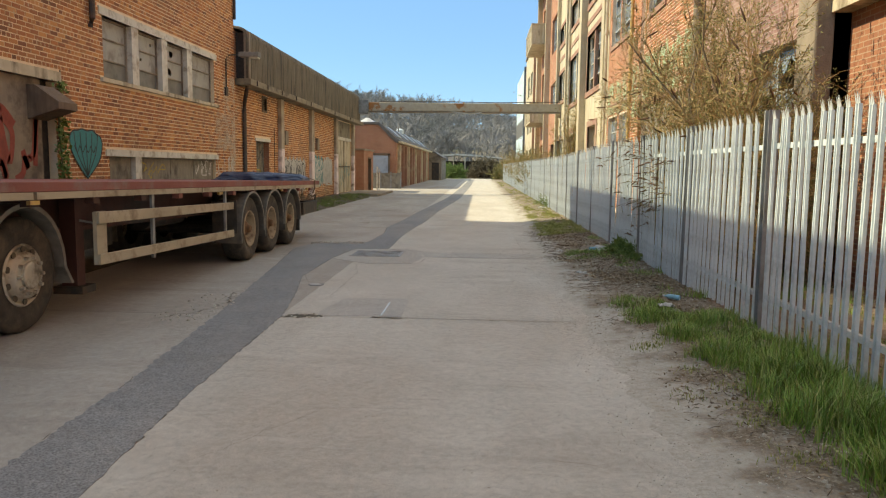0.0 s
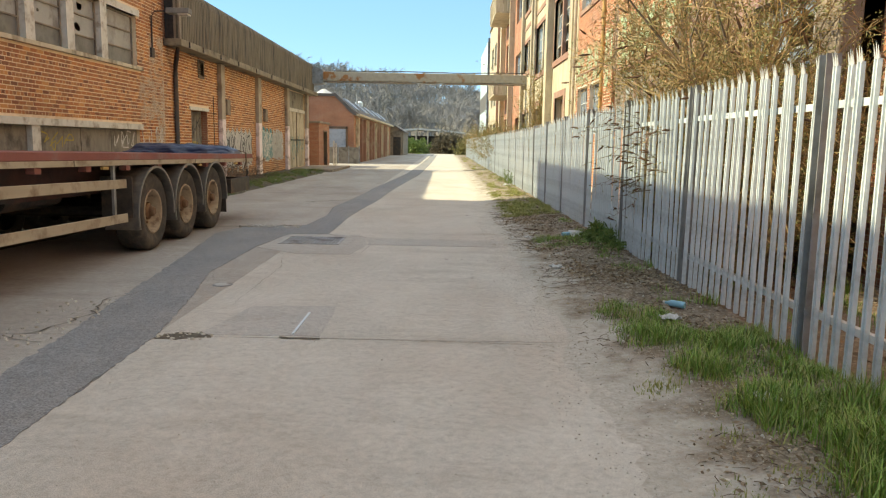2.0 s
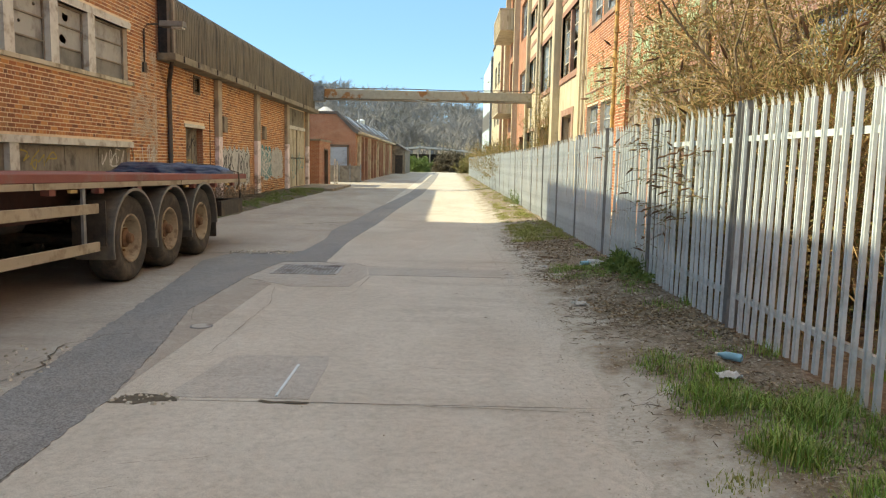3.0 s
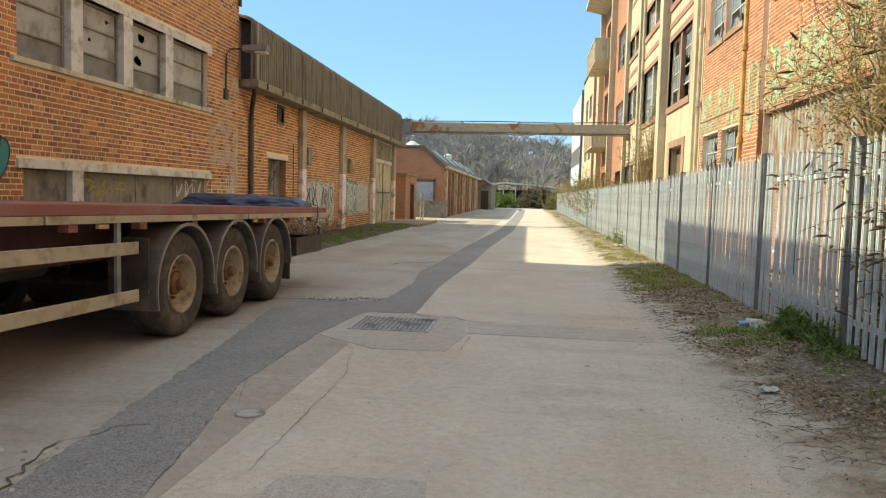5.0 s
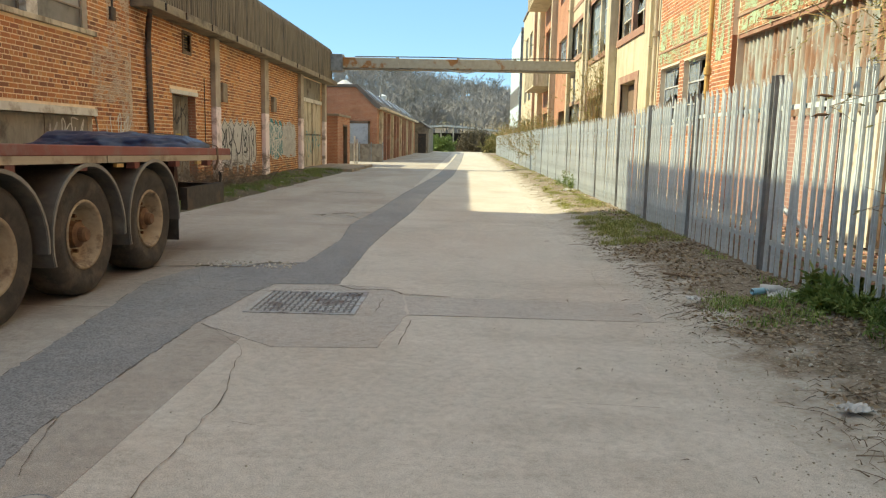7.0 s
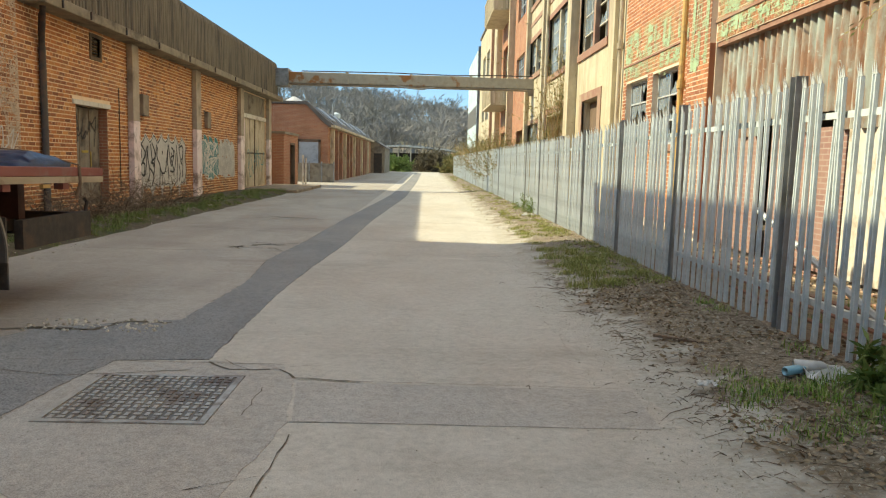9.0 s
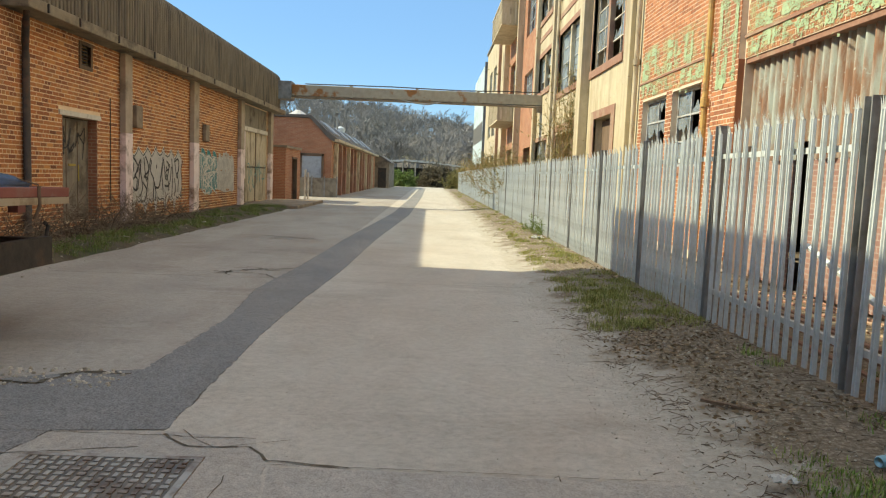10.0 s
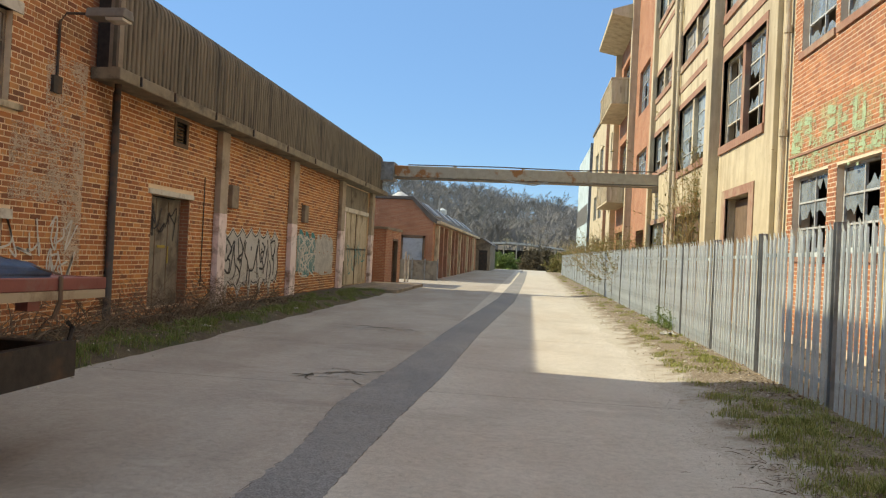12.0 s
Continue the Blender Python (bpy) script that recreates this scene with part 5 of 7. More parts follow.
pale = pale_shape()
pale_me = pale.mesh("pale")
pale_me.materials.append(GALV)
rp = random.Random(9)
PV, PF = [], []
single = 0
pv = np.array(pale.v)
for b in range(33):
    y0, BAY = POSTS[b], POSTS[b + 1] - POSTS[b]
    dz = fence_z(y0)
    o = new("post", post_me)
    o.matrix_basis = pose(FX + 0.01, y0, 0.06 + dz, 0, rp.uniform(-0.6, 0.6), 0)
    o.parent = fence
    for z in (0.42, 1.84):
        o = new("rail", rail_me)
        o.matrix_basis = pose(FX, y0, z + dz + rp.uniform(-0.01, 0.01))
        o.parent = fence
    for k in range(17):
        y = y0 + 0.13 + k * (BAY - 0.26) / 16
        m = pose(FX - 0.018 + rp.uniform(-0.006, 0.006), y + rp.uniform(-0.008, 0.008), 0.09 + fence_z(y) + rp.uniform(-0.015, 0.015), rp.gauss(0, 0.3) + (1.5 if b == 3 and k > 11 else 0), rp.gauss(0, 0.4), rp.gauss(0, 2))
        if 2 <= b < 20 and single < 300:
            o = new("pale", pale_me)
            o.matrix_basis = m
            o.parent = fence
            single += 1
        else:
            n = len(PV)
            PV += [tuple(m @ Vector(p)) for p in pale.v]
            PF += [tuple(i + n for i in f) for f in pale.f]
tagged(part("pale_run", quad_mesh("pale_run", PV, PF, GALV), GALV, fence), kind="stuff")


# ---- flatbed trailer ----
def deck_z(y):
    return 1.45 - (y - 6.0) * 0.0165


def sloped(s):
    s.v = [(x, y, z + deck_z(y)) for x, y, z in s.v]
    return s


TR = thing("flatbed_trailer", "worn red flatbed trailer with three axles", "trailer")
TX0, TX1, TY0, TY1 = -6.2, -3.72, 2.6, 17.7
for k in range(10):
    xa = TX0 + 0.08 + k * 0.232
    part("deck_plank", sloped(Shape().box(xa, xa + 0.226, TY0, TY1 - 0.05, -0.06, -0.005)), DECKRED, TR)
soft(part("side_rave", sloped(Shape().box(TX1 - 0.07, TX1, TY0, TY1, -0.09, 0.0)), DECKRED, TR), 0.008)
rave = Shape()
for a, b in ((2.6, 6.35), (6.4, 10.2), (10.23, 14.1), (14.13, 17.68)):
    rave.box(TX1 - 0.06, TX1 + 0.006, a, b, -0.155, -0.092)
part("marker_strip", sloped(rave), GUARD, TR, "pale lower edge strip")
part("side_rave", sloped(Shape().box(TX0, TX0 + 0.07, TY0, TY1, -0.155, 0.0)), DECKRED, TR)
part("rear_rave", sloped(Shape().box(TX0 + 0.07, TX1 - 0.07, TY1 - 0.05, TY1, -0.155, 0.0)), DECKRED, TR)
for x in (-5.6, -4.45):
    part("chassis_beam", sloped(Shape().box(x, x + 0.14, TY0, TY1 - 0.8, -0.55, -0.5).box(x + 0.06, x + 0.08, TY0, TY1 - 0.8, -0.5, -0.1).box(x, x + 0.14, TY0, TY1 - 0.8, -0.1, -0.06)), DARKRED, TR)
for y in np.arange(3.2, 17.4, 1.05):
    part("cross_bearer", sloped(Shape().box(TX0 + 0.07, TX1 - 0.075, y, y + 0.07, -0.16, -0.062).box(TX1 - 0.11, TX1 - 0.02, y - 0.02, y + 0.10, -0.22, -0.157)), DECKRED if y > 9 else DARKRED, TR)


def arc_sheet(outer, inner, x0, x1):
    """A curved sheet between two arcs, one joined mesh."""
    return Shape().prism(list(outer) + list(inner)[::-1], "x", x0, x1)


def wheel(x, y, r=0.54, side=1):
    """A wide single tyre on a dished steel rim; the outer side faces +x times side."""
    w = part("wheel", Shape().lathe([(side * a, b) for a, b in ((-0.36, 0.30), (-0.38, r - 0.09), (-0.35, r - 0.02), (-0.30, r), (-0.08, r), (-0.03, r - 0.02), (0.0, r - 0.09), (-0.005, r - 0.14), (-0.03, 0.305))], (x, y, r), 40), RUBBER, TR, "dusty black tyre", smooth=True, fix=True)
    tr = Shape()
    for k in range(4):
        xx = x - side * (0.09 + k * 0.063)
        tr.lathe([(0, r + 0.001), (side * 0.012, r - 0.004), (side * 0.012, r + 0.001)], (xx, y, r), 36)
    part("groove", tr, DARKSTEEL, w)
    part("rim", Shape().lathe([(side * a, b) for a, b in ((-0.025, 0.31), (-0.01, 0.30), (-0.03, 0.275), (-0.15, 0.25), (-0.19, 0.20), (-0.17, 0.15), (-0.17, 0.0))], (x, y, r), 32), RIM, w, smooth=True, fix=True)
    part("hub", Shape().lathe([(side * a, b) for a, b in ((-0.18, 0.125), (-0.08, 0.115), (-0.06, 0.07), (-0.02, 0.065), (0.0, 0.05), (0.0, 0.0))], (x, y, r), 20), HUBRUST, w, smooth=False, fix=True)
    for k in range(10):
        a = k * 0.628
        part("wheel_nut", Shape().tube([(x - side * 0.175, y + 0.165 * math.cos(a), r + 0.165 * math.sin(a)), (x - side * 0.125, y + 0.165 * math.cos(a), r + 0.165 * math.sin(a))], 0.018, 6), HUBRUST, w)
    return w


AXLES = (12.44, 13.75, 15.10)
for y in AXLES:
    wheel(TX1 - 0.02, y)
    wheel(TX0 + 0.02, y, side=-1)
    part("axle", Shape().tube([(TX0 + 0.4, y, 0.52), (TX1 - 0.4, y, 0.52)], 0.075, 10), DARKSTEEL, TR)
    # mudguard: a rolled sheet with a pale lip and a flap
    outer = [(y + 0.64 * math.cos(a), 0.53 + 0.63 * math.sin(a)) for a in np.linspace(-0.10, math.pi + 0.30, 22)]
    inner = [(y + 0.62 * math.cos(a), 0.53 + 0.61 * math.sin(a)) for a in np.linspace(-0.10, math.pi + 0.30, 22)]
    mg = arc_sheet(outer, inner, TX1 - 0.44, TX1 + 0.015)
    g = part("mudguard", mg, FENDER, TR, "dark plastic mudguard")
    lip = arc_sheet([(p[0], p[1] + 0.012) for p in outer], inner, TX1 + 0.016, TX1 + 0.03)
    part("lip", lip, MUDEDGE, g)
    part("mudguard", mg.mesh("mudguard"), FENDER, TR).location = (-2.05, 0, 0)
part("mud_flap", Shape().box(TX1 - 0.42, TX1 - 0.02, 15.80, 15.82, 0.22, 0.85), RUBBER, TR)
part("mud_flap", Shape().box(TX1 - 0.42, TX1 - 0.02, 11.72, 11.74, 0.52, 1.05), RUBBER, TR)
# side guard: two boards on uprights
sg = part("side_guard", Shape().box(TX1 - 0.06, TX1 - 0.02, 7.42, 7.62, 0.58, 1.12), GUARD, TR, "pale weathered side guard")
soft(part("guard_rail", Shape().prism([(7.42, 1.0), (11.5, 0.92), (11.5, 1.03), (7.42, 1.12)], "x", TX1 - 0.018, TX1 + 0.012), GUARD, sg, fix=True), 0.006)
soft(part("guard_rail", Shape().prism([(7.42, 0.58), (11.5, 0.49), (11.5, 0.60), (7.42, 0.69)], "x", TX1 - 0.018, TX1 + 0.012), GUARD, sg, fix=True), 0.006)
for y in (8.7, 11.2):
    part("guard_upright", Shape().box(TX1 - 0.05, TX1 - 0.02, y, y + 0.06, 0.5, 1.25), GALV_DARK, sg)
# landing leg, boxes and air tank under the deck
leg = part("landing_leg", Shape().box(TX1 - 0.60, TX1 - 0.43, 7.75, 7.91, 0.30, 1.25), DARKRED, TR)
part("foot", Shape().box(TX1 - 0.67, TX1 - 0.35, 7.70, 7.97, 0.22, 0.30), DARKSTEEL, leg)
part("crank", Shape().tube([(TX1 - 0.43, 7.83, 1.0), (TX1 - 0.3, 8.0, 0.95), (TX1 - 0.3, 8.0, 0.55)], 0.015, 6), GALV_DARK, leg)
part("tool_box", Shape().box(-5.3, -4.7, 8.2, 9.6, 0.55, 1.1), DARKSTEEL, TR)
part("air_tank", Shape().tube([(-4.5, 10.0, 0.85), (-4.5, 11.2, 0.85)], 0.14, 14), DARKSTEEL, TR)
for y in (6.3, 10.9, 14.3, 16.4):
    part("marker_lamp", sloped(Shape().box(TX1 - 0.03, TX1 + 0.004, y, y + 0.14, -0.20, -0.165)), YELLOWPIPE, TR, "small amber side marker")
# rear end
part("rear_beam", Shape().box(TX0 + 0.2, TX1 - 0.45, 16.8, 16.92, 0.75, 1.15), DARKRED, TR)
bump = soft(part("rear_bumper", Shape().box(TX0 + 0.1, TX1 - 0.02, 17.18, 17.29, 0.56, 0.80), DARKSTEEL, TR, "black steel underrun bumper"), 0.012)
part("bumper_end", Shape().box(TX1 - 0.06, TX1 + 0.02, 16.0, 17.32, 0.55, 0.81), DARKSTEEL, bump)
part("bumper_hook", Shape().tube([(TX1 - 0.02, 17.29, 0.79), (TX1 - 0.02, 17.33, 0.90), (TX1 - 0.02, 17.27, 0.94)], 0.018, 6), DARKSTEEL, bump)
for x in (-5.4, -4.5):
    part("bumper_arm", Shape().box(x, x + 0.08, 16.6, 17.19, 0.6, 1.0), DARKSTEEL, bump)
part("strap", Shape().tube([(TX1 + 0.01, 17.12, 1.28), (TX1 + 0.015, 17.12, 1.1), (TX1 - 0.02, 17.1, 0.98)], 0.016, 6).tube([(TX1 + 0.01, 17.12, 1.29), (-4.1, 16.9, 1.42), (-4.4, 16.7, 1.45)], 0.008, 5), OLDWOOD, TR)

# tarpaulin rolled up across the deck
tarp = thing("folded_tarpaulin", "crumpled navy tarpaulin rolled up across the deck", "tarpaulin")
tv, tf = [], []
nu, nv = 72, 34
for i in range(nu + 1):
    u = i / nu
    x = -5.85 + 2.02 * u
    for k in range(nv + 1):
        a = math.pi * k / nv
        rr = 1 + 0.30 * noise.noise((x * 2.3, math.cos(a) * 1.5, math.sin(a) * 1.5)) + 0.09 * noise.noise((x * 6, a * 4, 2)) + 0.03 * noise.noise((x * 15, a * 8, 4))
        h = 0.165 * (min(1, 9 * u + 0.25) * min(1, 10 * (1 - u) + 0.5)) * (1 + 0.12 * noise.noise((x * 1.3, 5, 5)))
        w = 0.40 * (1 + 0.15 * noise.noise((x * 1.1, 8, 1)))
        y = 16.75 + w * rr * math.cos(a)
        tv.append((x, y, deck_z(y) - 0.004 + max(h * rr * math.sin(a), 0)))
for i in range(nu):
    for k in range(nv):
        a = i * (nv + 1) + k
        tf.append((a, a + nv + 1, a + nv + 2, a + 1))
tf.append(tuple(range(nv + 1)))
tf.append(tuple(nu * (nv + 1) + k for k in range(nv + 1))[::-1])
part("cloth", quad_mesh("cloth", tv, tf, TARP), TARP, tarp, smooth=True, fix=True)

# ---- lorry coupled before the trailer ----
LO = thing("tractor_unit", "rear wheel and chassis of the lorry under the trailer", "lorry")
LY, LR, LX = 6.85, 0.55, -4.15
tw = part("wheel", Shape().lathe([(-0.30, 0.30), (-0.32, LR - 0.08), (-0.26, LR), (-0.06, LR), (-0.02, LR - 0.03), (0.0, LR - 0.10), (-0.01, LR - 0.18), (-0.03, 0.295)], (LX, LY, LR), 44), RUBBER, LO, "large worn lorry tyre", smooth=True, fix=True)
part("rim", Shape().lathe([(-0.02, 0.30), (0.0, 0.285), (-0.03, 0.26), (-0.05, 0.235), (0.035, 0.215), (0.05, 0.17), (0.05, 0.0)], (LX, LY, LR), 36), ALLOY, tw, smooth=True, fix=True)
part("hub_cap", Shape().lathe([(0.045, 0.135), (0.072, 0.130), (0.080, 0.115), (0.080, 0.0)], (LX, LY, LR), 24), ALLOY, tw, fix=True)
for k in range(10):
    a = k * 0.6283
    part("wheel_nut", Shape().tube([(LX + 0.045, LY + 0.172 * math.cos(a), LR + 0.172 * math.sin(a)), (LX + 0.088, LY + 0.172 * math.cos(a), LR + 0.172 * math.sin(a))], [0.024, 0.018], 6), ALLOY, tw)
    # solid dark discs: the shade inside the rim's openings, put into colour
    part("rim_slot_shade", Shape().tube([(LX - 0.012, LY + 0.25 * math.cos(a + 0.3), LR + 0.25 * math.sin(a + 0.3)), (LX - 0.002, LY + 0.25 * math.cos(a + 0.3), LR + 0.25 * math.sin(a + 0.3))], 0.032, 10), CRACK, tw)
fo = [(LY + 0.66 * math.cos(a), LR + 0.68 * math.sin(a)) for a in np.linspace(0.0, math.pi, 20)]
fi = [(LY + 0.615 * math.cos(a), LR + 0.635 * math.sin(a)) for a in np.linspace(0.0, math.pi, 20)]
fs = arc_sheet([(fo[0][0] + 0.13, 0.36)] + fo, [(fi[0][0] + 0.13, 0.36)] + fi, LX - 0.5, LX + 0.03)
part("mudguard", fs, LORRYGUARD, LO, "grey plastic lorry mudguard")
for x in (-5.4, -4.6):
    part("chassis_rail", Shape().box(x, x + 0.08, 2.6, 7.65, 0.72, 0.98), DARKSTEEL, LO)
part("fifth_wheel", Shape().box(-5.3, -4.6, 6.2, 7.3, 0.98, 1.08), DARKSTEEL, LO)
part("axle", Shape().tube([(-6.0, LY, LR), (LX - 0.3, LY, LR)], 0.1, 10), DARKSTEEL, LO)
part("tail_lamp", Shape().box(LX - 0.55, LX - 0.2, 7.66, 7.71, 0.72, 0.84), P_RED, LO)
w2 = part("wheel", Shape().lathe([(0.30, 0.0), (0.30, 0.30), (0.32, LR - 0.08), (0.26, LR), (0.06, LR), (0.0, LR - 0.10), (0.03, 0.295), (0.1, 0.0)], (-6.3, LY, LR), 32), RUBBER, LO, smooth=True, fix=True)


# ---- painted signs and graffiti ----
def on_wall_w(u, v):
    return (WX + 0.0135, u, v)


def on_wall_e(u, v):
    return (EX - 0.0135, u, v)


def lift(place, d):
    def f(u, v):
        x, y, z = place(u, v)
        return (x + d, y, z)
    return f


def curve(pts, n=6):
    """A smooth line through the points."""
    out = []
    for i in range(len(pts) - 1):
        p0, p1, p2, p3 = [Vector(pts[min(max(k, 0), len(pts) - 1)]) for k in (i - 1, i, i + 1, i + 2)]
        for s in range(n):
            t = s / n
            out.append(0.5 * ((2 * p1) + (p2 - p0) * t + (2 * p0 - 5 * p1 + 4 * p2 - p3) * t * t + (3 * p1 - p0 - 3 * p2 + p3) * t ** 3))
    return out + [Vector(pts[-1])]


rg = random.Random(31)
layer = [0]


def next_layer(place, sign, base=0.0):
    """Each stroke a hair above the one before, so that none lie in one plane."""
    layer[0] = (layer[0] + 1) % 9
    return lift(place, sign * (base + 0.0005 * layer[0]))


def tag(y0, y1, z0, z1, loops, width, place, material, label):
    g = thing("graffiti", label, "graffiti")
    s = Shape()
    for k in range(loops):
        a = y0 + (y1 - y0) * k / loops
        w = (y1 - y0) / loops
        pts = [(a + w * rg.uniform(-0.2, 1.3), z0 + (z1 - z0) * rg.uniform(0, 1)) for _ in range(5)]
        s.ribbon(curve(pts), width, next_layer(place, 1))
    tagged(part("paint", s, material, g), kind="stuff")
    return g


def piece(y0, y1, z0, z1, letters, fill, line, label, extra=None):
    """A filled piece: fat letters with a dark outline and a spiky edge."""
    g = thing("graffiti", label, "graffiti")
    base, inner, lines = Shape(), Shape(), Shape()
    w = (y1 - y0) / letters
    for k in range(letters):
        a, zt, zb = y0 + k * w, z1 - rg.uniform(0, 0.15) * (z1 - z0), z0 + rg.uniform(0, 0.22) * (z1 - z0)
        strokes = [[(a + 0.2 * w, zb), (a + 0.25 * w, (zt + zb) / 2), (a + 0.2 * w, zt)], [(a + 0.2 * w, zt), (a + 0.6 * w, zt - 0.05), (a + 0.8 * w, (zt + zb) / 2 + 0.15)],
                   [(a + 0.8 * w, (zt + zb) / 2 + 0.1), (a + 0.7 * w, (zt + zb) / 2 - 0.2), (a + 0.85 * w, zb)]]
        if k % 2:
            strokes.append([(a + 0.25 * w, (zt + zb) / 2), (a + 0.8 * w, (zt + zb) / 2)])
        for st in strokes:
            base.ribbon(curve(st, 4), w * 0.66, next_layer(on_wall_w, 1))
            inner.ribbon(curve(st, 4), w * 0.60, next_layer(on_wall_w, 1, 0.005))
            q = [(p.x + rg.uniform(-0.04, 0.04), p.y) for p in curve(st, 3)]
            lines.ribbon(q, 0.03, next_layer(on_wall_w, 1, 0.010))
            o = w * 0.21
            lines.ribbon([(p[0] + o, p[1] + rg.uniform(-0.05, 0.05)) for p in q], 0.038, next_layer(on_wall_w, 1, 0.010))
            lines.ribbon([(p[0] - o, p[1] + rg.uniform(-0.05, 0.05)) for p in q], 0.038, next_layer(on_wall_w, 1, 0.010))
        for _ in range(3):
            c = (a + rg.uniform(0.1, 0.9) * w, z0 + rg.uniform(0.15, 0.85) * (z1 - z0))
            lines.ribbon([c, (c[0] + rg.uniform(-0.25, 0.25), c[1] + rg.uniform(-0.3, 0.3))], 0.03, next_layer(on_wall_w, 1, 0.010))
    for nm, sh_, mt in (("outline", base, line), ("fill", inner, fill), ("stroke", lines, line)):
        tagged(part(nm, sh_, mt, g), kind="stuff")
    if extra:
        s = Shape()
        for k in range(7):
            pts = [(y0 + (y1 - y0) * rg.random(), z0 + (z1 - z0) * rg.uniform(0.05, 1)) for _ in range(4)]
            s.ribbon(curve(pts), 0.05, next_layer(on_wall_w, 1, 0.015))
        part("highlight", s, extra, g)



def spiky_piece(y0, y1, z0, z1, label):
    """One silver mass with a jagged rim and dripping points, cut into letters by black lines."""
    g = thing("graffiti", label, "graffiti")
    top, low, n = [], [], 26
    for i in range(n + 1):
        u = y0 + (y1 - y0) * i / n
        top.append((u, z1 - (0.02 if i % 4 == 0 else 0.16 if i % 2 else 0.24) - 0.10 * abs(i / n - 0.45) + rg.uniform(-0.03, 0.03)))
        low.append((u, z0 + (0.02 if i % 5 == 2 else 0.42 if i % 2 else 0.33) + rg.uniform(-0.05, 0.05)))
    for nm, grow, mt, h in (("outline", 0.035, P_WHITE, 0.0), ("rim", 0.012, P_BLACK, 0.003), ("fill", -0.012, P_SILVER, 0.006)):
        s = Shape()
        for a, b, c, d in zip(top, top[1:], low, low[1:]):
            s.add([lift(on_wall_w, h)(c[0], c[1] - grow * 1.6), lift(on_wall_w, h)(d[0], d[1] - grow * 1.6), lift(on_wall_w, h)(b[0], b[1] + grow * 1.6), lift(on_wall_w, h)(a[0], a[1] + grow * 1.6)], [(0, 1, 2, 3)])
        tagged(part(nm, s, mt, g), kind="stuff")
    s, w = Shape(), (y1 - y0) / 5
    for k in range(5):
        a, m = y0 + k * w, (z0 + z1) / 2 + 0.1
        forms = ([(a + w, z1 - 0.3), (a + 0.9 * w, m + 0.1), (a + 1.05 * w, m - 0.2), (a + 0.95 * w, z0 + 0.42)],
                  [(a + 0.25 * w, m + 0.45), (a + 0.6 * w, m + 0.42), (a + 0.62 * w, m + 0.18), (a + 0.3 * w, m + 0.08), (a + 0.65 * w, m - 0.12), (a + 0.55 * w, m - 0.4)],
                  [(a + 0.3 * w, m + 0.2), (a + 0.45 * w, m + 0.26)], [(a + 0.2 * w, m - 0.1), (a + 0.38 * w, m - 0.35), (a + 0.3 * w, z0 + 0.35)],
                 [(a + 0.15 * w, m + 0.5), (a + 0.35 * w, m - 0.1), (a + 0.8 * w, m + 0.45)], [(a + 0.2 * w, m - 0.3), (a + 0.7 * w, m - 0.3), (a + 0.85 * w, m + 0.3)])
        for q in [f for i, f in enumerate(forms) if i == 0 or (i + k) % 3]:
            s.ribbon(curve([(u + rg.uniform(-0.10, 0.10), v + rg.uniform(-0.09, 0.09)) for u, v in q], 4), 0.058, next_layer(on_wall_w, 1, 0.009))
    tagged(part("stroke", s, P_BLACK, g), kind="stuff")


spiky_piece(28.85, 32.7, 0.2, 2.0, "silver block graffiti piece with black outlines on brick")
piece(34.5, 36.4, 0.45, 2.05, 3, P_TEAL, P_WHITE, "teal graffiti piece with pale outlines on brick", P_WHITE)
piece(36.5, 38.6, 0.5, 2.05, 4, P_SILVER, P_WHITE, "pale lilac graffiti scrawl on brick", P_SILVER)
sh = thing("graffiti", "teal shell-shaped graffiti piece beside the ivy", "graffiti")
fan = [(14.45, 1.30), (14.15, 1.55), (13.90, 1.85), (13.86, 2.10), (13.97, 2.22), (14.15, 2.24), (14.3, 2.27), (14.5, 2.24), (14.68, 2.26), (14.85, 2.18), (14.98, 2.14), (15.05, 2.0), (14.98, 1.75), (14.8, 1.55)]
part("fill", Shape().add([on_wall_w(*p) for p in fan], [tuple(range(len(fan)))[::-1]]), P_TEAL, sh, fix=False)
s = Shape()
s.ribbon(curve(fan + [fan[0]], 3), 0.03, lift(on_wall_w, 0.003))
for k in range(5):
    s.ribbon(curve([(14.45, 1.35), (14.1 + k * 0.17, 1.8), (14.0 + k * 0.22, 2.2)], 5), 0.025, lift(on_wall_w, 0.003))
for k in range(4):
    s.ribbon(curve([(14.0 + k * 0.2, 1.95), (14.1 + k * 0.2, 1.82), (14.2 + k * 0.2, 1.95)], 4), 0.022, lift(on_wall_w, 0.003))
part("stroke", s, P_BLACK, sh)
tag(10.6, 13.0, 1.3, 2.55, 7, 0.13, lambda u, v: (WX - 0.055, u, v), P_RED, "faded red spray tag on the rendered door")
tag(21.6, 23.25, 1.25, 1.85, 6, 0.034, on_wall_w, P_WHITE, "thin white spray tag on the brick")
tag(22.4, 23.2, 0.75, 1.35, 4, 0.034, on_wall_w, P_WHITE, "thin white spray tag on the brick")
tag(20.3, 21.5, 1.3, 1.7, 5, 0.03, lambda u, v: (WX - 0.085, u, v), P_WHITE, "white spray tag on the boarded window")
tag(17.0, 18.2, 1.25, 1.65, 4, 0.03, lambda u, v: (WX - 0.085, u, v), P_YELLOW, "yellow spray tag on the boarded window")
tag(25.75, 26.9, 1.55, 2.3, 5, 0.035, lambda u, v: (WX - 0.186, u, v), P_BLACK, "black spray tag on the plank door")
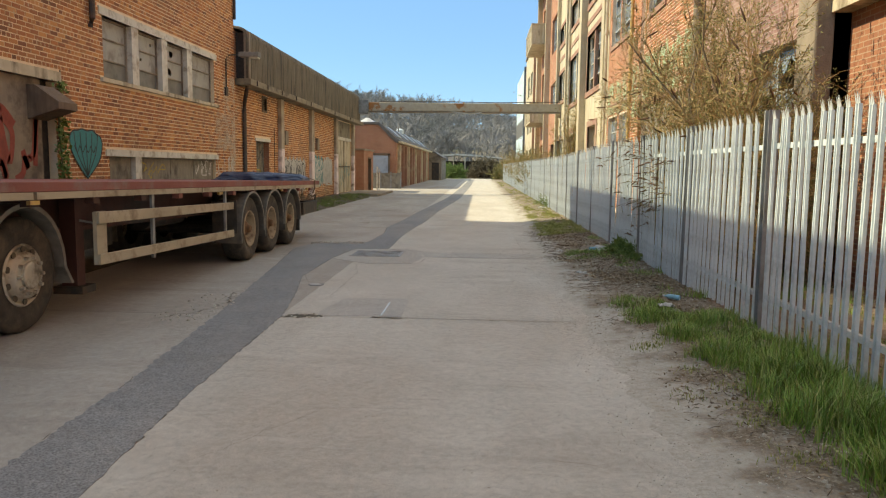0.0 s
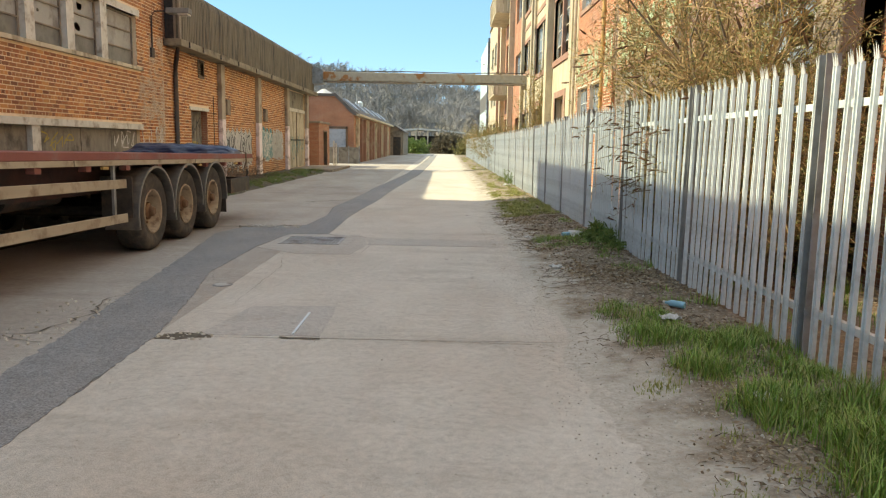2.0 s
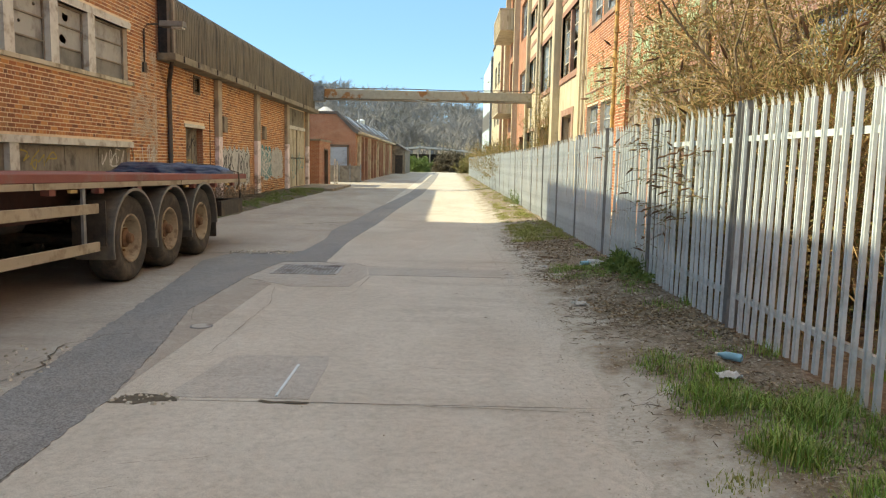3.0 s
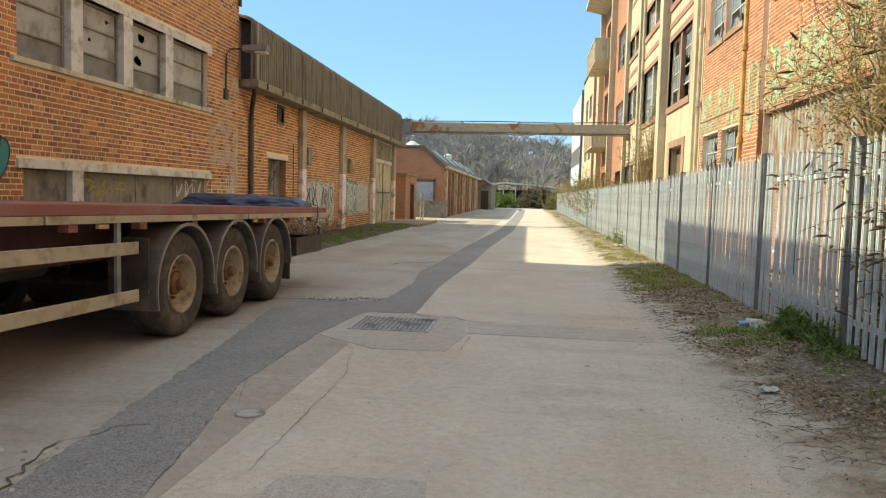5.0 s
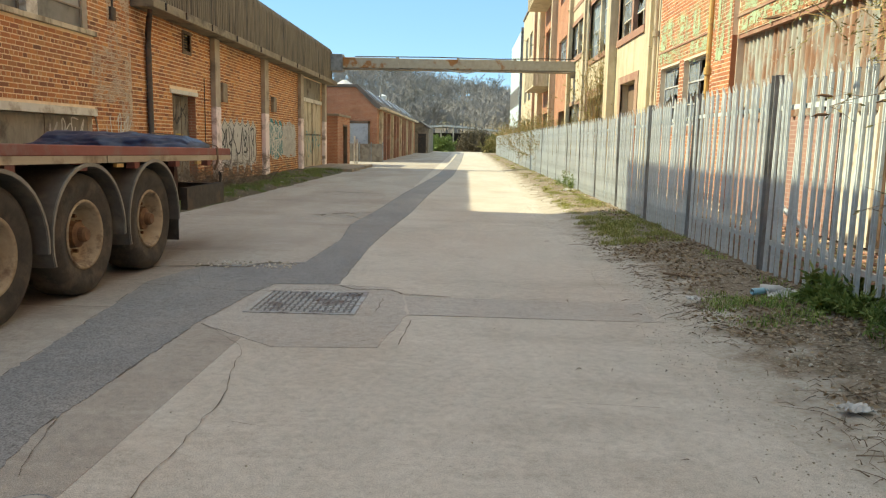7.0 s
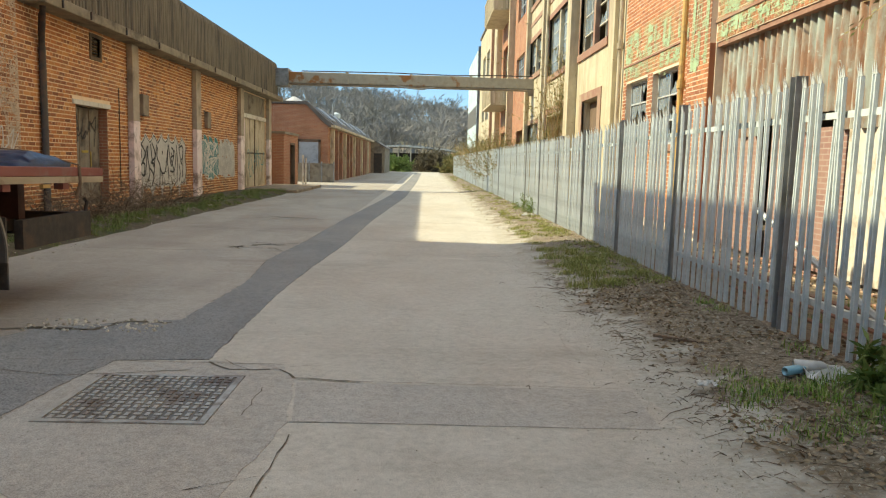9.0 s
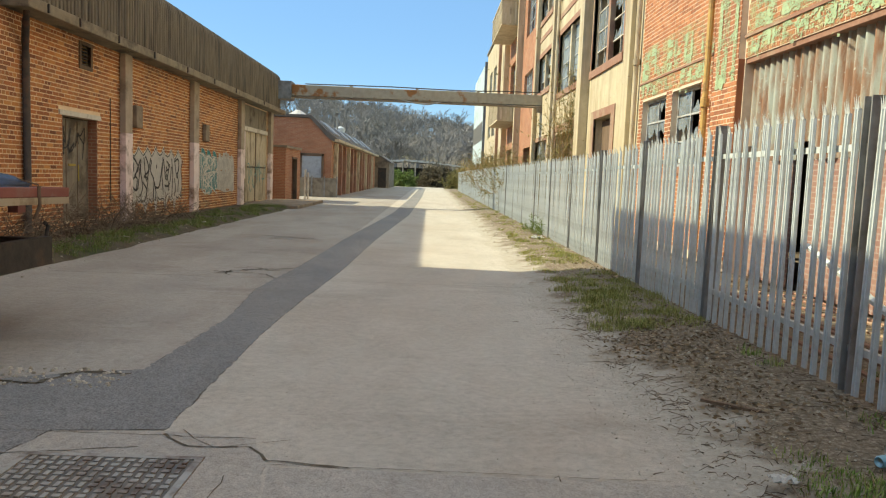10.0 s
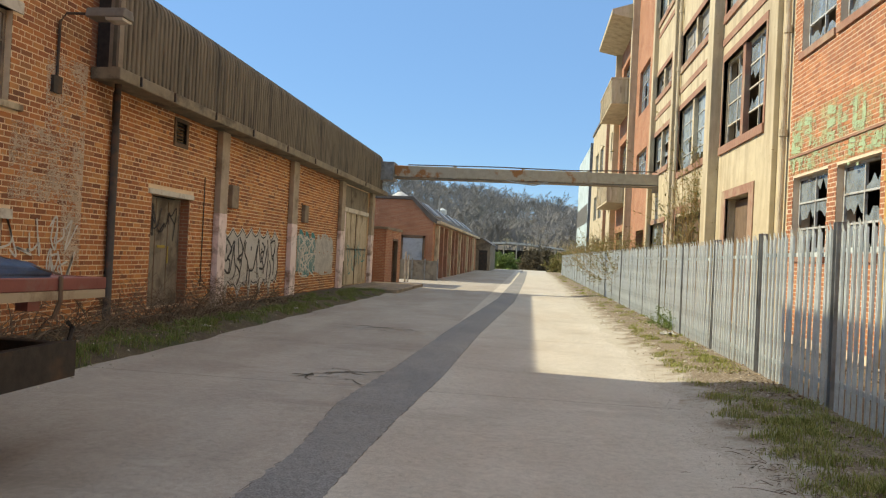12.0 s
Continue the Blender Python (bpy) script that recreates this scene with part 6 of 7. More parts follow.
tag(41.0, 44.0, 0.6, 1.9, 6, 0.05, lambda u, v: (WX - 0.022, u, v), P_TEAL, "dull spray tags on the loading door")
# worn mint sign lettering, too far gone to read
sign = thing("painted_sign", "flaking mint green lettering on the red brick", "painted sign")


def flaking(y0, y1, z0, z1, n, place, keep=0.75, wide=0.36, stroke=0.09):
    s = Shape()
    y = y1
    while y > y0:
        w = wide * rg.uniform(0.85, 1.1)
        for st in ([(0.1, 0.0), (0.1, 1.0)], [(0.1, 1.0), (0.8, 0.9)], [(0.75, 0.95), (0.75, 0.05)], [(0.1, 0.1), (0.8, 0.05)], [(0.1, 0.5), (0.75, 0.55)]):
            if rg.random() > keep:
                continue
            a, b = st
            k = 1
            for i in range(k):
                if rg.random() < 0.04:
                    continue
                t0, t1 = i / k, (i + 1) / k
                p = [(y - w * (a[0] + (b[0] - a[0]) * t), z0 + (z1 - z0) * (a[1] + (b[1] - a[1]) * t)) for t in (t0, t1)]
                s.ribbon(p, stroke * rg.uniform(0.7, 1.2), next_layer(place, -1))
        y -= w * 1.05
    for _ in range(n // 8):
        c = (rg.uniform(y0, y1), rg.uniform(z0 - 0.25, z1 + 0.05))
        s.ribbon([c, (c[0] + rg.uniform(0.03, 0.12), c[1] + rg.uniform(-0.03, 0.03))], rg.uniform(0.03, 0.065), next_layer(place, -1, 0.005))
    return s


part("lettering", flaking(23.9, 28.2, 3.98, 4.55, 110, on_wall_e, 0.85, 0.58, 0.16), P_MINT, sign)
part("lettering", flaking(23.9, 28.3, 3.58, 3.84, 110, on_wall_e, 0.6, 0.3, 0.09), P_MINT, sign)
part("lettering", flaking(17.0, 22.2, 4.06, 4.75, 110, on_wall_e, 0.85, 0.8, 0.22), P_MINT, sign)
part("lettering", flaking(17.0, 22.2, 3.68, 3.9, 160, on_wall_e, 0.6, 0.35, 0.09), P_MINT, sign)
part("paint_patch", flaking(22.5, 23.3, 3.2, 4.7, 30, lambda u, v: (EX - 0.1135, u, v), 0.8, 0.4, 0.2), P_MINT, sign)
part("white_patch", flaking(17.2, 22.0, 3.75, 4.5, 160, lift(on_wall_e, -0.0055), 0.1), P_GHOST, sign)
for a, b, c, d in ((23.85, 28.3, 3.52, 4.7), (17.0, 22.35, 3.62, 4.95)):
    gh = Shape()
    gh.ribbon([(a, (c + d) / 2), (b, (c + d) / 2)], d - c, lift(on_wall_e, 0.001))
    part("ghost_paint", gh, P_GHOST, sign, "faint yellowed remains of sign paint")
for o in sign.children:
    tagged(o, kind="stuff")


# ---- plants ----
def stem_points(rng, p, az, el, length, n, droop, wob=0.06):
    d = Vector((math.cos(az) * math.cos(el), math.sin(az) * math.cos(el), math.sin(el)))
    pts = [Vector(p)]
    for i in range(n):
        d = (d + Vector((rng.gauss(0, wob), rng.gauss(0, wob), rng.gauss(0, wob) - droop))).normalized()
        pts.append(pts[-1] + d * length / n)
    return pts


def leaf_quad(V, F, p, d, size, wide, rng):
    d = d.normalized()
    side = d.cross(Vector((rng.uniform(-1, 1), rng.uniform(-1, 1), rng.uniform(-1, 1)))).normalized() * wide
    n = len(V)
    V += [tuple(p), tuple(p + d * size * 0.45 + side), tuple(p + d * size), tuple(p + d * size * 0.45 - side)]
    F.append((n, n + 1, n + 2, n + 3))


def trim(pts, keep):
    """The stem as far as it stays where such a plant could grow."""
    if keep is None:
        return pts
    for i, p in enumerate(pts):
        if not keep(p):
            return pts[:i]
    return pts


def shrub(name, label, roots, stems, length, seed, twig=TWIG, leaf=LEAF, leaves=3, spread=(0.7, 1.45), leaf_size=0.09, seed_heads=0, r0=0.02, droop=0.07, category="bush", lean=None, limit=None, keep=None):
    rng = random.Random(seed)
    t = thing(name, label, category)
    S, LV, LF, HS = Shape(), [], [], Shape()
    heads = 0
    for root, share in roots:
        for _ in range(int(stems * share)):
            az = rng.uniform(0, 6.283)
            if lean is not None and rng.random() < 0.45:
                az = lean + rng.gauss(0, 0.7)
            L = length * rng.uniform(0.55, 1.1) * share ** 0.3
            p0 = Vector(root) + Vector((rng.gauss(0, 0.12), rng.gauss(0, 0.25), 0))
            pts = stem_points(rng, p0, az, rng.uniform(*spread), L, 9, droop)
            if limit:
                pts = [Vector((min(p.x, limit), p.y, max(p.z, 0.05))) for p in pts]
            pts = trim(pts, keep)
            m = len(pts) - 1
            if m < 3:
                continue
            r = r0 * rng.uniform(0.6, 1.2)
            S.tube(pts, [r * (1 - 0.85 * i / m) for i in range(m + 1)], 3, False)
            for k in range(rng.randint(5, 9)):
                i = rng.randint(min(2, m - 1), m - 1)
                d = pts[i + 1] - pts[i]
                tp = stem_points(rng, pts[i], math.atan2(d.y, d.x) + rng.gauss(0, 0.8), math.atan2(d.z, math.hypot(d.x, d.y)) + rng.gauss(0.1, 0.5), L * rng.uniform(0.12, 0.32), 4, droop)
                if limit:
                    tp = [Vector((min(p.x, limit), p.y, max(p.z, 0.05))) for p in tp]
                tp = trim(tp, keep)
                if len(tp) < 2:
                    continue
                S.tube(tp, [r * 0.35 * (1 - 0.7 * q / 4) for q in range(len(tp))], 3, False)
                for q in range(1, len(tp)):
                    for _l in range(leaves):
                        leaf_quad(LV, LF, tp[q] + Vector((rng.gauss(0, 0.02), rng.gauss(0, 0.02), rng.gauss(0, 0.02))), (tp[q] - tp[q - 1]).normalized() + Vector((rng.gauss(0, 0.6), rng.gauss(0, 0.6), rng.gauss(-0.2, 0.5))), leaf_size * rng.uniform(0.5, 1.3), leaf_size * 0.12, rng)
                if heads < seed_heads and rng.random() < 0.35:
                    e, dd = tp[-1], (tp[-1] - tp[-2]).normalized()
                    HS.tube([e, e + dd * 0.05, e + dd * 0.13, e + dd * 0.19], [0.006, 0.017, 0.013, 0.003], 5, False)
                    heads += 1
    tagged(part("branchwork", S, twig, t), kind="stuff")
    if LV:
        tagged(part("foliage", quad_mesh("foliage", LV, LF, leaf), leaf, t), kind="stuff")
    if heads:
        tagged(part("seed_head_mass", HS, SEEDHEAD, t), kind="stuff")
    return t


def big_bush(name, label, roots, seed):
    """A multi-stemmed bush: a few dark boughs, arching branches, a cloud of fine twigs and small narrow leaves."""
    rng = random.Random(seed)
    t = thing(name, label, "bush")
    boughs, twigs, LV, LF, heads = Shape(), Shape(), [], [], Shape()

    def clear(p):
        return 2.15 < p.x < 4.8 and (p.x > 3.02 or p.z > 2.05) and 8.7 < p.y < 13.2 + 0.9 * max(p.z - 1.6, 0)

    def leaves(p, d, count, size):
        for _ in range(count):
            leaf_quad(LV, LF, p + Vector((rng.gauss(0, 0.03), rng.gauss(0, 0.03), rng.gauss(0, 0.03))), d + Vector((rng.gauss(0, 0.7), rng.gauss(0, 0.7), rng.gauss(-0.1, 0.6))), size * rng.uniform(0.5, 1.3), size * 0.13, rng)

    for root, count, length in roots:
        for _ in range(count):
            az, el = rng.gauss(2.2, 0.9) if rng.random() < 0.5 else rng.uniform(0, 6.283), rng.uniform(0.6, 1.4)
            bough = trim(stem_points(rng, Vector(root) + Vector((rng.gauss(0, 0.1), rng.gauss(0, 0.3), 0)), az, el, length * rng.uniform(0.6, 1.1), 12, 0.035, 0.15), clear)
            if len(bough) < 4:
                continue
            r, m = rng.uniform(0.013, 0.036), len(bough) - 1
            boughs.tube(bough, [r * (1 - 0.75 * i / m) for i in range(m + 1)], 5, False)
            for _b in range(rng.randint(9, 13)):
                i = rng.randint(2, m - 1)
                d = bough[i + 1] - bough[i]
                branch = trim(stem_points(rng, bough[i], math.atan2(d.y, d.x) + rng.gauss(0, 0.9), math.atan2(d.z, math.hypot(d.x, d.y)) + rng.gauss(0, 0.45), length * rng.uniform(0.22, 0.45), 7, 0.08, 0.19), clear)
                if len(branch) < 3:
                    continue
                twigs.tube(branch, [0.0085 * (1 - 0.75 * q / 7) for q in range(len(branch))], 3, False)
                for _t in range(rng.randint(7, 11)):
                    j = rng.randint(1, len(branch) - 2)
                    e = branch[j + 1] - branch[j]
                    tw = trim(stem_points(rng, branch[j], math.atan2(e.y, e.x) + rng.gauss(0, 1.0), math.atan2(e.z, math.hypot(e.x, e.y)) + rng.gauss(0.1, 0.6), rng.uniform(0.25, 0.7), 4, 0.10, 0.16), clear)
                    if len(tw) < 2:
                        continue
                    twigs.tube(tw, [0.0042 * (1 - 0.6 * q / 4) for q in range(len(tw))], 3, False)
                    green = noise.noise(tw[-1] * 0.9) > -0.2
                    for q in range(1, len(tw)):
                        leaves(tw[q], (tw[q] - tw[q - 1]).normalized(), 5 if green else 2, 0.048)
                    if rng.random() < 0.05:
                        e, dd = tw[-1], (tw[-1] - tw[-2]).normalized()
                        heads.tube([e, e + dd * 0.05, e + dd * 0.12, e + dd * 0.18], [0.006, 0.016, 0.012, 0.003], 5, False)
    tagged(part("bough_mass", boughs, BOUGH, t), kind="stuff")
    tagged(part("branchwork", twigs, TWIG, t), kind="stuff")
    tagged(part("foliage", quad_mesh("foliage", LV, LF, LEAF), LEAF, t), kind="stuff")
    tagged(part("seed_head_mass", heads, SEEDHEAD, t), kind="stuff")


def sprays(name, label, starts, seed):
    """Thin arching stems that poke out between the pales, each tipped with dark drooping seed heads."""
    rng = random.Random(seed)
    t = thing(name, label, "bush")
    st, hd, LV, LF = Shape(), Shape(), [], []
    for y, z, reach in starts:
        pts = stem_points(rng, (3.05, y, z), math.pi - rng.uniform(-0.4, 0.4), rng.uniform(0.0, 0.7), reach * rng.uniform(0.8, 1.2), 8, 0.09, 0.07)
        st.tube(pts, [0.005 * (1 - 0.7 * i / 8) for i in range(9)], 4, False)
        for i in (3, 4, 5, 6, 7, 8):
            for _ in range(2):
                tw = stem_points(rng, pts[i], rng.uniform(0, 6.28), rng.uniform(-0.3, 0.6), rng.uniform(0.08, 0.25), 3, 0.12, 0.1)
                st.tube(tw, [0.0028, 0.0024, 0.002, 0.0012], 3, False)
                leaf_quad(LV, LF, tw[-1], tw[-1] - tw[-2], 0.06, 0.008, rng)
                leaf_quad(LV, LF, tw[1], tw[2] - tw[1], 0.05, 0.008, rng)
                if rng.random() < 0.22:
                    e, d = tw[-1], Vector((rng.gauss(-0.6, 0.4), rng.gauss(0, 0.5), rng.gauss(-0.1, 0.25))).normalized()
                    hd.tube([e, e + d * 0.03, e + d * 0.08, e + d * 0.12 - Vector((0, 0, 0.015))], [0.004, 0.012, 0.010, 0.002], 6, False)
    tagged(part("stem_mass", st, DARKTWIG, t), kind="stuff")
    tagged(part("seed_head_mass", hd, SEEDHEAD, t), kind="stuff")
    tagged(part("foliage", quad_mesh("foliage", LV, LF, LEAF), LEAF, t), kind="stuff")


BOUGH = surface("grey_brown_boughs", (0.13, 0.095, 0.06), (0.24, 0.18, 0.12), 6, 0.9, bump=0.3, stain=(0.10, 0.085, 0.06), stain_scale=5)
big_bush("buddleia_bush", "overgrown tan buddleia bush leaning over the fence", [((3.5, 12.1, 0.05), 46, 4.4), ((3.6, 10.9, 0.05), 50, 4.5), ((3.65, 10.2, 0.05), 14, 3.8)], 3)
rs = random.Random(19)
sprays("buddleia_shoot", "thin buddleia stems with brown seed heads poking through the fence", [(rs.uniform(10.6, 12.9), rs.uniform(0.8, 2.0), rs.uniform(0.45, 0.9)) for _ in range(17)], 8)
for k, (y, L) in enumerate(((40, 2.4), (44, 2.8), (49, 3.2), (54, 3.4), (60, 3.2), (67, 3.2), (75, 3.0), (84, 3.0))):
    shrub("yellow_shrub", "straggly golden shrub behind the steel fence", [((3.9, y, 0.05), 1.0), ((3.6, y + 1.8, 0.05), 0.8)], 34, L, 40 + k, leaves=2, spread=(0.9, 1.5), leaf_size=0.13, r0=0.02, limit=4.75, droop=0.05)
shrub("wall_shrub", "wispy shrub growing up the cream facade", [((4.55, 36.6, 0.1), 1.0)], 30, 5.0, 71, leaves=3, spread=(1.3, 1.55), leaf_size=0.12, r0=0.02, limit=4.78, droop=0.03)
for k, y in enumerate((20.0, 21.2, 22.6, 23.6, 24.6, 25.4, 26.2, 27.0, 27.8, 30.2)):
    shrub("dry_bramble", "tangle of dry bramble stems at the foot of the wall", [((-7.1, y, 0.1), 1.0), ((-6.7, y + 0.5, 0.1), 0.6)], 34, 1.2, 80 + k, twig=DARKTWIG, leaves=0, spread=(0.3, 1.3), r0=0.010, droop=0.14)
shrub("dry_bramble", "dead weeds tangled under the back of the trailer", [((-6.6, 18.6, 0.1), 1.0)], 30, 1.1, 91, twig=DARKTWIG, leaves=0, spread=(0.4, 1.3), r0=0.009, droop=0.12)
shrub("weed_clump", "fresh green weeds at the foot of the fence", [((2.73, 13.6, 0.08), 1.0), ((2.7, 13.25, 0.08), 0.4)], 16, 0.24, 95, twig=HEDGE, leaf=HEDGE, leaves=4, leaf_size=0.11, r0=0.005)
for k, (x, y, L) in enumerate(((2.7, 12.7, 0.3), (2.68, 29.5, 0.5))):
    shrub("weed_clump", "scruffy green weeds at the foot of the fence", [((x, y, 0.08), 1.0)], 26, L, 101 + k, twig=GRASSMAT, leaf=HEDGE, leaves=2, leaf_size=0.06, r0=0.004)
shrub("round_bush", "dense brown bush where the road bends", [((1.0, 112, 0), 1.6), ((0.3, 112.6, 0), 1.2), ((1.7, 112.6, 0), 1.2)], 130, 2.5, 120, twig=BUSHDARK, leaf=BUSHDARK, leaves=3, spread=(0.15, 1.5), leaf_size=0.35, r0=0.035, droop=0.06)
for k, (x, y, L) in enumerate(((-3.4, 108, 1.8), (-4.8, 112, 2.2), (-3.2, 118, 2.0), (4.6, 104, 2.2), (4.3, 98, 2.2))):
    shrub("hedge", "green hedge at the end of the road" if k < 3 else "straggly golden hedge by the road end", [((x, y, 0), 1.0), ((x - 0.8, y + 1, 0), 1.0)], 60, L, 130 + k, twig=BUSHDARK, leaf=HEDGE if k < 3 else LEAF, leaves=4, spread=(0.2, 1.5), leaf_size=0.3, r0=0.025)

ivy = thing("ivy", "dark ivy climbing the edge of the rendered door", "ivy")
V, F = [], []
for k in range(700):
    z = rg.uniform(0.9, 3.1)
    leaf_quad(V, F, Vector((WX + 0.03 + rg.uniform(0, 0.05), 13.55 + rg.gauss(0, 0.10), z)), Vector((rg.uniform(0, 0.6), rg.gauss(0, 0.7), rg.gauss(-0.4, 0.5))), rg.uniform(0.05, 0.09), 0.025, rg)
tagged(part("foliage", quad_mesh("foliage", V, F, HEDGE), HEDGE, ivy), kind="stuff")
part("stem", Shape().tube([(WX + 0.03, 13.5, 0.05), (WX + 0.03, 13.6, 1.2), (WX + 0.03, 13.48, 2.2), (WX + 0.03, 13.6, 3.3)], 0.014, 5), DARKTWIG, ivy)


def grass(name, label, material, areas, height_at, seed):
    r = np.random.RandomState(seed)
    Vs, Fs, n = [], [], 0
    for x0, x1, y0, y1, count, h in areas:
        cx = r.rand(max(4, count // 80), 2) * [x1 - x0, y1 - y0] + [x0, y0]
        c = cx[r.randint(0, len(cx), count)] + r.randn(count, 2) * 0.075
        c[:, 0] = np.clip(c[:, 0], x0 - 0.1, x1 + 0.1)
        z = np.array([height_at(*p) for p in c]) - 0.01
        az, lean = r.rand(count) * 6.283, np.abs(r.randn(count)) * 0.35 + 0.1
        hh = h * (0.35 + r.rand(count) * 0.8) * np.array([0.85 + 1.1 * noise.noise((px * 2.3, py * 2.3, 7.0)) for px, py in c])
        w = 0.0022 + r.rand(count) * 0.0024
        dx, dy = np.cos(az), np.sin(az)
        for f, ww in ((0, 1.0), (0.55, 0.8), (1.0, 0.1)):
            ox, oz = hh * lean * f * f * 1.3, hh * f * (1 - 0.25 * lean * f)
            for sgn in (-1, 1):
                Vs.append(np.stack([c[:, 0] + dx * ox - dy * w * ww * sgn, c[:, 1] + dy * ox + dx * w * ww * sgn, z + oz], 1))
        b = n + np.arange(count)
        Fs.append(np.stack([b, b + count, b + 3 * count, b + 2 * count], 1))
        Fs.append(np.stack([b + 2 * count, b + 3 * count, b + 5 * count, b + 4 * count], 1))
        n += 6 * count
    g = part(name, quad_mesh(name, np.concatenate(Vs).tolist(), np.concatenate(Fs).tolist(), material), material)
    return tagged(g, label, "grass", kind="stuff")


grass("lush_grass", "lush green grass tufts along the foot of the fence", GRASSMAT, [(2.1, 2.95, 2.2, 6.2, 14000, 0.21), (1.95, 2.8, 6.0, 8.0, 5600, 0.13), (1.75, 2.4, 7.6, 9.0, 3000, 0.09), (1.65, 2.35, 12.9, 14.1, 1500, 0.055), (1.9, 2.6, 13.2, 14.4, 700, 0.07), (2.3, 2.9, 8, 17, 1500, 0.10), (2.98, 4.6, 3, 16, 5000, 0.16)], verge_r, 1)
grass("verge_grass", "short yellowing grass on the roadside verge", DRYGRASS, [(1.6, 2.75, 17.6, 21.8, 9000, 0.09), (1.7, 2.7, 22, 27, 5000, 0.07), (1.9, 2.8, 27, 40, 4500, 0.08), (2.0, 2.8, 40, 80, 5000, 0.10), (1.6, 2.3, 4.0, 9.3, 2600, 0.05)], verge_r, 2)
grass("wall_grass", "green grass along the brick wall verge", DARKGRASS, [(-6.6, -5.75, 18, 24, 5200, 0.13), (-6.5, -5.75, 24, 32, 7000, 0.14), (-7.0, -5.7, 32, 39.5, 6500, 0.13)], verge_l, 3)


# ---- litter, stones, twigs and leaves ----
def scatter_sticks(name, label, spots, material, seed, category="twigs"):
    r = random.Random(seed)
    S = Shape()
    for x0, x1, y0, y1, count, l, h in spots:
        for _ in range(count):
            x, y, a = r.uniform(x0, x1), r.uniform(y0, y1), r.uniform(0, 6.283)
            if noise.noise((x * 1.1, y * 0.7, 5.0)) < r.uniform(-0.45, 0.2):
                continue
            L = l * r.uniform(0.3, 1.3)
            z = h(x, y) + 0.004
            mx, my = x + 0.5 * L * math.cos(a + r.gauss(0, 0.3)), y + 0.5 * L * math.sin(a + r.gauss(0, 0.3))
            ex, ey = x + L * math.cos(a), y + L * math.sin(a)
            S.tube([(x, y, z), (mx, my, h(mx, my) + 0.008 + r.random() * 0.015), (ex, ey, h(ex, ey) + 0.004)], [0.002 + 0.0025 * r.random(), 0.002, 0.001], 3, False)
    return tagged(part(name, S, material), label, category, kind="stuff")


def ground_r(x, y):
    return max(verge_r(x, y), 0.0)


scatter_sticks("fallen_twigs", "broken twigs strewn over the gritty verge", [(1.35, 2.8, 9, 19, 2600, 0.10, ground_r), (1.4, 2.8, 9, 18, 300, 0.32, ground_r), (1.3, 2.8, 3, 9, 1300, 0.08, ground_r), (1.4, 2.8, 7, 13, 120, 0.22, ground_r), (0.3, 1.3, 9, 22, 26, 0.07, ground_r), (1.4, 2.8, 18, 34, 150, 0.12, ground_r)], DARKTWIG, 7)
scatter_sticks("fallen_twigs", "broken twigs on the wall verge", [(-7.5, -6.0, 19, 30, 260, 0.25, lambda x, y: max(verge_l(x, y), 0))], DARKTWIG, 17)


def pebbles(name, label, spots, material, seed, flat=0.6):
    r = random.Random(seed)
    S = Shape()
    for x0, x1, y0, y1, count, size, h in spots:
        for _ in range(count):
            x, y, q, a = r.uniform(x0, x1), r.uniform(y0, y1), size * r.uniform(0.35, 1.3), r.uniform(0, 6.28)
            z = h(x, y)
            top = q * flat
            ring = [(x + q * r.uniform(0.7, 1.1) * math.cos(a + k * 1.257), y + q * r.uniform(0.7, 1.1) * math.sin(a + k * 1.257)) for k in range(5)]
            S.add([(*p, z - 0.003) for p in ring] + [(x + (p[0] - x) * 0.55, y + (p[1] - y) * 0.55, z + top * r.uniform(0.8, 1.1)) for p in ring],
                  [(k, (k + 1) % 5, 5 + (k + 1) % 5, 5 + k) for k in range(5)] + [(5, 6, 7, 8, 9)])
    return tagged(part(name, S, material), label, "stones", kind="stuff")


pebbles("loose_stones", "pale grit and small stones along the road edge", [(0.95, 2.2, 2.5, 24, 6500, 0.007, ground_r), (1.5, 2.8, 3, 24, 600, 0.018, ground_r), (1.4, 2.8, 24, 50, 500, 0.03, ground_r), (-2.2, 1.0, 2.5, 26, 260, 0.007, lambda x, y: 0.0)], STONE, 12)
pebbles("loose_stones", "crumbled concrete bits by the broken joints", [(-3.4, -2.3, 15.25, 15.7, 120, 0.02, lambda x, y: 0.003), (-3.3, -2.7, 7.5, 9.2, 70, 0.018, lambda x, y: 0.003), (-1.95, -1.55, 7.8, 8.0, 30, 0.02, lambda x, y: 0.003), (-6.3, -5.3, 18, 30, 160, 0.02, lambda x, y: max(verge_l(x, y), 0))], STONE, 13)


def leaf_litter(name, label, spots, material, seed):
    r = random.Random(seed)
    V, F = [], []
    for x0, x1, y0, y1, count, size, h in spots:
        for _ in range(count):
            x, y = r.uniform(x0, x1), r.uniform(y0, y1)
            if noise.noise((x * 1.3, y * 0.8, 3.0)) < r.uniform(-0.35, 0.3) + max(0.0, 1.95 - x) * (x > 0):
                continue
            leaf_quad(V, F, Vector((x, y, h(x, y) + 0.006 + r.random() * 0.012)), Vector((r.gauss(0, 1), r.gauss(0, 1), r.gauss(0, 0.15))), size * r.uniform(0.6, 1.4), size * 0.25, r)
    return tagged(part(name, quad_mesh(name, V, F, material), material), label, "leaves", kind="stuff")


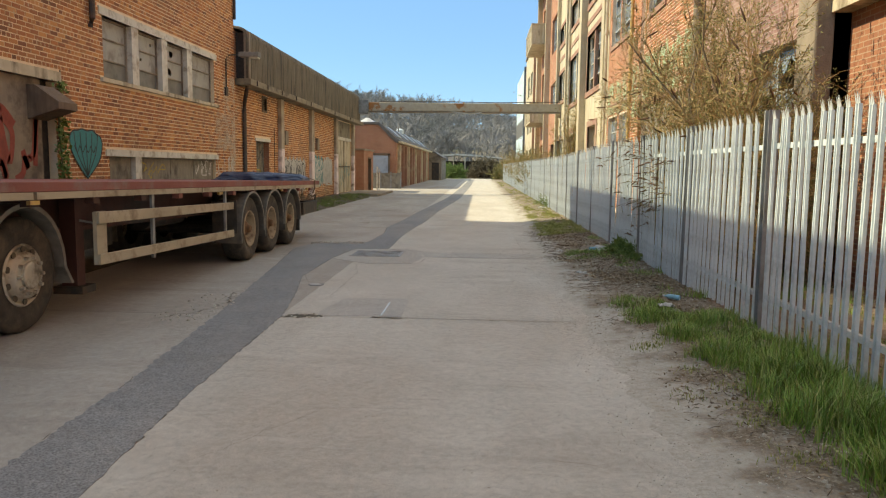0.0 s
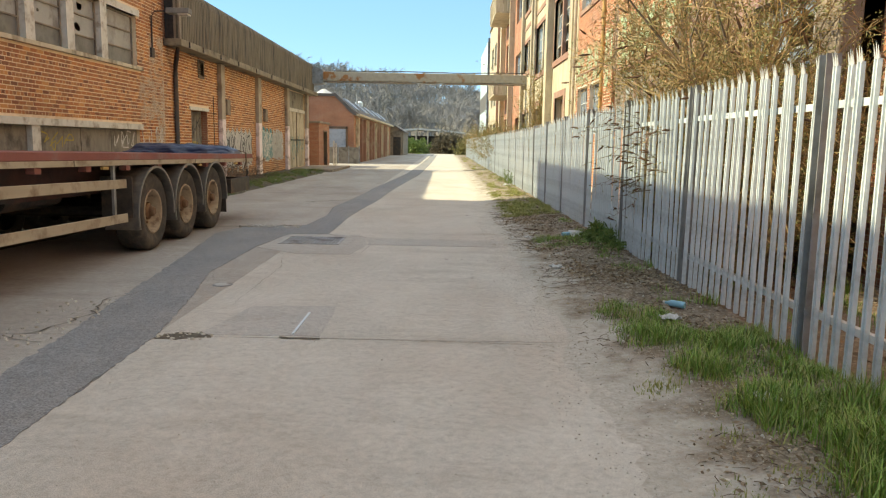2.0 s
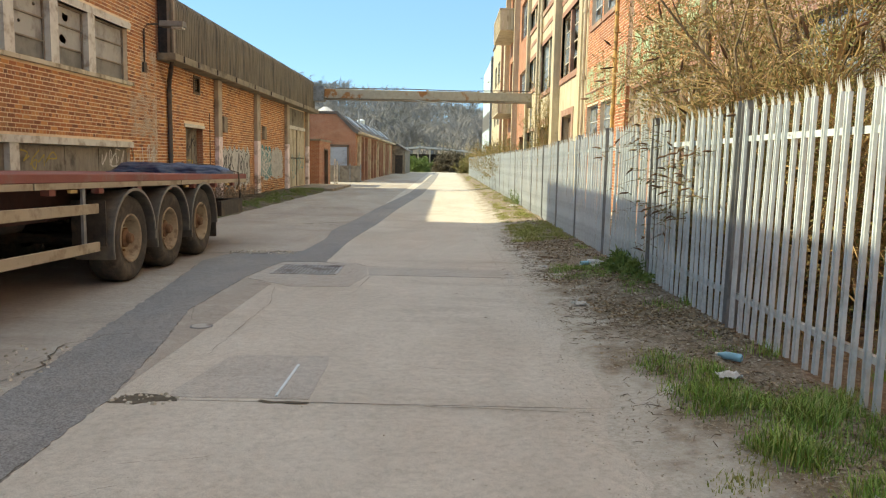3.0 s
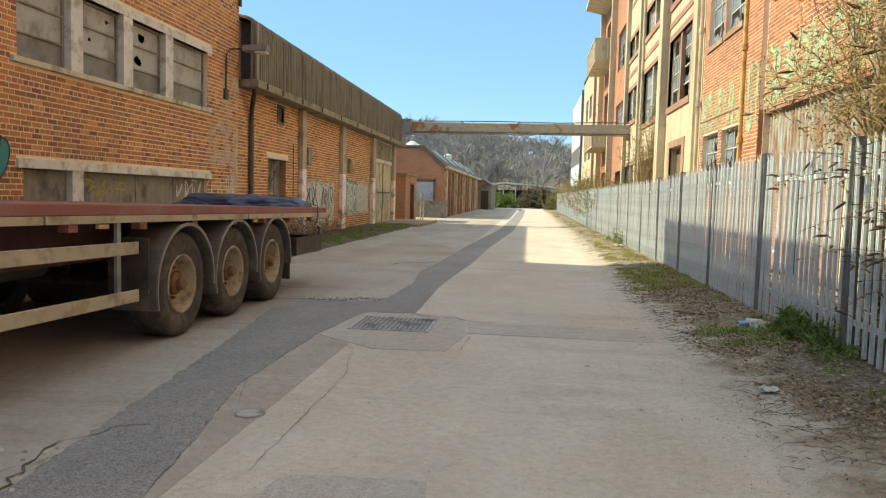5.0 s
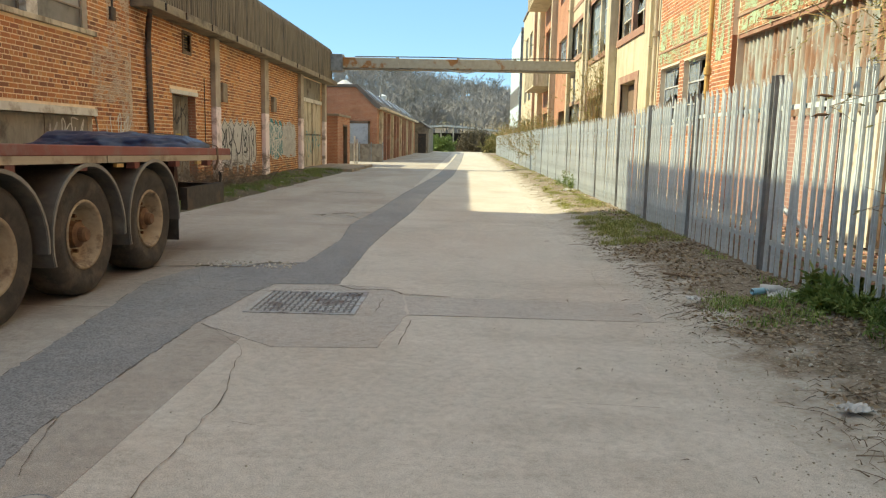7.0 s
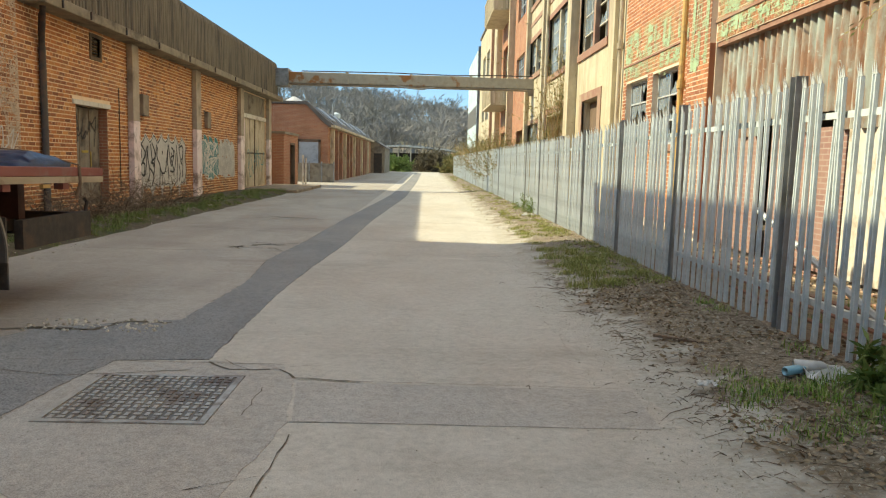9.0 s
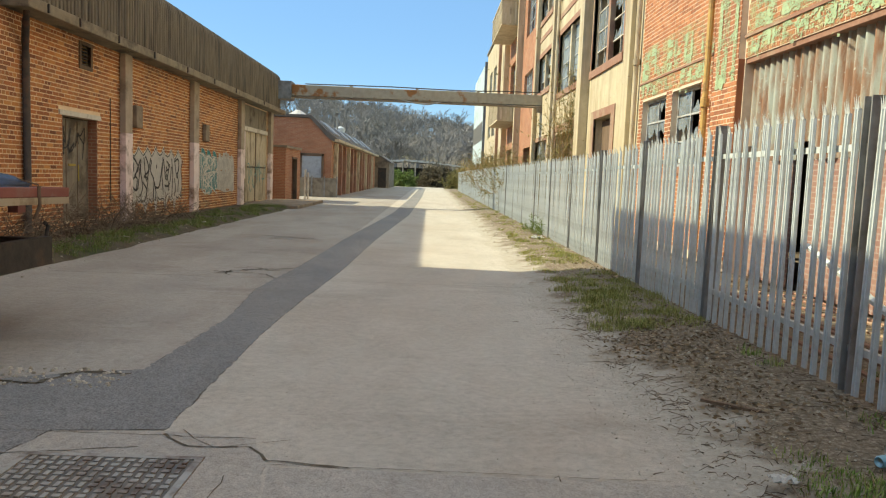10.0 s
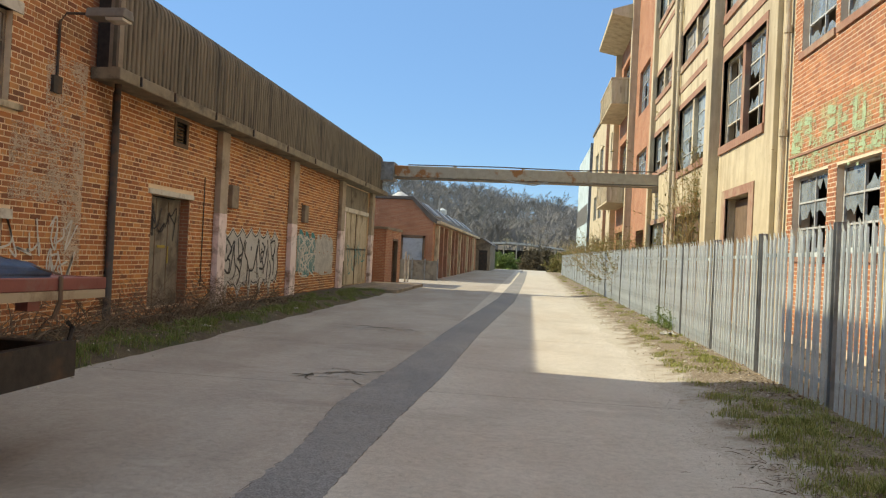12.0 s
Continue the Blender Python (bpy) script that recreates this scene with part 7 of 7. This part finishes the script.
DEADLEAF = surface("dead_leaves", (0.10, 0.065, 0.035), (0.22, 0.15, 0.08), 5, 0.9, bump=0, pieces=[(0.13, 0.09, 0.06), (0.28, 0.20, 0.12), (0.46, 0.37, 0.25), (0.20, 0.145, 0.095), (0.55, 0.47, 0.36)])
leaf_litter("dead_leaves", "brown dead leaves drifted along the fence", [(1.5, 2.85, 8.6, 18, 7000, 0.045, ground_r), (1.5, 2.8, 3, 11, 6500, 0.035, ground_r), (2.3, 2.85, 18, 40, 1500, 0.05, ground_r), (2.9, 4.8, 3, 26, 5200, 0.07, ground_r), (-7.5, -6.2, 18, 30, 800, 0.06, verge_l)], DEADLEAF, 15)


def bottle(x, y, z, turn, material, label, length=0.2, r=0.032):
    b = thing("plastic_bottle", label, "bottle", at=(x, y, z))
    part("bottle_body", Shape().tube([(0, 0, 0), (0.01, 0, 0), (length * 0.65, 0, 0.003), (length * 0.82, 0, 0.004), (length * 0.9, 0, 0.004)], [r * 0.8, r, r * 0.92, r * 0.4, r * 0.38], 12), material, b, smooth=True)
    part("cap", Shape().tube([(length * 0.9, 0, 0.004), (length, 0, 0.004)], r * 0.45, 10), P_WHITE, b)
    b.rotation_euler = (0, 0, turn)
    return b


bottle(2.46, 8.72, 0.14, 2.5, P_PALEBLUE, "crushed pale blue plastic bottle in the grass")
bottle(2.2, 14.02, 0.13, 0.4, P_PALEBLUE, "blue and green plastic bottle in the verge")
bottle(2.32, 14.15, 0.14, -0.3, P_LITTER, "clear empty plastic bottle in the verge", 0.26, 0.04)
bottle(2.45, 5.6, 0.16, 1.0, P_PALEBLUE, "blue plastic bottle in the long grass")


def rag(x, y, z, size, seed, material, label, name="plastic_bag"):
    t = thing(name, label, "litter")
    n = 9
    V = [(x + size * (i / n - 0.5) * (1 + 0.4 * noise.noise((i, j, seed))), y + size * 0.7 * (j / n - 0.5) * (1 + 0.4 * noise.noise((j, i, seed + 3))), z + 0.01 + 0.3 * size * max(0, noise.noise((i * 0.45, j * 0.45, seed)) + 0.25)) for j in range(n + 1) for i in range(n + 1)]
    F = [(j * (n + 1) + i, j * (n + 1) + i + 1, (j + 1) * (n + 1) + i + 1, (j + 1) * (n + 1) + i) for j in range(n) for i in range(n)]
    o = part("film", quad_mesh("film", V, F, material), material, t)
    so = o.modifiers.new("solid", "SOLIDIFY")
    so.thickness = 0.004


rag(2.5, 14.0, 0.08, 0.34, 1, P_LITTER, "torn white plastic bag by the fence")
rag(1.67, 11.2, 0.05, 0.16, 3, P_LITTER, "scrap of crushed grey packaging on the verge")
rag(2.2, 8.3, 0.11, 0.16, 2, P_LITTER, "scrap of clear film in the grass")
rag(2.15, 6.3, 0.12, 0.14, 5, P_LITTER, "scrap of white paper in the grass")
rag(1.62, 13.85, 0.08, 0.12, 6, P_LITTER, "torn scrap of card on the verge")
rag(2.5, 28.2, 0.10, 0.3, 7, P_LITTER, "pale rubbish on the sunny verge")
for k, (x, y) in enumerate(((-6.2, 22.4), (-6.0, 24.6), (-6.3, 27.4), (-5.9, 29.2), (-6.1, 31.5))):
    rag(x, y, 0.10, 0.13, 10 + k, P_LITTER, "scrap of white litter on the grass verge")
pl = thing("timber_offcut", "dark weathered timber offcut lying on the verge", "plank")
part("board", Shape().box(-0.22, 0.22, -0.018, 0.018, 0, 0.02), OLDWOOD, pl)
pl.matrix_basis = pose(1.9, 15.1, 0.06, 0, 0, -38)
# fallen rusty framework and palings behind the fence
fr = thing("scrap_frame", "rusty scrap rails lying behind the fence", "scrap metal")
for k in range(7):
    part("rail", Shape().tube([(3.1 + 0.22 * k, 13.8, 0.15 + 0.05 * (k % 3)), (3.15 + 0.22 * k, 19.5, 0.22)], 0.02, 6), BRICK_TRIM, fr)
part("prop", Shape().tube([(3.2, 14.2, 0.2), (3.4, 17.2, 1.0)], 0.03, 6), GALV, fr)


# ---- bare woods on the hill ----
def bare_tree(rng, h):
    segs = []

    def grow(p, d, L, r, depth):
        q = p + d * L
        segs.append((p, q, r, r * 0.62))
        if depth == 0:
            return
        for _ in range({4: 4, 3: 4, 2: 3, 1: 3}[depth]):
            t = rng.uniform(0.45, 1.0)
            nd = (d + Vector((rng.gauss(0, 0.55), rng.gauss(0, 0.55), rng.gauss(0.12, 0.3)))).normalized()
            grow(p + d * L * t, nd, L * rng.uniform(0.5, 0.75), r * 0.5, depth - 1)
    grow(Vector((0, 0, -0.3)), Vector((rng.gauss(0, 0.05), rng.gauss(0, 0.05), 1)).normalized(), h * 0.42, h * 0.017, 4)
    V, F = [], []
    for p, q, r0, r1 in segs:
        d = (q - p).normalized()
        u = d.cross(Vector((0.31, 0.2, 0.9))).normalized()
        w = d.cross(u)
        n = len(V)
        for c, r in ((p, max(r0, 0.045)), (q, max(r1, 0.03))):
            V += [tuple(c + r * (math.cos(a) * u + math.sin(a) * w)) for a in (0, 2.094, 4.189)]
        F += [(n, n + 1, n + 4, n + 3), (n + 1, n + 2, n + 5, n + 4), (n + 2, n, n + 3, n + 5)]
    return np.array(V), np.array(F)


rt = random.Random(77)
kinds = [bare_tree(rt, 11.5) for _ in range(5)]
WV, WF, n = [], [], 0
for k in range(1000):
    y = 150 + 195 * rt.random() ** 0.9
    x = rt.uniform(-0.40, 0.20) * y
    v, f = kinds[k % 5]
    a, s = rt.uniform(0, 6.28), rt.uniform(0.75, 1.25)
    c, sn = math.cos(a) * s, math.sin(a) * s
    WV.append(np.stack([v[:, 0] * c - v[:, 1] * sn + x, v[:, 0] * sn + v[:, 1] * c + y, v[:, 2] * s + land(x, y)], 1))
    WF.append(f + n)
    n += len(v)
me = bpy.data.meshes.new("bare_woods")
me.from_pydata(np.concatenate(WV).tolist(), [], np.concatenate(WF).tolist())
me.materials.append(HAZED_BARK)
tagged(part("bare_woods", me, HAZED_BARK), "leafless grey brown woods covering the hillside", "woods", kind="stuff")
